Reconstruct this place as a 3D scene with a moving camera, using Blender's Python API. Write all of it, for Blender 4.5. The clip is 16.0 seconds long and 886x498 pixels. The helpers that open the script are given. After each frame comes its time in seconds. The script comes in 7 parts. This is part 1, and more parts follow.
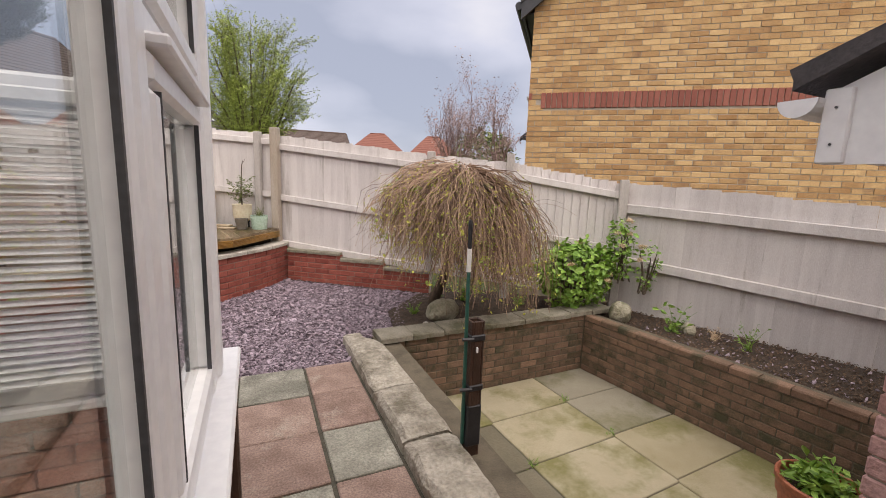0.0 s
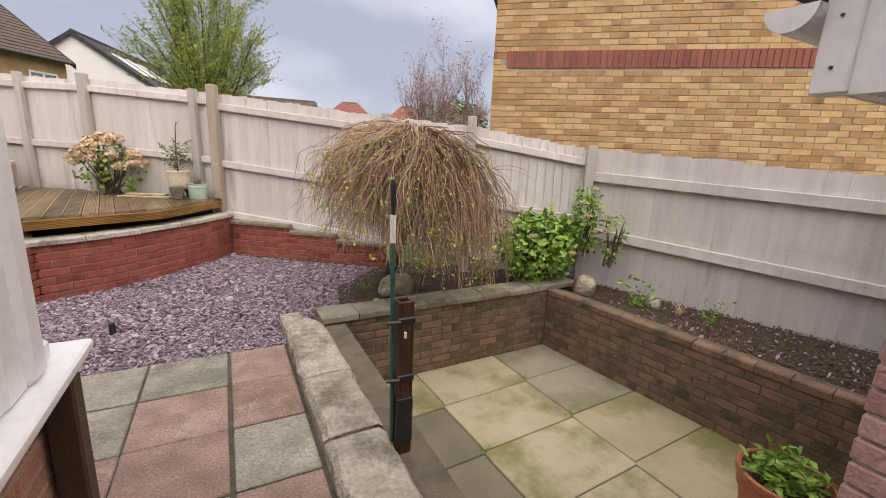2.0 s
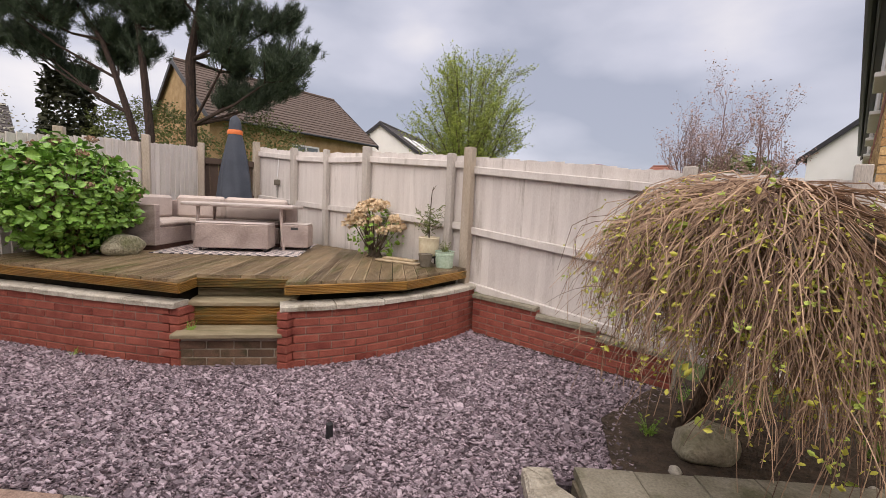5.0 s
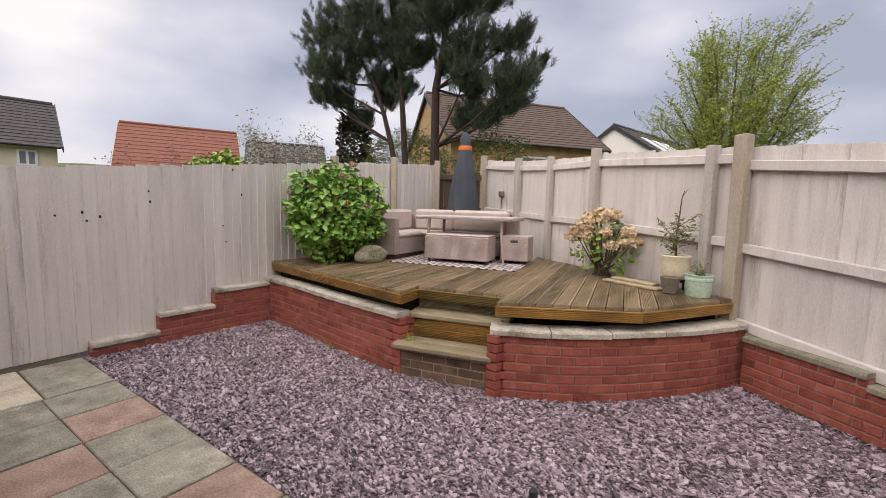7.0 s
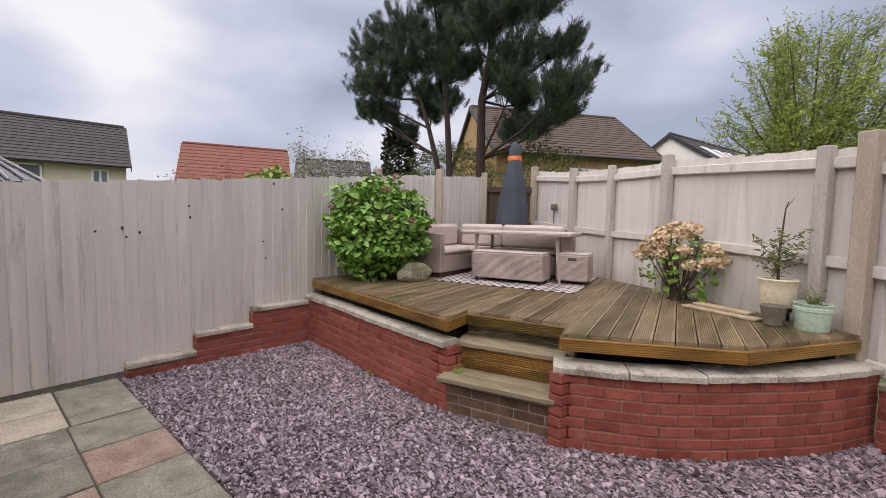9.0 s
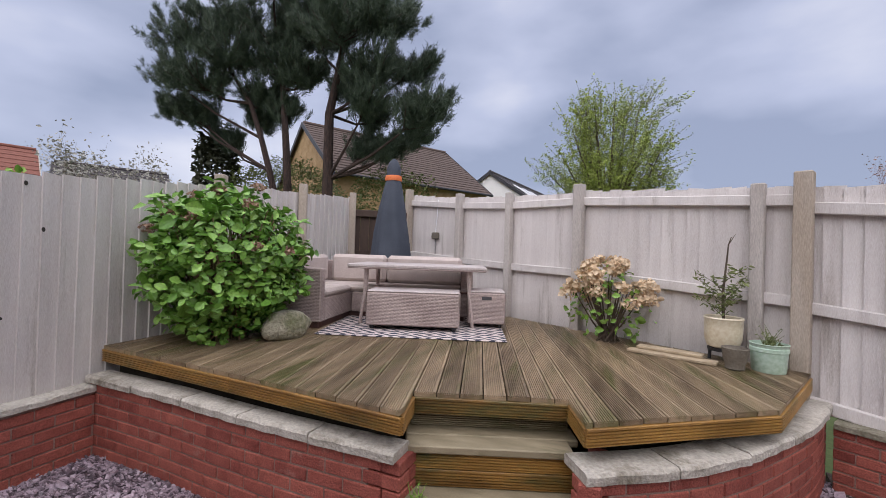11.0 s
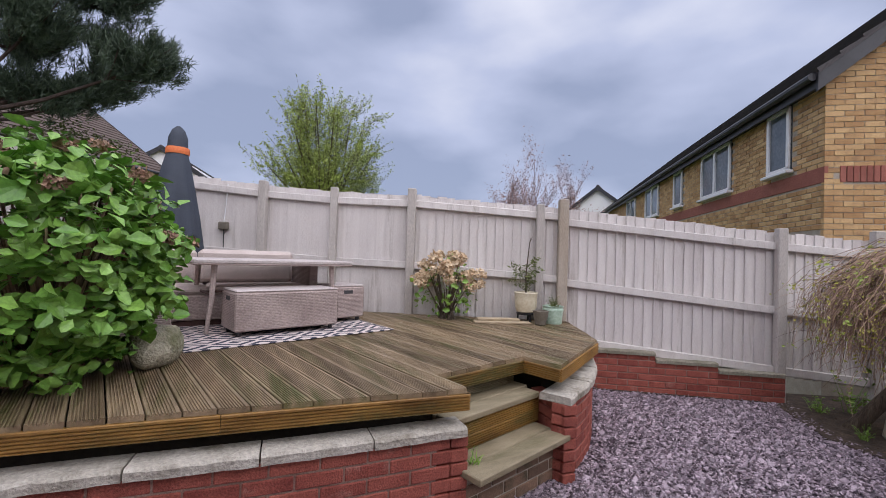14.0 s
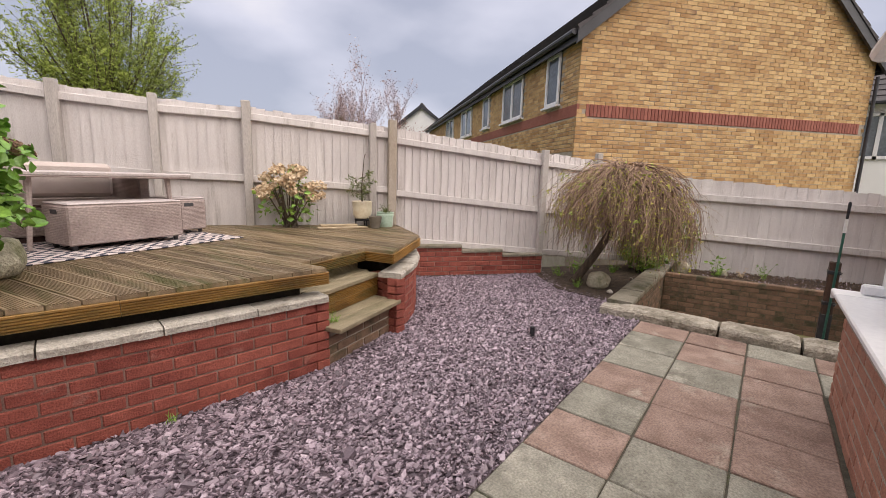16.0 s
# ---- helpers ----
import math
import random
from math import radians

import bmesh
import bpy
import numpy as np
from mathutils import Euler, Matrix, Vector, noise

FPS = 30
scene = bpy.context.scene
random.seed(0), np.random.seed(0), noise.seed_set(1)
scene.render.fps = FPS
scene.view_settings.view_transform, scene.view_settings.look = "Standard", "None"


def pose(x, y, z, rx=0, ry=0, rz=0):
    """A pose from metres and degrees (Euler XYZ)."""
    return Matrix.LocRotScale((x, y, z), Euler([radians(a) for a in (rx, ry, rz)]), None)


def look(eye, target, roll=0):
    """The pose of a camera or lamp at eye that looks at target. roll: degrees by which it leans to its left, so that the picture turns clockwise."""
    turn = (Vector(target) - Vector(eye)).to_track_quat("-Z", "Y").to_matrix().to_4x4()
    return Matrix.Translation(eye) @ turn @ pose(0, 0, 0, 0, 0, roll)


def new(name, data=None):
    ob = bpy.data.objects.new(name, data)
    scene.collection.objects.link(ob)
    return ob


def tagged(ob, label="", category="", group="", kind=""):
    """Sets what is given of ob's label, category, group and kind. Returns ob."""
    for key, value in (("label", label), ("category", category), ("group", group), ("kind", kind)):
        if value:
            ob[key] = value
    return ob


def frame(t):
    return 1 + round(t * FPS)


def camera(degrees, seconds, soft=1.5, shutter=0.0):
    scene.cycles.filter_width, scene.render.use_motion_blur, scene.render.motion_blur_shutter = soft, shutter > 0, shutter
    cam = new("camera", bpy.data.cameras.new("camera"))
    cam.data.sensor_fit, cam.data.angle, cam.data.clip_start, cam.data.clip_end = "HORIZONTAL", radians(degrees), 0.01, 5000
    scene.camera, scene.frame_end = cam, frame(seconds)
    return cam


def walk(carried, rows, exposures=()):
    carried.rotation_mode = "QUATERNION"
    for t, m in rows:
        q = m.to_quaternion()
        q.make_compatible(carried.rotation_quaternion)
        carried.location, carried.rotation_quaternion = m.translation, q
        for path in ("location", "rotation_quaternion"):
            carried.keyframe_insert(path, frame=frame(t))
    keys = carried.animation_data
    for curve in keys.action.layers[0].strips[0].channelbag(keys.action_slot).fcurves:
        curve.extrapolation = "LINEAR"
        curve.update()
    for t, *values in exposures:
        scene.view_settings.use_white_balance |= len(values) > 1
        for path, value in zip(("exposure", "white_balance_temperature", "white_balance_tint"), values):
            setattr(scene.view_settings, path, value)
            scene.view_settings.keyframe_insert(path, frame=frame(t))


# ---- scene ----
cam = camera(93.6, 16.0, soft=0.7)
PATH = [
    (0, (0.076, 0.112, 1.504), (0.896, 1.907, 1.185), 2.1),
    (0.5, (0.19, 0.206, 1.429), (1.074, 1.958, 1.044), 2.3),
    (1, (0.31, 0.224, 1.396), (1.226, 1.945, 0.952), 2.5),
    (1.5, (0.365, 0.208, 1.399), (1.3, 1.914, 0.935), 2.6),
    (2, (0.445, 0.321, 1.426), (1.357, 2.046, 0.987), 2.5),
    (2.5, (0.53, 0.511, 1.441), (1.366, 2.291, 1.075), 2.4),
    (3, (0.562, 0.712, 1.454), (1.262, 2.561, 1.153), 2.4),
    (3.5, (0.602, 0.954, 1.461), (1.112, 2.872, 1.22), 2.3),
    (4, (0.554, 1.218, 1.467), (0.865, 3.182, 1.253), 2.4),
    (4.2, (0.524, 1.309, 1.459), (0.753, 3.284, 1.258), 2.5),
    (6.3, (0.356, 2.044, 1.493), (-0.442, 3.867, 1.286), 1.8),
    (6.5, (0.342, 2.086, 1.479), (-0.56, 3.86, 1.279), 1.6),
    (7, (0.33, 2.182, 1.483), (-0.797, 3.822, 1.286), 1.4),
    (7.5, (0.313, 2.242, 1.46), (-0.973, 3.764, 1.287), 1.3),
    (8, (0.324, 2.273, 1.493), (-1.059, 3.706, 1.311), 1.1),
    (8.2, (0.313, 2.282, 1.469), (-1.085, 3.703, 1.308), 1.1),
    (10.3, (-0.837, 2.981, 1.518), (-1.703, 4.783, 1.468), 1.5),
    (10.5, (-0.96, 3.018, 1.504), (-1.753, 4.853, 1.487), 1.7),
    (11, (-1.289, 3.078, 1.512), (-1.844, 4.999, 1.528), 1.8),
    (11.5, (-1.642, 3.143, 1.518), (-1.951, 5.118, 1.559), 1.8),
    (12, (-2.011, 3.162, 1.503), (-2.074, 5.16, 1.558), 1.9),
    (12.5, (-2.362, 3.17, 1.483), (-2.174, 5.16, 1.545), 1.9),
    (13, (-2.72, 3.147, 1.488), (-2.278, 5.097, 1.555), 1.9),
    (13.5, (-3.032, 3.063, 1.491), (-2.322, 4.932, 1.555), 2.1),
    (14, (-3.259, 3.04, 1.452), (-2.294, 4.791, 1.49), 1.9),
    (14.5, (-3.458, 2.976, 1.443), (-2.255, 4.573, 1.412), 1.6),
    (15, (-3.658, 2.802, 1.427), (-2.273, 4.239, 1.298), 1.4),
    (15.5, (-3.758, 2.675, 1.403), (-2.256, 3.973, 1.165), 1.5),
    (16, (-3.843, 2.497, 1.403), (-2.28, 3.701, 1.072), 1.8),
]
walk(cam, [(t, look(eye, target, roll)) for t, eye, target, roll in PATH],
     [(0.0, 0.49, 7250, 14), (2.5, 0.55, 7300, 14), (4.2, 0.46, 7400, 15), (6.5, 0.40, 7350, 14), (8.2, 0.36, 7150, 15), (10.3, 0.24, 6550, 15), (13.5, 0.20, 6250, 15), (14.8, 0.24, 6350, 16), (16.0, 0.53, 7300, 15)])


# ---- light ----
SUN_EL, SUN_AZ = radians(62), radians(180)
world = bpy.data.worlds.new("overcast_sky")
scene.world = world
world.use_nodes = True
wn, wl = world.node_tree.nodes, world.node_tree.links
wn.clear()
sky = wn.new("ShaderNodeTexSky")
sky.sky_type, sky.sun_disc, sky.sun_elevation, sky.sun_rotation = "NISHITA", False, SUN_EL, SUN_AZ
sky_gain = wn.new("ShaderNodeVectorMath")
sky_gain.operation = "SCALE"
sky_gain.inputs["Scale"].default_value = 0.10
wl.new(sky.outputs[0], sky_gain.inputs[0])
w_co = wn.new("ShaderNodeTexCoord")
w_map = wn.new("ShaderNodeMapping")
w_map.inputs["Scale"].default_value = (1.2, 1.2, 2.6)
w_map.inputs["Location"].default_value = (0.4, 1.9, 0.3)
wl.new(w_co.outputs["Generated"], w_map.inputs[0])
w_noise = wn.new("ShaderNodeTexNoise")
w_noise.inputs["Scale"].default_value, w_noise.inputs["Detail"].default_value = 1.7, 6
w_noise.inputs["Roughness"].default_value, w_noise.inputs["Distortion"].default_value = 0.42, 0.0
wl.new(w_map.outputs[0], w_noise.inputs["Vector"])
w_ramp = wn.new("ShaderNodeValToRGB")
w_ramp.color_ramp.elements[0].position, w_ramp.color_ramp.elements[0].color = 0.36, (0.31, 0.36, 0.485, 1)
w_ramp.color_ramp.elements[1].position, w_ramp.color_ramp.elements[1].color = 0.66, (0.78, 0.80, 0.86, 1)
e = w_ramp.color_ramp.elements.new(0.5)
e.color = (0.48, 0.53, 0.67, 1)
w_dot = wn.new("ShaderNodeVectorMath")
w_dot.operation = "DOT_PRODUCT"
w_dot.inputs[1].default_value = (0.42, 0.88, 0.1)
wl.new(w_co.outputs["Generated"], w_dot.inputs[0])
w_grad = wn.new("ShaderNodeMath")
w_grad.operation = "MULTIPLY_ADD"
w_grad.inputs[1].default_value = -0.10
wl.new(w_dot.outputs["Value"], w_grad.inputs[0])
wl.new(w_noise.outputs[0], w_grad.inputs[2])
w_lift = wn.new("ShaderNodeMath")
w_lift.operation = "ADD"
w_lift.inputs[1].default_value = 0.035
wl.new(w_grad.outputs[0], w_lift.inputs[0])
wl.new(w_lift.outputs[0], w_ramp.inputs[0])
w_mix = wn.new("ShaderNodeMix")
w_mix.data_type = "RGBA"
w_mix.inputs["Factor"].default_value = 0.88
wl.new(sky_gain.outputs[0], w_mix.inputs["A"])
wl.new(w_ramp.outputs[0], w_mix.inputs["B"])
w_bg = wn.new("ShaderNodeBackground")
w_bg.inputs["Strength"].default_value = 1.0
wl.new(w_mix.outputs["Result"], w_bg.inputs[0])
wl.new(w_bg.outputs[0], wn.new("ShaderNodeOutputWorld").inputs[0])

sun_data = bpy.data.lights.new("sun", "SUN")
sun_data.energy, sun_data.angle, sun_data.color = 2.6, radians(100), (1.0, 0.96, 0.91)
sun = new("sun", sun_data)
sun.matrix_world = pose(0, 0, 30, 90 - math.degrees(SUN_EL), 0, 0)


# ---- materials ----
def rgb(c):
    return (*c, 1.0)


def mat(name, c1, c2, rough=0.8, scale=6.0, bump=0.3, bscale=70.0, metal=0.0, c3=None, vary=0.0, stretch=(1, 1, 1), island=False, c3_at=0.62, coat=0.0, dist=0.01, speck=0.5):
    """Two colours mixed by broad noise, stains by a third, fine relief; vary: how far pieces differ."""
    m = bpy.data.materials.new(name)
    m.use_nodes = True
    n, l = m.node_tree.nodes, m.node_tree.links
    b = n["Principled BSDF"]
    co = n.new("ShaderNodeTexCoord")
    shift = n.new("ShaderNodeVectorMath")
    shift.operation = "ADD"
    if island:
        geo = n.new("ShaderNodeNewGeometry")
        rnd = geo.outputs["Random Per Island"]
    else:
        info = n.new("ShaderNodeObjectInfo")
        rnd = info.outputs["Random"]
    big = n.new("ShaderNodeMath")
    big.operation = "MULTIPLY"
    big.inputs[1].default_value = 37.0
    l.new(rnd, big.inputs[0])
    l.new(co.outputs["Object"], shift.inputs[0])
    l.new(big.outputs[0], shift.inputs[1])
    mp = n.new("ShaderNodeMapping")
    mp.inputs["Scale"].default_value = stretch
    l.new(shift.outputs[0], mp.inputs[0])
    n1 = n.new("ShaderNodeTexNoise")
    n1.inputs["Scale"].default_value, n1.inputs["Detail"].default_value = scale, 5
    l.new(mp.outputs[0], n1.inputs["Vector"])
    fac = n.new("ShaderNodeMapRange")
    fac.inputs["From Min"].default_value, fac.inputs["From Max"].default_value = 0.32, 0.68
    l.new(n1.outputs[0], fac.inputs[0])
    out = fac.outputs[0]
    if vary:
        mx = n.new("ShaderNodeMix")
        mx.inputs["Factor"].default_value = vary
        l.new(out, mx.inputs["A"])
        l.new(rnd, mx.inputs["B"])
        out = mx.outputs["Result"]
    col = n.new("ShaderNodeMix")
    col.data_type = "RGBA"
    col.inputs["A"].default_value, col.inputs["B"].default_value = rgb(c1), rgb(c2)
    l.new(out, col.inputs["Factor"])
    res = col.outputs["Result"]
    if c3:
        n3 = n.new("ShaderNodeTexNoise")
        n3.inputs["Scale"].default_value, n3.inputs["Detail"].default_value = scale * 0.45, 8
        n3.inputs["Roughness"].default_value = 0.7
        l.new(mp.outputs[0], n3.inputs["Vector"])
        f3 = n.new("ShaderNodeMapRange")
        f3.inputs["From Min"].default_value, f3.inputs["From Max"].default_value = c3_at - 0.06, c3_at + 0.1
        l.new(n3.outputs[0], f3.inputs[0])
        m3 = n.new("ShaderNodeMix")
        m3.data_type = "RGBA"
        m3.inputs["B"].default_value = rgb(c3)
        l.new(f3.outputs[0], m3.inputs["Factor"])
        l.new(res, m3.inputs["A"])
        res = m3.outputs["Result"]
    # fine grain of the surface itself
    n2 = n.new("ShaderNodeTexNoise")
    n2.inputs["Scale"].default_value, n2.inputs["Detail"].default_value = bscale, 4
    l.new(mp.outputs[0], n2.inputs["Vector"])
    grain = n.new("ShaderNodeMix")
    grain.data_type, grain.blend_type = "RGBA", "OVERLAY"
    grain.inputs["Factor"].default_value = speck
    l.new(res, grain.inputs["A"])
    l.new(n2.outputs[0], grain.inputs["B"])
    l.new(grain.outputs["Result"], b.inputs["Base Color"])
    b.inputs["Roughness"].default_value, b.inputs["Metallic"].default_value = rough, metal
    b.inputs["Coat Weight"].default_value = coat
    bp = n.new("ShaderNodeBump")
    bp.inputs["Strength"].default_value, bp.inputs["Distance"].default_value = bump, dist
    l.new(n2.outputs[0], bp.inputs["Height"])
    l.new(bp.outputs[0], b.inputs["Normal"])
    return m


M_FENCE = mat("fence_paint", (0.62, 0.575, 0.56), (0.80, 0.755, 0.735), 0.85, 2.2, 0.6, 90, c3=(0.36, 0.32, 0.285), c3_at=0.635, vary=0.4, stretch=(5, 5, 0.45), speck=0.6)
M_POST = mat("weathered_post", (0.40, 0.33, 0.26), (0.50, 0.44, 0.38), 0.85, 3, 0.5, 80, c3=(0.30, 0.27, 0.22), vary=0.4, stretch=(3, 3, 0.4))
M_POSTP = mat("painted_post", (0.44, 0.40, 0.37), (0.55, 0.51, 0.48), 0.85, 3, 0.5, 80, c3=(0.22, 0.19, 0.17), c3_at=0.66, vary=0.4, stretch=(3, 3, 0.4))
M_RED = mat("red_brick", (0.20, 0.042, 0.032), (0.43, 0.125, 0.09), 0.85, 9, 0.7, 110, c3=(0.40, 0.21, 0.17), c3_at=0.66, vary=0.5, speck=0.7)
M_ORANGE = mat("orange_brick", (0.36, 0.15, 0.10), (0.48, 0.24, 0.17), 0.85, 9, 0.6, 110, c3=(0.30, 0.17, 0.13), vary=0.5)
M_PURPLE = mat("purple_brick", (0.36, 0.19, 0.175), (0.58, 0.36, 0.335), 0.88, 9, 0.8, 70, c3=(0.25, 0.15, 0.155), c3_at=0.60, vary=0.7, dist=0.008)
M_BUFFDK = mat("mossy_brown_brick", (0.14, 0.088, 0.06), (0.30, 0.185, 0.125), 0.9, 6, 0.6, 100, c3=(0.075, 0.07, 0.04), c3_at=0.54, vary=0.5)
M_YEL = mat("yellow_brick", (0.36, 0.19, 0.075), (0.70, 0.48, 0.24), 0.85, 5, 0.5, 90, c3=(0.24, 0.13, 0.07), c3_at=0.60, vary=0.7, speck=0.65)
M_YELI = mat("yellow_brick_far", (0.36, 0.19, 0.075), (0.70, 0.48, 0.24), 0.85, 5, 0.5, 90, c3=(0.24, 0.13, 0.07), c3_at=0.60, vary=0.7, island=True, speck=0.65)
M_BAND = mat("red_soldier_brick", (0.24, 0.075, 0.055), (0.36, 0.13, 0.095), 0.85, 7, 0.5, 90, vary=0.6)
M_MORTAR = mat("mortar", (0.36, 0.31, 0.25), (0.44, 0.39, 0.33), 0.95, 8, 0.5, 120)
M_MORTARR = mat("red_wall_mortar", (0.22, 0.13, 0.105), (0.34, 0.23, 0.19), 0.95, 8, 0.5, 120)
M_MORTARD = mat("dark_mortar", (0.10, 0.085, 0.06), (0.17, 0.14, 0.10), 0.95, 8, 0.5, 120)
M_CAP = mat("pale_concrete_coping", (0.36, 0.33, 0.28), (0.62, 0.58, 0.52), 0.9, 7, 0.8, 60, c3=(0.20, 0.175, 0.13), c3_at=0.55, vary=0.3, dist=0.015)
M_CAPD = mat("mossy_coping", (0.20, 0.18, 0.135), (0.35, 0.32, 0.26), 0.92, 6, 0.7, 70, c3=(0.13, 0.125, 0.075), c3_at=0.55, vary=0.4)
M_STONE = mat("worn_stone_block", (0.27, 0.24, 0.19), (0.56, 0.51, 0.43), 0.92, 9, 1.0, 45, c3=(0.17, 0.15, 0.11), c3_at=0.56, vary=0.35, dist=0.025)
M_SLABR = mat("rosy_slab", (0.19, 0.12, 0.095), (0.40, 0.285, 0.235), 0.82, 6, 0.9, 90, c3=(0.46, 0.40, 0.33), c3_at=0.63, vary=0.35, speck=0.75)
M_SLABG = mat("grey_green_slab", (0.155, 0.15, 0.12), (0.37, 0.355, 0.295), 0.82, 6, 0.9, 90, c3=(0.48, 0.45, 0.38), c3_at=0.63, vary=0.35, speck=0.75)
M_SLABY = mat("yellowed_slab", (0.37, 0.315, 0.19), (0.54, 0.48, 0.34), 0.7, 3, 0.5, 160, c3=(0.24, 0.225, 0.09), c3_at=0.54, vary=0.5, speck=0.28)
M_SLABD = mat("dark_wet_slab", (0.16, 0.14, 0.095), (0.24, 0.215, 0.15), 0.7, 3, 0.5, 80, c3=(0.11, 0.105, 0.075), vary=0.4, speck=0.3)
M_SLABT = mat("greyed_slab", (0.28, 0.25, 0.185), (0.40, 0.365, 0.28), 0.72, 3, 0.5, 160, c3=(0.20, 0.19, 0.10), c3_at=0.57, vary=0.4, speck=0.28)
M_SLABC = mat("cream_slab", (0.42, 0.37, 0.29), (0.60, 0.54, 0.44), 0.85, 6, 0.8, 90, c3=(0.34, 0.32, 0.24), c3_at=0.6, vary=0.3, speck=0.6)
M_JOINT = mat("joint_sand", (0.06, 0.055, 0.04), (0.11, 0.10, 0.075), 0.95, 20, 0.6, 120, c3=(0.08, 0.10, 0.035))
M_SLATE = mat("plum_slate_chips", (0.05, 0.034, 0.045), (0.52, 0.42, 0.485), 0.38, 5, 0.3, 90, vary=0.9, island=True)
M_SLATEBED = mat("slate_bed", (0.07, 0.05, 0.062), (0.15, 0.115, 0.135), 0.9, 25, 1.0, 55, dist=0.03)
M_SOIL = mat("bare_soil", (0.045, 0.032, 0.024), (0.10, 0.07, 0.05), 0.95, 12, 1.0, 50, c3=(0.14, 0.10, 0.065), dist=0.03)
M_BARK_CHIP = mat("soil_litter", (0.06, 0.04, 0.028), (0.20, 0.13, 0.085), 0.9, 5, 0.3, 60, vary=0.9, island=True)
M_DECK = mat("wet_deck_board", (0.075, 0.048, 0.026), (0.44, 0.33, 0.21), 0.33, 2.4, 0.35, 120, c3=(0.11, 0.11, 0.035), c3_at=0.57, vary=0.5, stretch=(6, 0.7, 3))
M_FASCIA = mat("wet_amber_fascia", (0.12, 0.055, 0.014), (0.46, 0.25, 0.065), 0.36, 2.5, 0.35, 110, c3=(0.085, 0.085, 0.03), c3_at=0.55, vary=0.35, stretch=(1, 1, 4))
M_TREAD = mat("worn_tread", (0.20, 0.165, 0.10), (0.36, 0.30, 0.20), 0.6, 4, 0.4, 110, c3=(0.14, 0.125, 0.06), c3_at=0.58, vary=0.3, stretch=(1, 4, 4))
# near-black painted as shade below deck and steps; also the knots' colour
M_BLACK = mat("shade_and_knot_black", (0.02, 0.017, 0.013), (0.04, 0.033, 0.025), 0.95, 5, 0.3, 40)
M_UPVC = mat("white_upvc", (0.78, 0.78, 0.80), (0.84, 0.84, 0.85), 0.32, 2, 0.03, 30)
M_SEAL = mat("black_seal", (0.03, 0.03, 0.035), (0.06, 0.06, 0.065), 0.6, 5, 0.1, 60)
M_DARKWOOD = mat("dark_stained_wood", (0.035, 0.018, 0.012), (0.09, 0.045, 0.028), 0.55, 4, 0.5, 70, c3=(0.13, 0.065, 0.04), vary=0.2, stretch=(4, 4, 0.6))
M_GATE = mat("dark_brown_gate", (0.055, 0.035, 0.026), (0.10, 0.065, 0.05), 0.75, 4, 0.4, 70, vary=0.4, stretch=(4, 4, 0.6))
M_GREENPOLE = mat("green_plastic_pole", (0.015, 0.085, 0.065), (0.03, 0.12, 0.09), 0.4, 6, 0.05, 60)
M_BLACKPL = mat("black_plastic", (0.018, 0.018, 0.02), (0.035, 0.035, 0.04), 0.45, 6, 0.1, 60)
M_WHITEPL = mat("white_tape", (0.75, 0.74, 0.70), (0.82, 0.81, 0.78), 0.5, 8, 0.1, 60)
M_TERRA = mat("terracotta_plastic", (0.38, 0.11, 0.055), (0.48, 0.165, 0.085), 0.55, 5, 0.15, 60)
M_RATTAN = mat("taupe_rattan", (0.36, 0.285, 0.265), (0.50, 0.41, 0.385), 0.7, 4, 0.2, 60, vary=0.2)
M_RATTANTOP = mat("taupe_tabletop", (0.47, 0.41, 0.40), (0.56, 0.50, 0.49), 0.5, 5, 0.2, 90)
M_FABRIC = mat("beige_cushion", (0.50, 0.425, 0.395), (0.58, 0.50, 0.47), 0.95, 5, 0.4, 260)
M_BROWNFR = mat("brown_frame", (0.07, 0.035, 0.03), (0.12, 0.06, 0.05), 0.6, 5, 0.2, 60)
M_COVER = mat("slate_blue_cover", (0.040, 0.050, 0.072), (0.065, 0.078, 0.105), 0.75, 3, 0.4, 160)
M_ORANGEB = mat("orange_band", (0.70, 0.15, 0.04), (0.80, 0.22, 0.07), 0.6, 5, 0.1, 60)
M_CREAMPOT = mat("cream_glazed_pot", (0.66, 0.58, 0.42), (0.74, 0.67, 0.52), 0.35, 4, 0.08, 40)
M_GREYPOT = mat("grey_brown_pot", (0.13, 0.11, 0.085), (0.20, 0.175, 0.14), 0.7, 6, 0.3, 60)
M_MINTPOT = mat("mint_metal_pot", (0.42, 0.56, 0.45), (0.49, 0.63, 0.52), 0.4, 4, 0.05, 40)
M_ROCK = mat("mossy_rock", (0.30, 0.275, 0.20), (0.50, 0.46, 0.35), 0.92, 6, 0.9, 40, c3=(0.17, 0.175, 0.09), c3_at=0.56, dist=0.03)
M_BARK = mat("bark", (0.075, 0.055, 0.04), (0.16, 0.12, 0.085), 0.92, 8, 1.0, 40, stretch=(3, 3, 0.6), dist=0.03)
M_PINEBARK = mat("pine_bark", (0.035, 0.024, 0.021), (0.085, 0.052, 0.042), 0.92, 8, 1.0, 40, stretch=(3, 3, 0.6), dist=0.03)
M_TWIG = mat("tan_twigs", (0.085, 0.042, 0.03), (0.56, 0.39, 0.275), 0.85, 5, 0.3, 60, vary=0.9, island=True)
M_TWIGR = mat("reddish_twigs", (0.21, 0.125, 0.115), (0.33, 0.22, 0.20), 0.85, 5, 0.3, 60, vary=0.8, island=True)
M_LEAF = mat("fresh_leaf", (0.11, 0.24, 0.03), (0.32, 0.50, 0.09), 0.45, 9, 0.15, 60, vary=0.8, island=True)
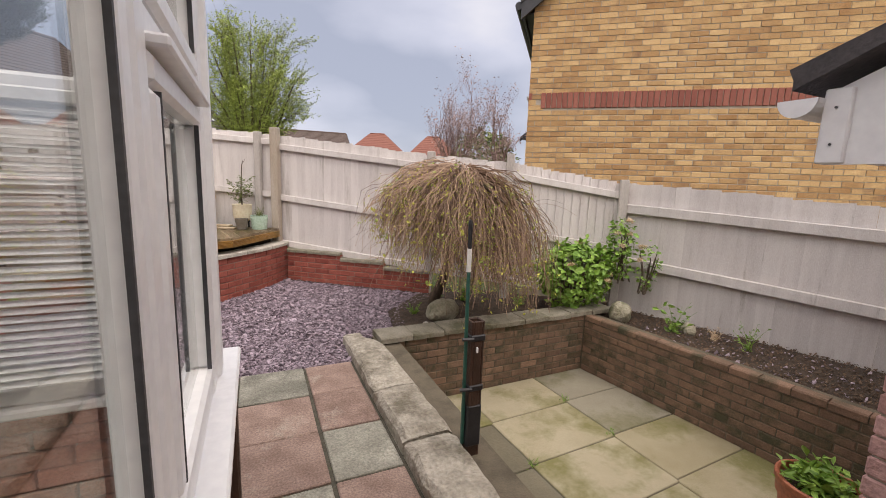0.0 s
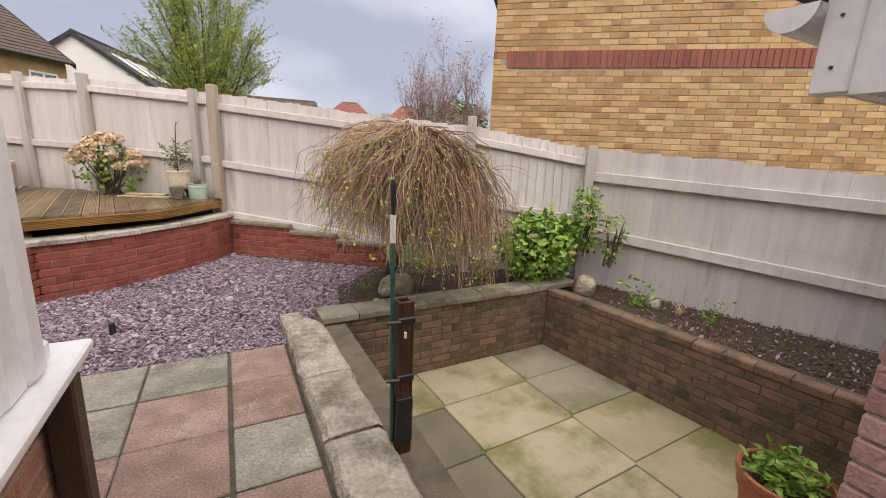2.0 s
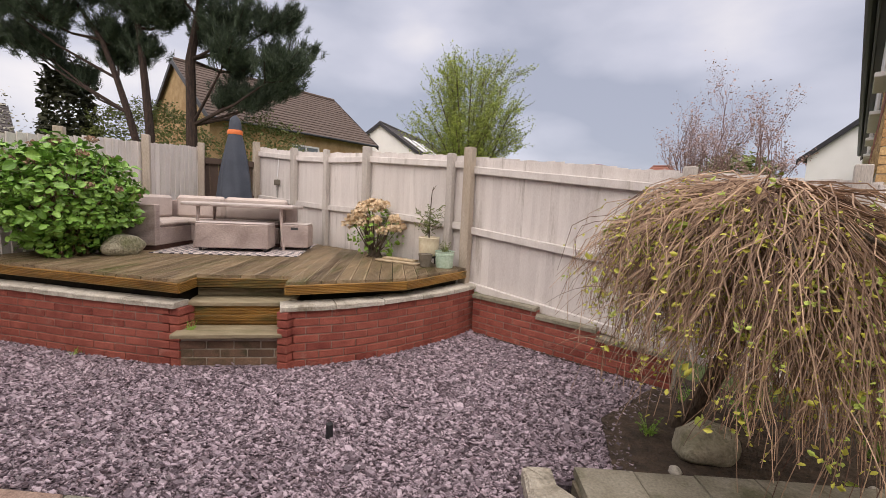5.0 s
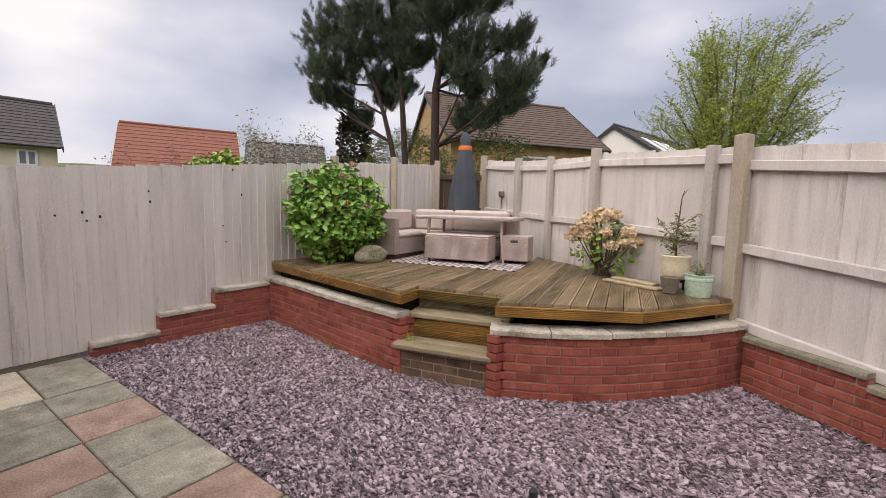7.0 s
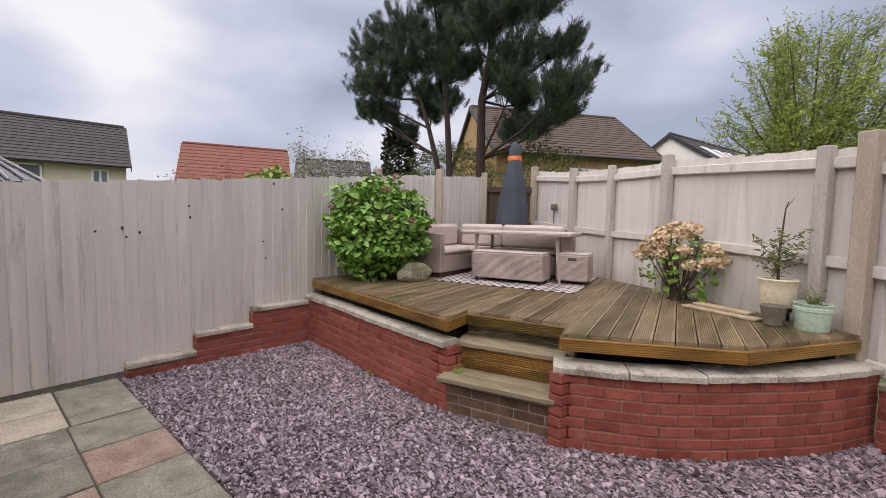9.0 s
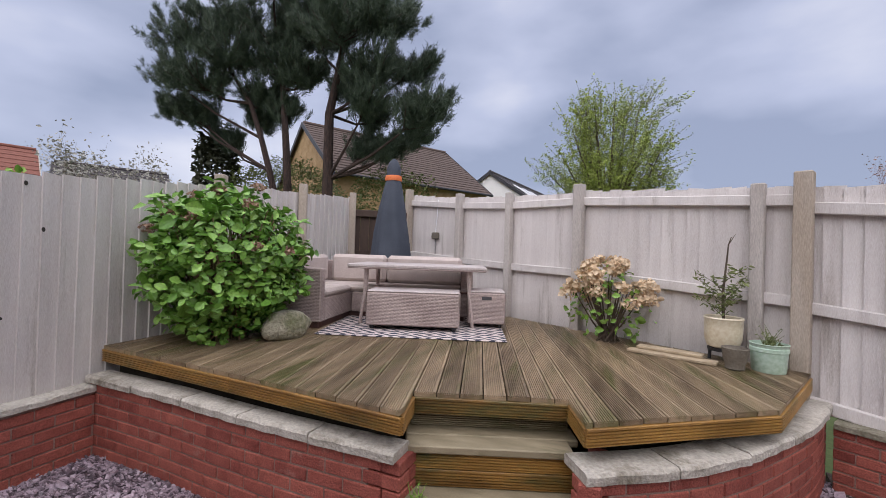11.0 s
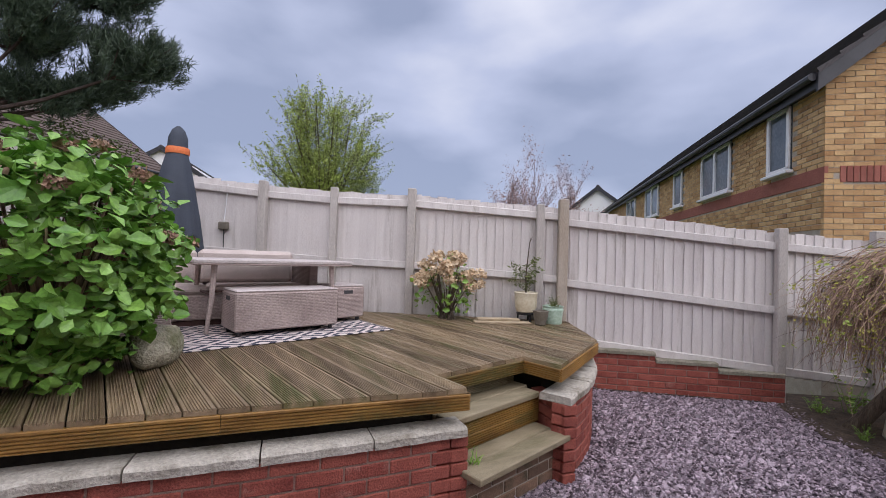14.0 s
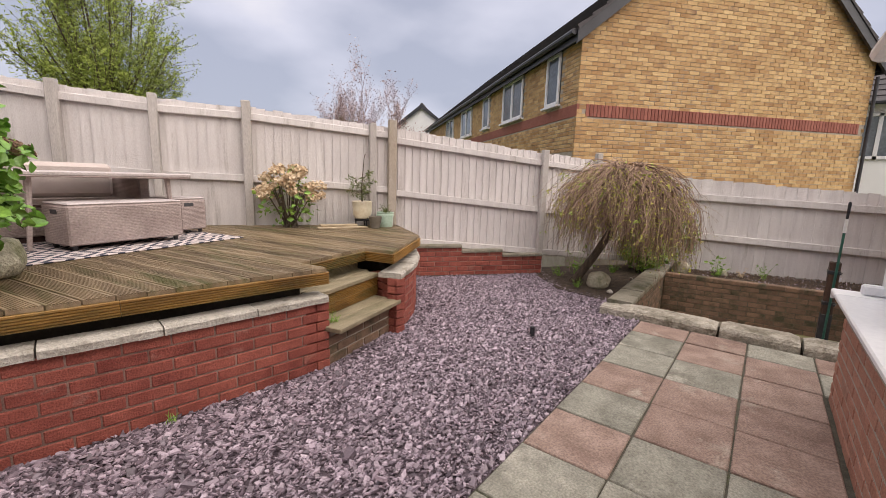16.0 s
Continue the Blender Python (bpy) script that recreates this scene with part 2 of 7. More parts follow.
M_LEAFD = mat("hydrangea_leaf", (0.085, 0.22, 0.025), (0.27, 0.48, 0.095), 0.36, 9, 0.2, 60, vary=0.85, island=True)
M_YLEAF = mat("yellow_bud", (0.38, 0.38, 0.05), (0.62, 0.60, 0.12), 0.6, 9, 0.1, 60, vary=0.8, island=True)
M_WILLOW = mat("willow_leaf", (0.24, 0.32, 0.05), (0.44, 0.52, 0.12), 0.6, 9, 0.1, 60, vary=0.8, island=True)
M_NEEDLE = mat("pine_needle", (0.018, 0.036, 0.024), (0.095, 0.135, 0.08), 0.6, 9, 0.1, 60, vary=0.85, island=True)
M_CONIFER = mat("conifer_leaf", (0.03, 0.035, 0.02), (0.07, 0.075, 0.04), 0.7, 9, 0.1, 60, vary=0.8, island=True)
M_HEDGE = mat("hedge_leaf", (0.09, 0.12, 0.03), (0.20, 0.23, 0.07), 0.6, 9, 0.1, 60, vary=0.8, island=True)
M_DRYFLOWER = mat("dried_flowerhead", (0.55, 0.39, 0.24), (0.80, 0.66, 0.48), 0.9, 9, 0.3, 60, vary=0.8, island=True)
M_DRYBROWN = mat("brown_flowerhead", (0.22, 0.12, 0.08), (0.45, 0.30, 0.22), 0.9, 9, 0.3, 60, vary=0.8, island=True)
M_BLOSSOM = mat("red_blossom", (0.34, 0.11, 0.10), (0.52, 0.22, 0.19), 0.8, 9, 0.1, 60, vary=0.8, island=True)
M_PINKBUD = mat("pinkish_bud", (0.36, 0.23, 0.21), (0.50, 0.36, 0.33), 0.8, 9, 0.1, 60, vary=0.8, island=True)
M_BIRCH = mat("pale_catkins", (0.30, 0.29, 0.25), (0.44, 0.43, 0.38), 0.8, 9, 0.1, 60, vary=0.8, island=True)
M_ROOFBR = mat("brown_roof_tile", (0.085, 0.060, 0.050), (0.14, 0.10, 0.085), 0.85, 5, 0.4, 60, vary=0.4, island=True)
M_ROOFGR = mat("grey_roof_tile", (0.05, 0.045, 0.048), (0.09, 0.08, 0.082), 0.85, 5, 0.4, 60, vary=0.4, island=True)
M_ROOFRD = mat("red_roof_tile", (0.20, 0.075, 0.055), (0.28, 0.115, 0.085), 0.85, 5, 0.4, 60, vary=0.4, island=True)
M_RENDER = mat("white_render", (0.84, 0.84, 0.84), (0.90, 0.90, 0.90), 0.9, 1.5, 0.2, 60)
M_CREAM = mat("cream_render", (0.60, 0.55, 0.42), (0.68, 0.63, 0.50), 0.9, 1.5, 0.2, 60)
M_FARBRICK = mat("far_brick", (0.34, 0.21, 0.10), (0.48, 0.33, 0.18), 0.9, 3, 0.2, 60)
M_FARRED = mat("far_red_brick", (0.25, 0.115, 0.085), (0.33, 0.17, 0.13), 0.9, 3, 0.2, 60)
M_BLACKFAS = mat("black_fascia", (0.018, 0.018, 0.022), (0.035, 0.035, 0.042), 0.45, 3, 0.08, 40)
M_GRASS = mat("rough_grass", (0.05, 0.075, 0.02), (0.12, 0.15, 0.05), 0.95, 0.3, 0.5, 20)
M_HILL = mat("far_hill", (0.12, 0.17, 0.10), (0.22, 0.26, 0.19), 0.95, 0.03, 0.3, 0.6)
M_HOUSEIN = mat("room_wall", (0.55, 0.53, 0.50), (0.62, 0.60, 0.57), 0.9, 2, 0.1, 60)
M_ROOMFLOOR = mat("room_floor", (0.30, 0.26, 0.21), (0.40, 0.35, 0.29), 0.6, 3, 0.1, 60)
M_BLIND = mat("white_blind_slat", (0.70, 0.71, 0.72), (0.78, 0.79, 0.80), 0.6, 3, 0.05, 60)
M_TEAL = mat("pale_teal_fabric", (0.30, 0.47, 0.46), (0.40, 0.56, 0.55), 0.95, 5, 0.4, 200)
M_PALEPINE = mat("pale_plank", (0.34, 0.26, 0.17), (0.48, 0.39, 0.27), 0.85, 5, 0.3, 80, stretch=(1, 5, 5))


def glass_mat(name, tint, rough=0.0):
    m = bpy.data.materials.new(name)
    m.use_nodes = True
    b = m.node_tree.nodes["Principled BSDF"]
    b.inputs["Base Color"].default_value = rgb(tint)
    b.inputs["Transmission Weight"].default_value = 1.0
    b.inputs["Roughness"].default_value, b.inputs["IOR"].default_value = rough, 1.45
    return m


M_GLASS = glass_mat("window_glass", (0.93, 0.96, 0.96))
M_MILKY = glass_mat("milky_roof_sheet", (0.92, 0.93, 0.92), 0.6)
M_FARGLASS = mat("far_window_pane", (0.10, 0.12, 0.14), (0.22, 0.25, 0.28), 0.06, 0.8, 0.0, 20)


def rug_material():
    m = bpy.data.materials.new("diamond_rug")
    m.use_nodes = True
    n, l = m.node_tree.nodes, m.node_tree.links
    b = n["Principled BSDF"]
    b.inputs["Roughness"].default_value = 0.95
    co, sep = n.new("ShaderNodeTexCoord"), n.new("ShaderNodeSeparateXYZ")
    l.new(co.outputs["Object"], sep.inputs[0])

    def mth(op, a, c=None):
        k = n.new("ShaderNodeMath")
        k.operation = op
        for i, v in enumerate((a, c)):
            if v is None:
                continue
            if isinstance(v, (int, float)):
                k.inputs[i].default_value = v
            else:
                l.new(v, k.inputs[i])
        return k.outputs[0]
    px, py = mth("PINGPONG", mth("MULTIPLY", sep.outputs[0], 3.0), 0.5), mth("PINGPONG", mth("MULTIPLY", sep.outputs[1], 3.8), 0.5)
    d = mth("ADD", px, py)
    rings = mth("GREATER_THAN", mth("FRACT", mth("MULTIPLY", d, 3.0)), 0.52)
    nz = n.new("ShaderNodeTexNoise")
    nz.inputs["Scale"].default_value = 180
    mix = n.new("ShaderNodeMix")
    mix.data_type = "RGBA"
    mix.inputs["A"].default_value, mix.inputs["B"].default_value = (0.62, 0.54, 0.52, 1), (0.045, 0.045, 0.065, 1)
    l.new(rings, mix.inputs["Factor"])
    mix2 = n.new("ShaderNodeMix")
    mix2.data_type, mix2.blend_type = "RGBA", "OVERLAY"
    mix2.inputs["Factor"].default_value = 0.4
    l.new(mix.outputs["Result"], mix2.inputs["A"])
    l.new(nz.outputs[0], mix2.inputs["B"])
    l.new(mix2.outputs["Result"], b.inputs["Base Color"])
    return m


M_RUG = rug_material()


# ---- mesh helpers ----
class Shape:
    """Vertices and faces of one mesh."""

    def __init__(self):
        self.v, self.f, self.smooth = [], [], False

    def add(self, verts, faces, m=None):
        k = len(self.v)
        self.v += [tuple(m @ Vector(p)) if m else tuple(p) for p in verts]
        self.f += [tuple(k + i for i in fc) for fc in faces]
        return self

    def box(self, size, m=None, c=0.0):
        x, y, z = (s / 2 for s in size)
        c = min(c, x * 0.9, y * 0.9, z * 0.9)
        if c <= 0:
            vs = [(i * x, j * y, k * z) for i in (-1, 1) for j in (-1, 1) for k in (-1, 1)]
            return self.add(vs, [(0, 1, 3, 2), (4, 6, 7, 5), (0, 4, 5, 1), (2, 3, 7, 6), (0, 2, 6, 4), (1, 5, 7, 3)], m)
        vs, ix = [], {}
        for i in (-1, 1):
            for j in (-1, 1):
                for k in (-1, 1):
                    for a, p in enumerate(((i * x, j * (y - c), k * (z - c)), (i * (x - c), j * y, k * (z - c)), (i * (x - c), j * (y - c), k * z))):
                        ix[i, j, k, a] = len(vs)
                        vs.append(p)
        fs = []
        for a in range(3):
            for s in (-1, 1):
                ring = []
                for p, q in ((-1, -1), (1, -1), (1, 1), (-1, 1)):
                    key = [p, q]
                    key.insert(a, s)
                    ring.append(ix[(*key, a)])
                fs.append(tuple(ring if s * (1, -1, 1)[a] > 0 else ring[::-1]))
            b1, b2 = [q for q in range(3) if q != a]
            for s in (-1, 1):
                for t in (-1, 1):
                    def key(along):
                        kk = [0, 0, 0]
                        kk[a], kk[b1], kk[b2] = along, s, t
                        return tuple(kk)
                    fs.append((ix[(*key(-1), b1)], ix[(*key(1), b1)], ix[(*key(1), b2)], ix[(*key(-1), b2)]))
        for i in (-1, 1):
            for j in (-1, 1):
                for k in (-1, 1):
                    fs.append((ix[i, j, k, 0], ix[i, j, k, 1], ix[i, j, k, 2]))
        return self.add(vs, fs, m)

    def prism(self, poly, z0, z1):
        n = len(poly)
        z0s = z0 if isinstance(z0, (list, tuple)) else [z0] * n
        z1s = z1 if isinstance(z1, (list, tuple)) else [z1] * n
        vs = [(x, y, z) for (x, y), z in zip(poly, z0s)] + [(x, y, z) for (x, y), z in zip(poly, z1s)]
        fs = [tuple(range(n))[::-1], tuple(range(n, 2 * n))] + [(i, (i + 1) % n, n + (i + 1) % n, n + i) for i in range(n)]
        return self.add(vs, fs)

    def tube(self, path, radii, n=8, cap=True):
        path = [Vector(p) for p in path]
        rings = []
        for i, p in enumerate(path):
            d = (path[min(i + 1, len(path) - 1)] - path[max(i - 1, 0)])
            d = d.normalized() if d.length > 1e-9 else Vector((0, 0, 1))
            a = d.cross(Vector((0.31, 0.17, 0.93) if abs(d.z) < 0.9 else (1, 0.2, 0))).normalized()
            b = d.cross(a)
            r = radii[i] if isinstance(radii, (list, tuple)) else radii
            rings.append([p + r * (math.cos(q) * a + math.sin(q) * b) for q in (2 * math.pi * j / n for j in range(n))])
        vs = [v for r in rings for v in r]
        fs = [(i * n + j, i * n + (j + 1) % n, (i + 1) * n + (j + 1) % n, (i + 1) * n + j) for i in range(len(path) - 1) for j in range(n)]
        if cap:
            fs += [tuple(range(n))[::-1], tuple(range((len(path) - 1) * n, len(path) * n))]
        return self.add(vs, fs)

    def lathe(self, prof, n=32, centre=(0, 0, 0), wob=None):
        vs, fs = [], []
        for i, (r, z) in enumerate(prof):
            for j in range(n):
                q = 2 * math.pi * j / n
                k = wob(q, z) if wob else 1.0
                vs.append((centre[0] + r * k * math.cos(q), centre[1] + r * k * math.sin(q), centre[2] + z))
        for i in range(len(prof) - 1):
            fs += [(i * n + j, i * n + (j + 1) % n, (i + 1) * n + (j + 1) % n, (i + 1) * n + j) for j in range(n)]
        fs += [tuple(range(n))[::-1], tuple(range((len(prof) - 1) * n, len(prof) * n))]
        self.smooth = True
        return self.add(vs, fs)

    def data(self, name, material):
        me = bpy.data.meshes.new(name)
        me.from_pydata(self.v, [], self.f)
        if len(self.f) < 6000:
            bm = bmesh.new()
            bm.from_mesh(me)
            bmesh.ops.recalc_face_normals(bm, faces=bm.faces)
            bm.to_mesh(me)
            bm.free()
        me.materials.append(material)
        if self.smooth:
            me.polygons.foreach_set("use_smooth", [True] * len(me.polygons))
            if hasattr(me, "set_sharp_from_angle"):
                me.set_sharp_from_angle(angle=radians(45))
        me.update()
        return me


def place(ob, parent, world_space):
    if parent:
        ob.parent = parent
        if world_space:
            root, m = parent, Matrix()
            while root:
                m = root.matrix_basis.copy() @ m if root.parent is None else root.matrix_parent_inverse @ root.matrix_basis @ m
                root = root.parent
            ob.matrix_parent_inverse = m.inverted()
    return ob


def part(name, shape, material, parent=None, label="", ws=True):
    """One mesh object under a thing; ws: its numbers are in the world's axes."""
    me = shape.data(name, material) if isinstance(shape, Shape) else shape
    ob = place(new(name, me), parent, ws)
    if label:
        ob["label"] = label
    return ob


def piece(name, me, parent, m):
    """A repeated piece that shares its mesh, at the pose m."""
    ob = place(new(name, me), parent, True)
    ob.matrix_basis = m
    return ob


def thing(name, loc, label, category, group="", kind="", rz=0.0):
    ob = new(name)
    ob.empty_display_size = 0.1
    ob.matrix_basis = pose(*loc, 0, 0, rz)
    return tagged(ob, label, category, group, kind)


def solid(name, shape, material, label, category, kind="", group=""):
    return tagged(new(name, shape.data(name, material)), label, category, group, kind)


def frame2(p, d, z=0.0):
    """Pose with x along d (plan), z up, at p."""
    a = math.atan2(d[1], d[0])
    return Matrix.Translation((p[0], p[1], z)) @ Matrix.Rotation(a, 4, "Z")


def lerp2(a, b, t):
    return (a[0] + (b[0] - a[0]) * t, a[1] + (b[1] - a[1]) * t)


class Path2:
    def __init__(self, pts):
        self.p = pts
        self.s = [0.0]
        for a, b in zip(pts, pts[1:]):
            self.s.append(self.s[-1] + math.dist(a, b))
        self.length = self.s[-1]

    def at(self, s):
        for i in range(len(self.p) - 1):
            if s <= self.s[i + 1] or i == len(self.p) - 2:
                t = (s - self.s[i]) / (self.s[i + 1] - self.s[i])
                a, b = self.p[i], self.p[i + 1]
                d = ((b[0] - a[0]) / (self.s[i + 1] - self.s[i]), (b[1] - a[1]) / (self.s[i + 1] - self.s[i]))
                return lerp2(a, b, t), d


def smooth_path(pts, n=6):
    """A rounded line through the points."""
    out = []
    q = [pts[0], *pts, pts[-1]]
    for i in range(1, len(q) - 2):
        for k in range(n):
            t = k / n
            c = [0.5 * (2 * q[i][a] + (q[i + 1][a] - q[i - 1][a]) * t + (2 * q[i - 1][a] - 5 * q[i][a] + 4 * q[i + 1][a] - q[i + 2][a]) * t * t
                        + (3 * q[i][a] - q[i - 1][a] - 3 * q[i + 1][a] + q[i + 2][a]) * t ** 3) for a in (0, 1)]
            out.append(tuple(c))
    return out + [pts[-1]]


BRICKS = {}


def brick_mesh(length, height, depth, material):
    key = (round(length / 0.012) * 0.012, height, depth, material.name)
    if key not in BRICKS:
        BRICKS[key] = Shape().box((key[0], depth, height), None, 0.005).data("brick", material)
    return BRICKS[key]


def lay_bricks(parent, pts, z0, z1, material, keep=None, limit=300, rest=None, unit=0.215, high=0.065, joint=0.010, depth=0.10, rough=0.002, near=None, seed=1):
    """Stretcher bond along a line in plan; the outer face lies to the right of the way along it. Single bricks up to the limit, the rest in one mesh."""
    rnd = random.Random(seed)
    path = Path2(pts)
    spots = []
    step = unit + joint
    rows = max(1, int((z1 - z0 + joint) / (high + joint) + 0.3))
    for r in range(rows):
        z = z0 + r * (high + joint) + high / 2
        s = -(step / 2) * (r % 2)
        while s < path.length - 0.03:
            a, b = max(s, 0.0), min(s + unit, path.length)
            if b - a > 0.035 and (keep is None or keep((a + b) / 2, z)):
                spots.append(((a + b) / 2, b - a, z))
            s += step
    if near:
        spots.sort(key=lambda q: near(*q))
    far = Shape()
    for i, (s, ln, z) in enumerate(spots):
        p, d = path.at(s)
        out = (d[1], -d[0])
        off = -depth / 2 + rnd.uniform(-rough, rough)
        m = frame2((p[0] + out[0] * off, p[1] + out[1] * off), d, z) @ Matrix.Rotation(rnd.uniform(-0.006, 0.006), 4, "Y")
        if i < limit:
            piece("brick", brick_mesh(ln, high, depth, material), parent, m)
        else:
            far.box((ln, depth, high), m)
    if far.f:
        ob = part("bricks", far, rest or material, parent)
        ob["kind"] = "stuff"


def core(pts, z0, z1, thick, inset=0.007):
    """The mortar body behind a line of bricks."""
    path_out, path_in = [], []
    P = Path2(pts)
    for i, p in enumerate(pts):
        d = P.at(max(1e-4, min(P.length - 1e-4, P.s[i])))[1]
        if 0 < i < len(pts) - 1:
            d2 = P.at(P.s[i] + 1e-3)[1]
            d = ((d[0] + d2[0]) / 2, (d[1] + d2[1]) / 2)
        o = (d[1], -d[0])
        path_out.append((p[0] - o[0] * inset, p[1] - o[1] * inset))
        path_in.append((p[0] - o[0] * thick, p[1] - o[1] * thick))
    sh = Shape()
    n = len(pts)
    vs = [(*p, z0) for p in path_out] + [(*p, z1) for p in path_out] + [(*p, z0) for p in path_in] + [(*p, z1) for p in path_in]
    fs = []
    for i in range(n - 1):
        fs += [(i, i + 1, n + i + 1, n + i), (2 * n + i, 3 * n + i, 3 * n + i + 1, 2 * n + i + 1), (n + i, n + i + 1, 3 * n + i + 1, 3 * n + i), (i, 2 * n + i, 2 * n + i + 1, i + 1)]
    fs += [(0, n, 3 * n, 2 * n), (n - 1, 3 * n - 1, 4 * n - 1, 2 * n - 1)]
    return sh.add(vs, fs)


def coping(parent, pts, z0, z1, out, back, unit, material, seed=3, gap=0.008, chip=0.006):
    """Coping stones along a line, each one piece with slightly uneven edges."""
    rnd = random.Random(seed)
    P = Path2(pts)
    n = max(1, round(P.length / unit))
    for i in range(n):
        a, b = i * P.length / n + gap / 2, (i + 1) * P.length / n - gap / 2
        sh = Shape()
        k = max(2, int((b - a) / 0.07))
        vs, fs = [], []
        lift = rnd.uniform(-0.003, 0.004)
        for j in range(k + 1):
            p, d = P.at(a + (b - a) * j / k)
            o = (d[1], -d[0])
            e1, e2 = rnd.uniform(-chip, chip), rnd.uniform(-chip, chip)
            prof = ((-back, z0), (out + e1, z0), (out + e1, z1 - 0.012 + e2 * 0.6), (out - 0.012 + e1, z1 + e2 * 0.4), (-back + 0.01, z1), (-back, z1 - 0.01))
            vs += [(p[0] + o[0] * u, p[1] + o[1] * u, z + lift) for u, z in prof]
        for j in range(k):
            fs += [(6 * j + q, 6 * j + (q + 1) % 6, 6 * j + 6 + (q + 1) % 6, 6 * j + 6 + q) for q in range(6)]
        fs += [tuple(range(6))[::-1], tuple(range(6 * k, 6 * k + 6))]
        part("coping_stone", sh.add(vs, fs), material, parent)


# ---- ground and far country ----
def far_ground():
    sh = Shape()
    n, rings = 48, (0.0, 14, 40, 90, 180, 320, 520, 900)
    vs, fs = [(0, 4, -0.76)], []
    for i, r in enumerate(rings[1:]):
        for j in range(n):
            q = 2 * math.pi * j / n
            h = -0.76 if r < 100 else -0.76 + (r - 90) * 0.075 * (0.75 + 0.35 * math.sin(3 * q + 0.6) + 0.2 * math.sin(7 * q + i))
            vs.append((r * math.cos(q), 4 + r * math.sin(q), h))
    for i in range(len(rings) - 1):
        for j in range(n):
            a, b = 1 + (i - 1) * n + j, 1 + (i - 1) * n + (j + 1) % n
            c, d = 1 + i * n + (j + 1) % n, 1 + i * n + j
            fs.append((0, d, c) if i == 0 else (a, d, c, b))
    return solid("ground", sh.add(vs, fs), M_GRASS, "grassy ground that rises to far green hills", "ground", "structure")


far_ground()

# ---- plan ----
P1, P2, P3, P4, P5, P6 = (0.425, 6.764), (0.188, 6.894), (-1.10, 7.773), (-1.91, 8.352), (-2.684, 8.896), (-3.668, 9.452)
F1, F2, FC = (2.256, 5.313), (3.14, 4.79), (4.318, 3.988)
FR = (5.55, 0.45)
LF0, LF1 = (-4.70, 2.0), (-4.47, 8.9)
DECK = 0.742


def left_x(y):
    return LF0[0] + (LF1[0] - LF0[0]) * (y - LF0[1]) / (LF1[1] - LF0[1])


CAP_L = smooth_path([(left_x(5.25) + 0.03, 5.25), (-3.8, 5.16), (-3.2, 5.06), (-2.65, 4.985), (-2.03, 4.925)])
CAP_R = smooth_path([(-1.165, 5.03), (-0.72, 5.25), (-0.40, 5.48), (-0.1, 5.77), (0.25, 6.17), (0.54, 6.62)])


def inset(pts, d):
    P = Path2(pts)
    out = []
    for i, p in enumerate(pts):
        t = P.at(min(P.length - 1e-4, max(1e-4, P.s[i])))[1]
        out.append((p[0] - t[1] * d, p[1] + t[0] * d))
    return out


WALL_L, WALL_R = inset(CAP_L, 0.03), inset(CAP_R, 0.03)

# ---- garden bed of slate ----
sh = Shape()
sh.prism([(-4.95, 3.40), (0.79, 3.40), (0.79, 3.84), (3.6, 3.72), (4.3, 3.95), (3.1, 4.78), (2.2, 5.35), (0.52, 6.7), (-4.7, 6.5)], -0.7, -0.022)
solid("slate_bed", sh, M_SLATEBED, "bed of dark plum slate under loose chips", "gravel bed", "structure")


def chips(name, count, inside, box, z, size, material, seed, label, category, thin=0.3):
    """Loose flat chips, each a tilted wedge."""
    rg = np.random.default_rng(seed)
    x0, y0, x1, y1 = box
    pts = np.stack([rg.uniform(x0, x1, count * 3), rg.uniform(y0, y1, count * 3)], 1)
    pts = pts[[inside(a, b) for a, b in pts]][:count]
    n = len(pts)
    s = size * rg.lognormal(0, 0.35, (n, 1))
    base = np.array([0.0, 1.4, 3.0, 4.5])[None, :] + rg.uniform(-0.45, 0.45, (n, 4)) + rg.uniform(0, 6.283, (n, 1))
    rad = s * rg.uniform(0.6, 1.15, (n, 4))
    lx, ly = np.cos(base) * rad, np.sin(base) * rad * rg.uniform(0.5, 0.9, (n, 1))
    tx, ty = rg.normal(0, 0.38, (n, 1)), rg.normal(0, 0.38, (n, 1))
    zz = lx * tx + ly * ty
    zc = z + rg.uniform(0, size * 0.7, (n, 1))
    th = s * thin
    V = np.zeros((n, 8, 3))
    V[:, :4, 0], V[:, :4, 1], V[:, :4, 2] = pts[:, :1] + lx, pts[:, 1:] + ly, zc + zz
    V[:, 4:, 0], V[:, 4:, 1], V[:, 4:, 2] = pts[:, :1] + lx * 0.85, pts[:, 1:] + ly * 0.85, zc + zz + th
    F = np.array([(4, 5, 6, 7), (0, 1, 5, 4), (1, 2, 6, 5), (2, 3, 7, 6), (3, 0, 4, 7)])
    faces = (F[None] + (np.arange(n) * 8)[:, None, None]).reshape(-1, 4)
    me = bpy.data.meshes.new(name)
    me.from_pydata(V.reshape(-1, 3).tolist(), [], faces.tolist())
    me.materials.append(material)
    return tagged(new(name, me), label, category, kind="stuff")


def in_poly(poly):
    def test(x, y):
        c = False
        for (ax, ay), (bx, by) in zip(poly, poly[1:] + poly[:1]):
            if (ay > y) != (by > y) and x < (bx - ax) * (y - ay) / (by - ay) + ax:
                c = not c
        return c
    return test


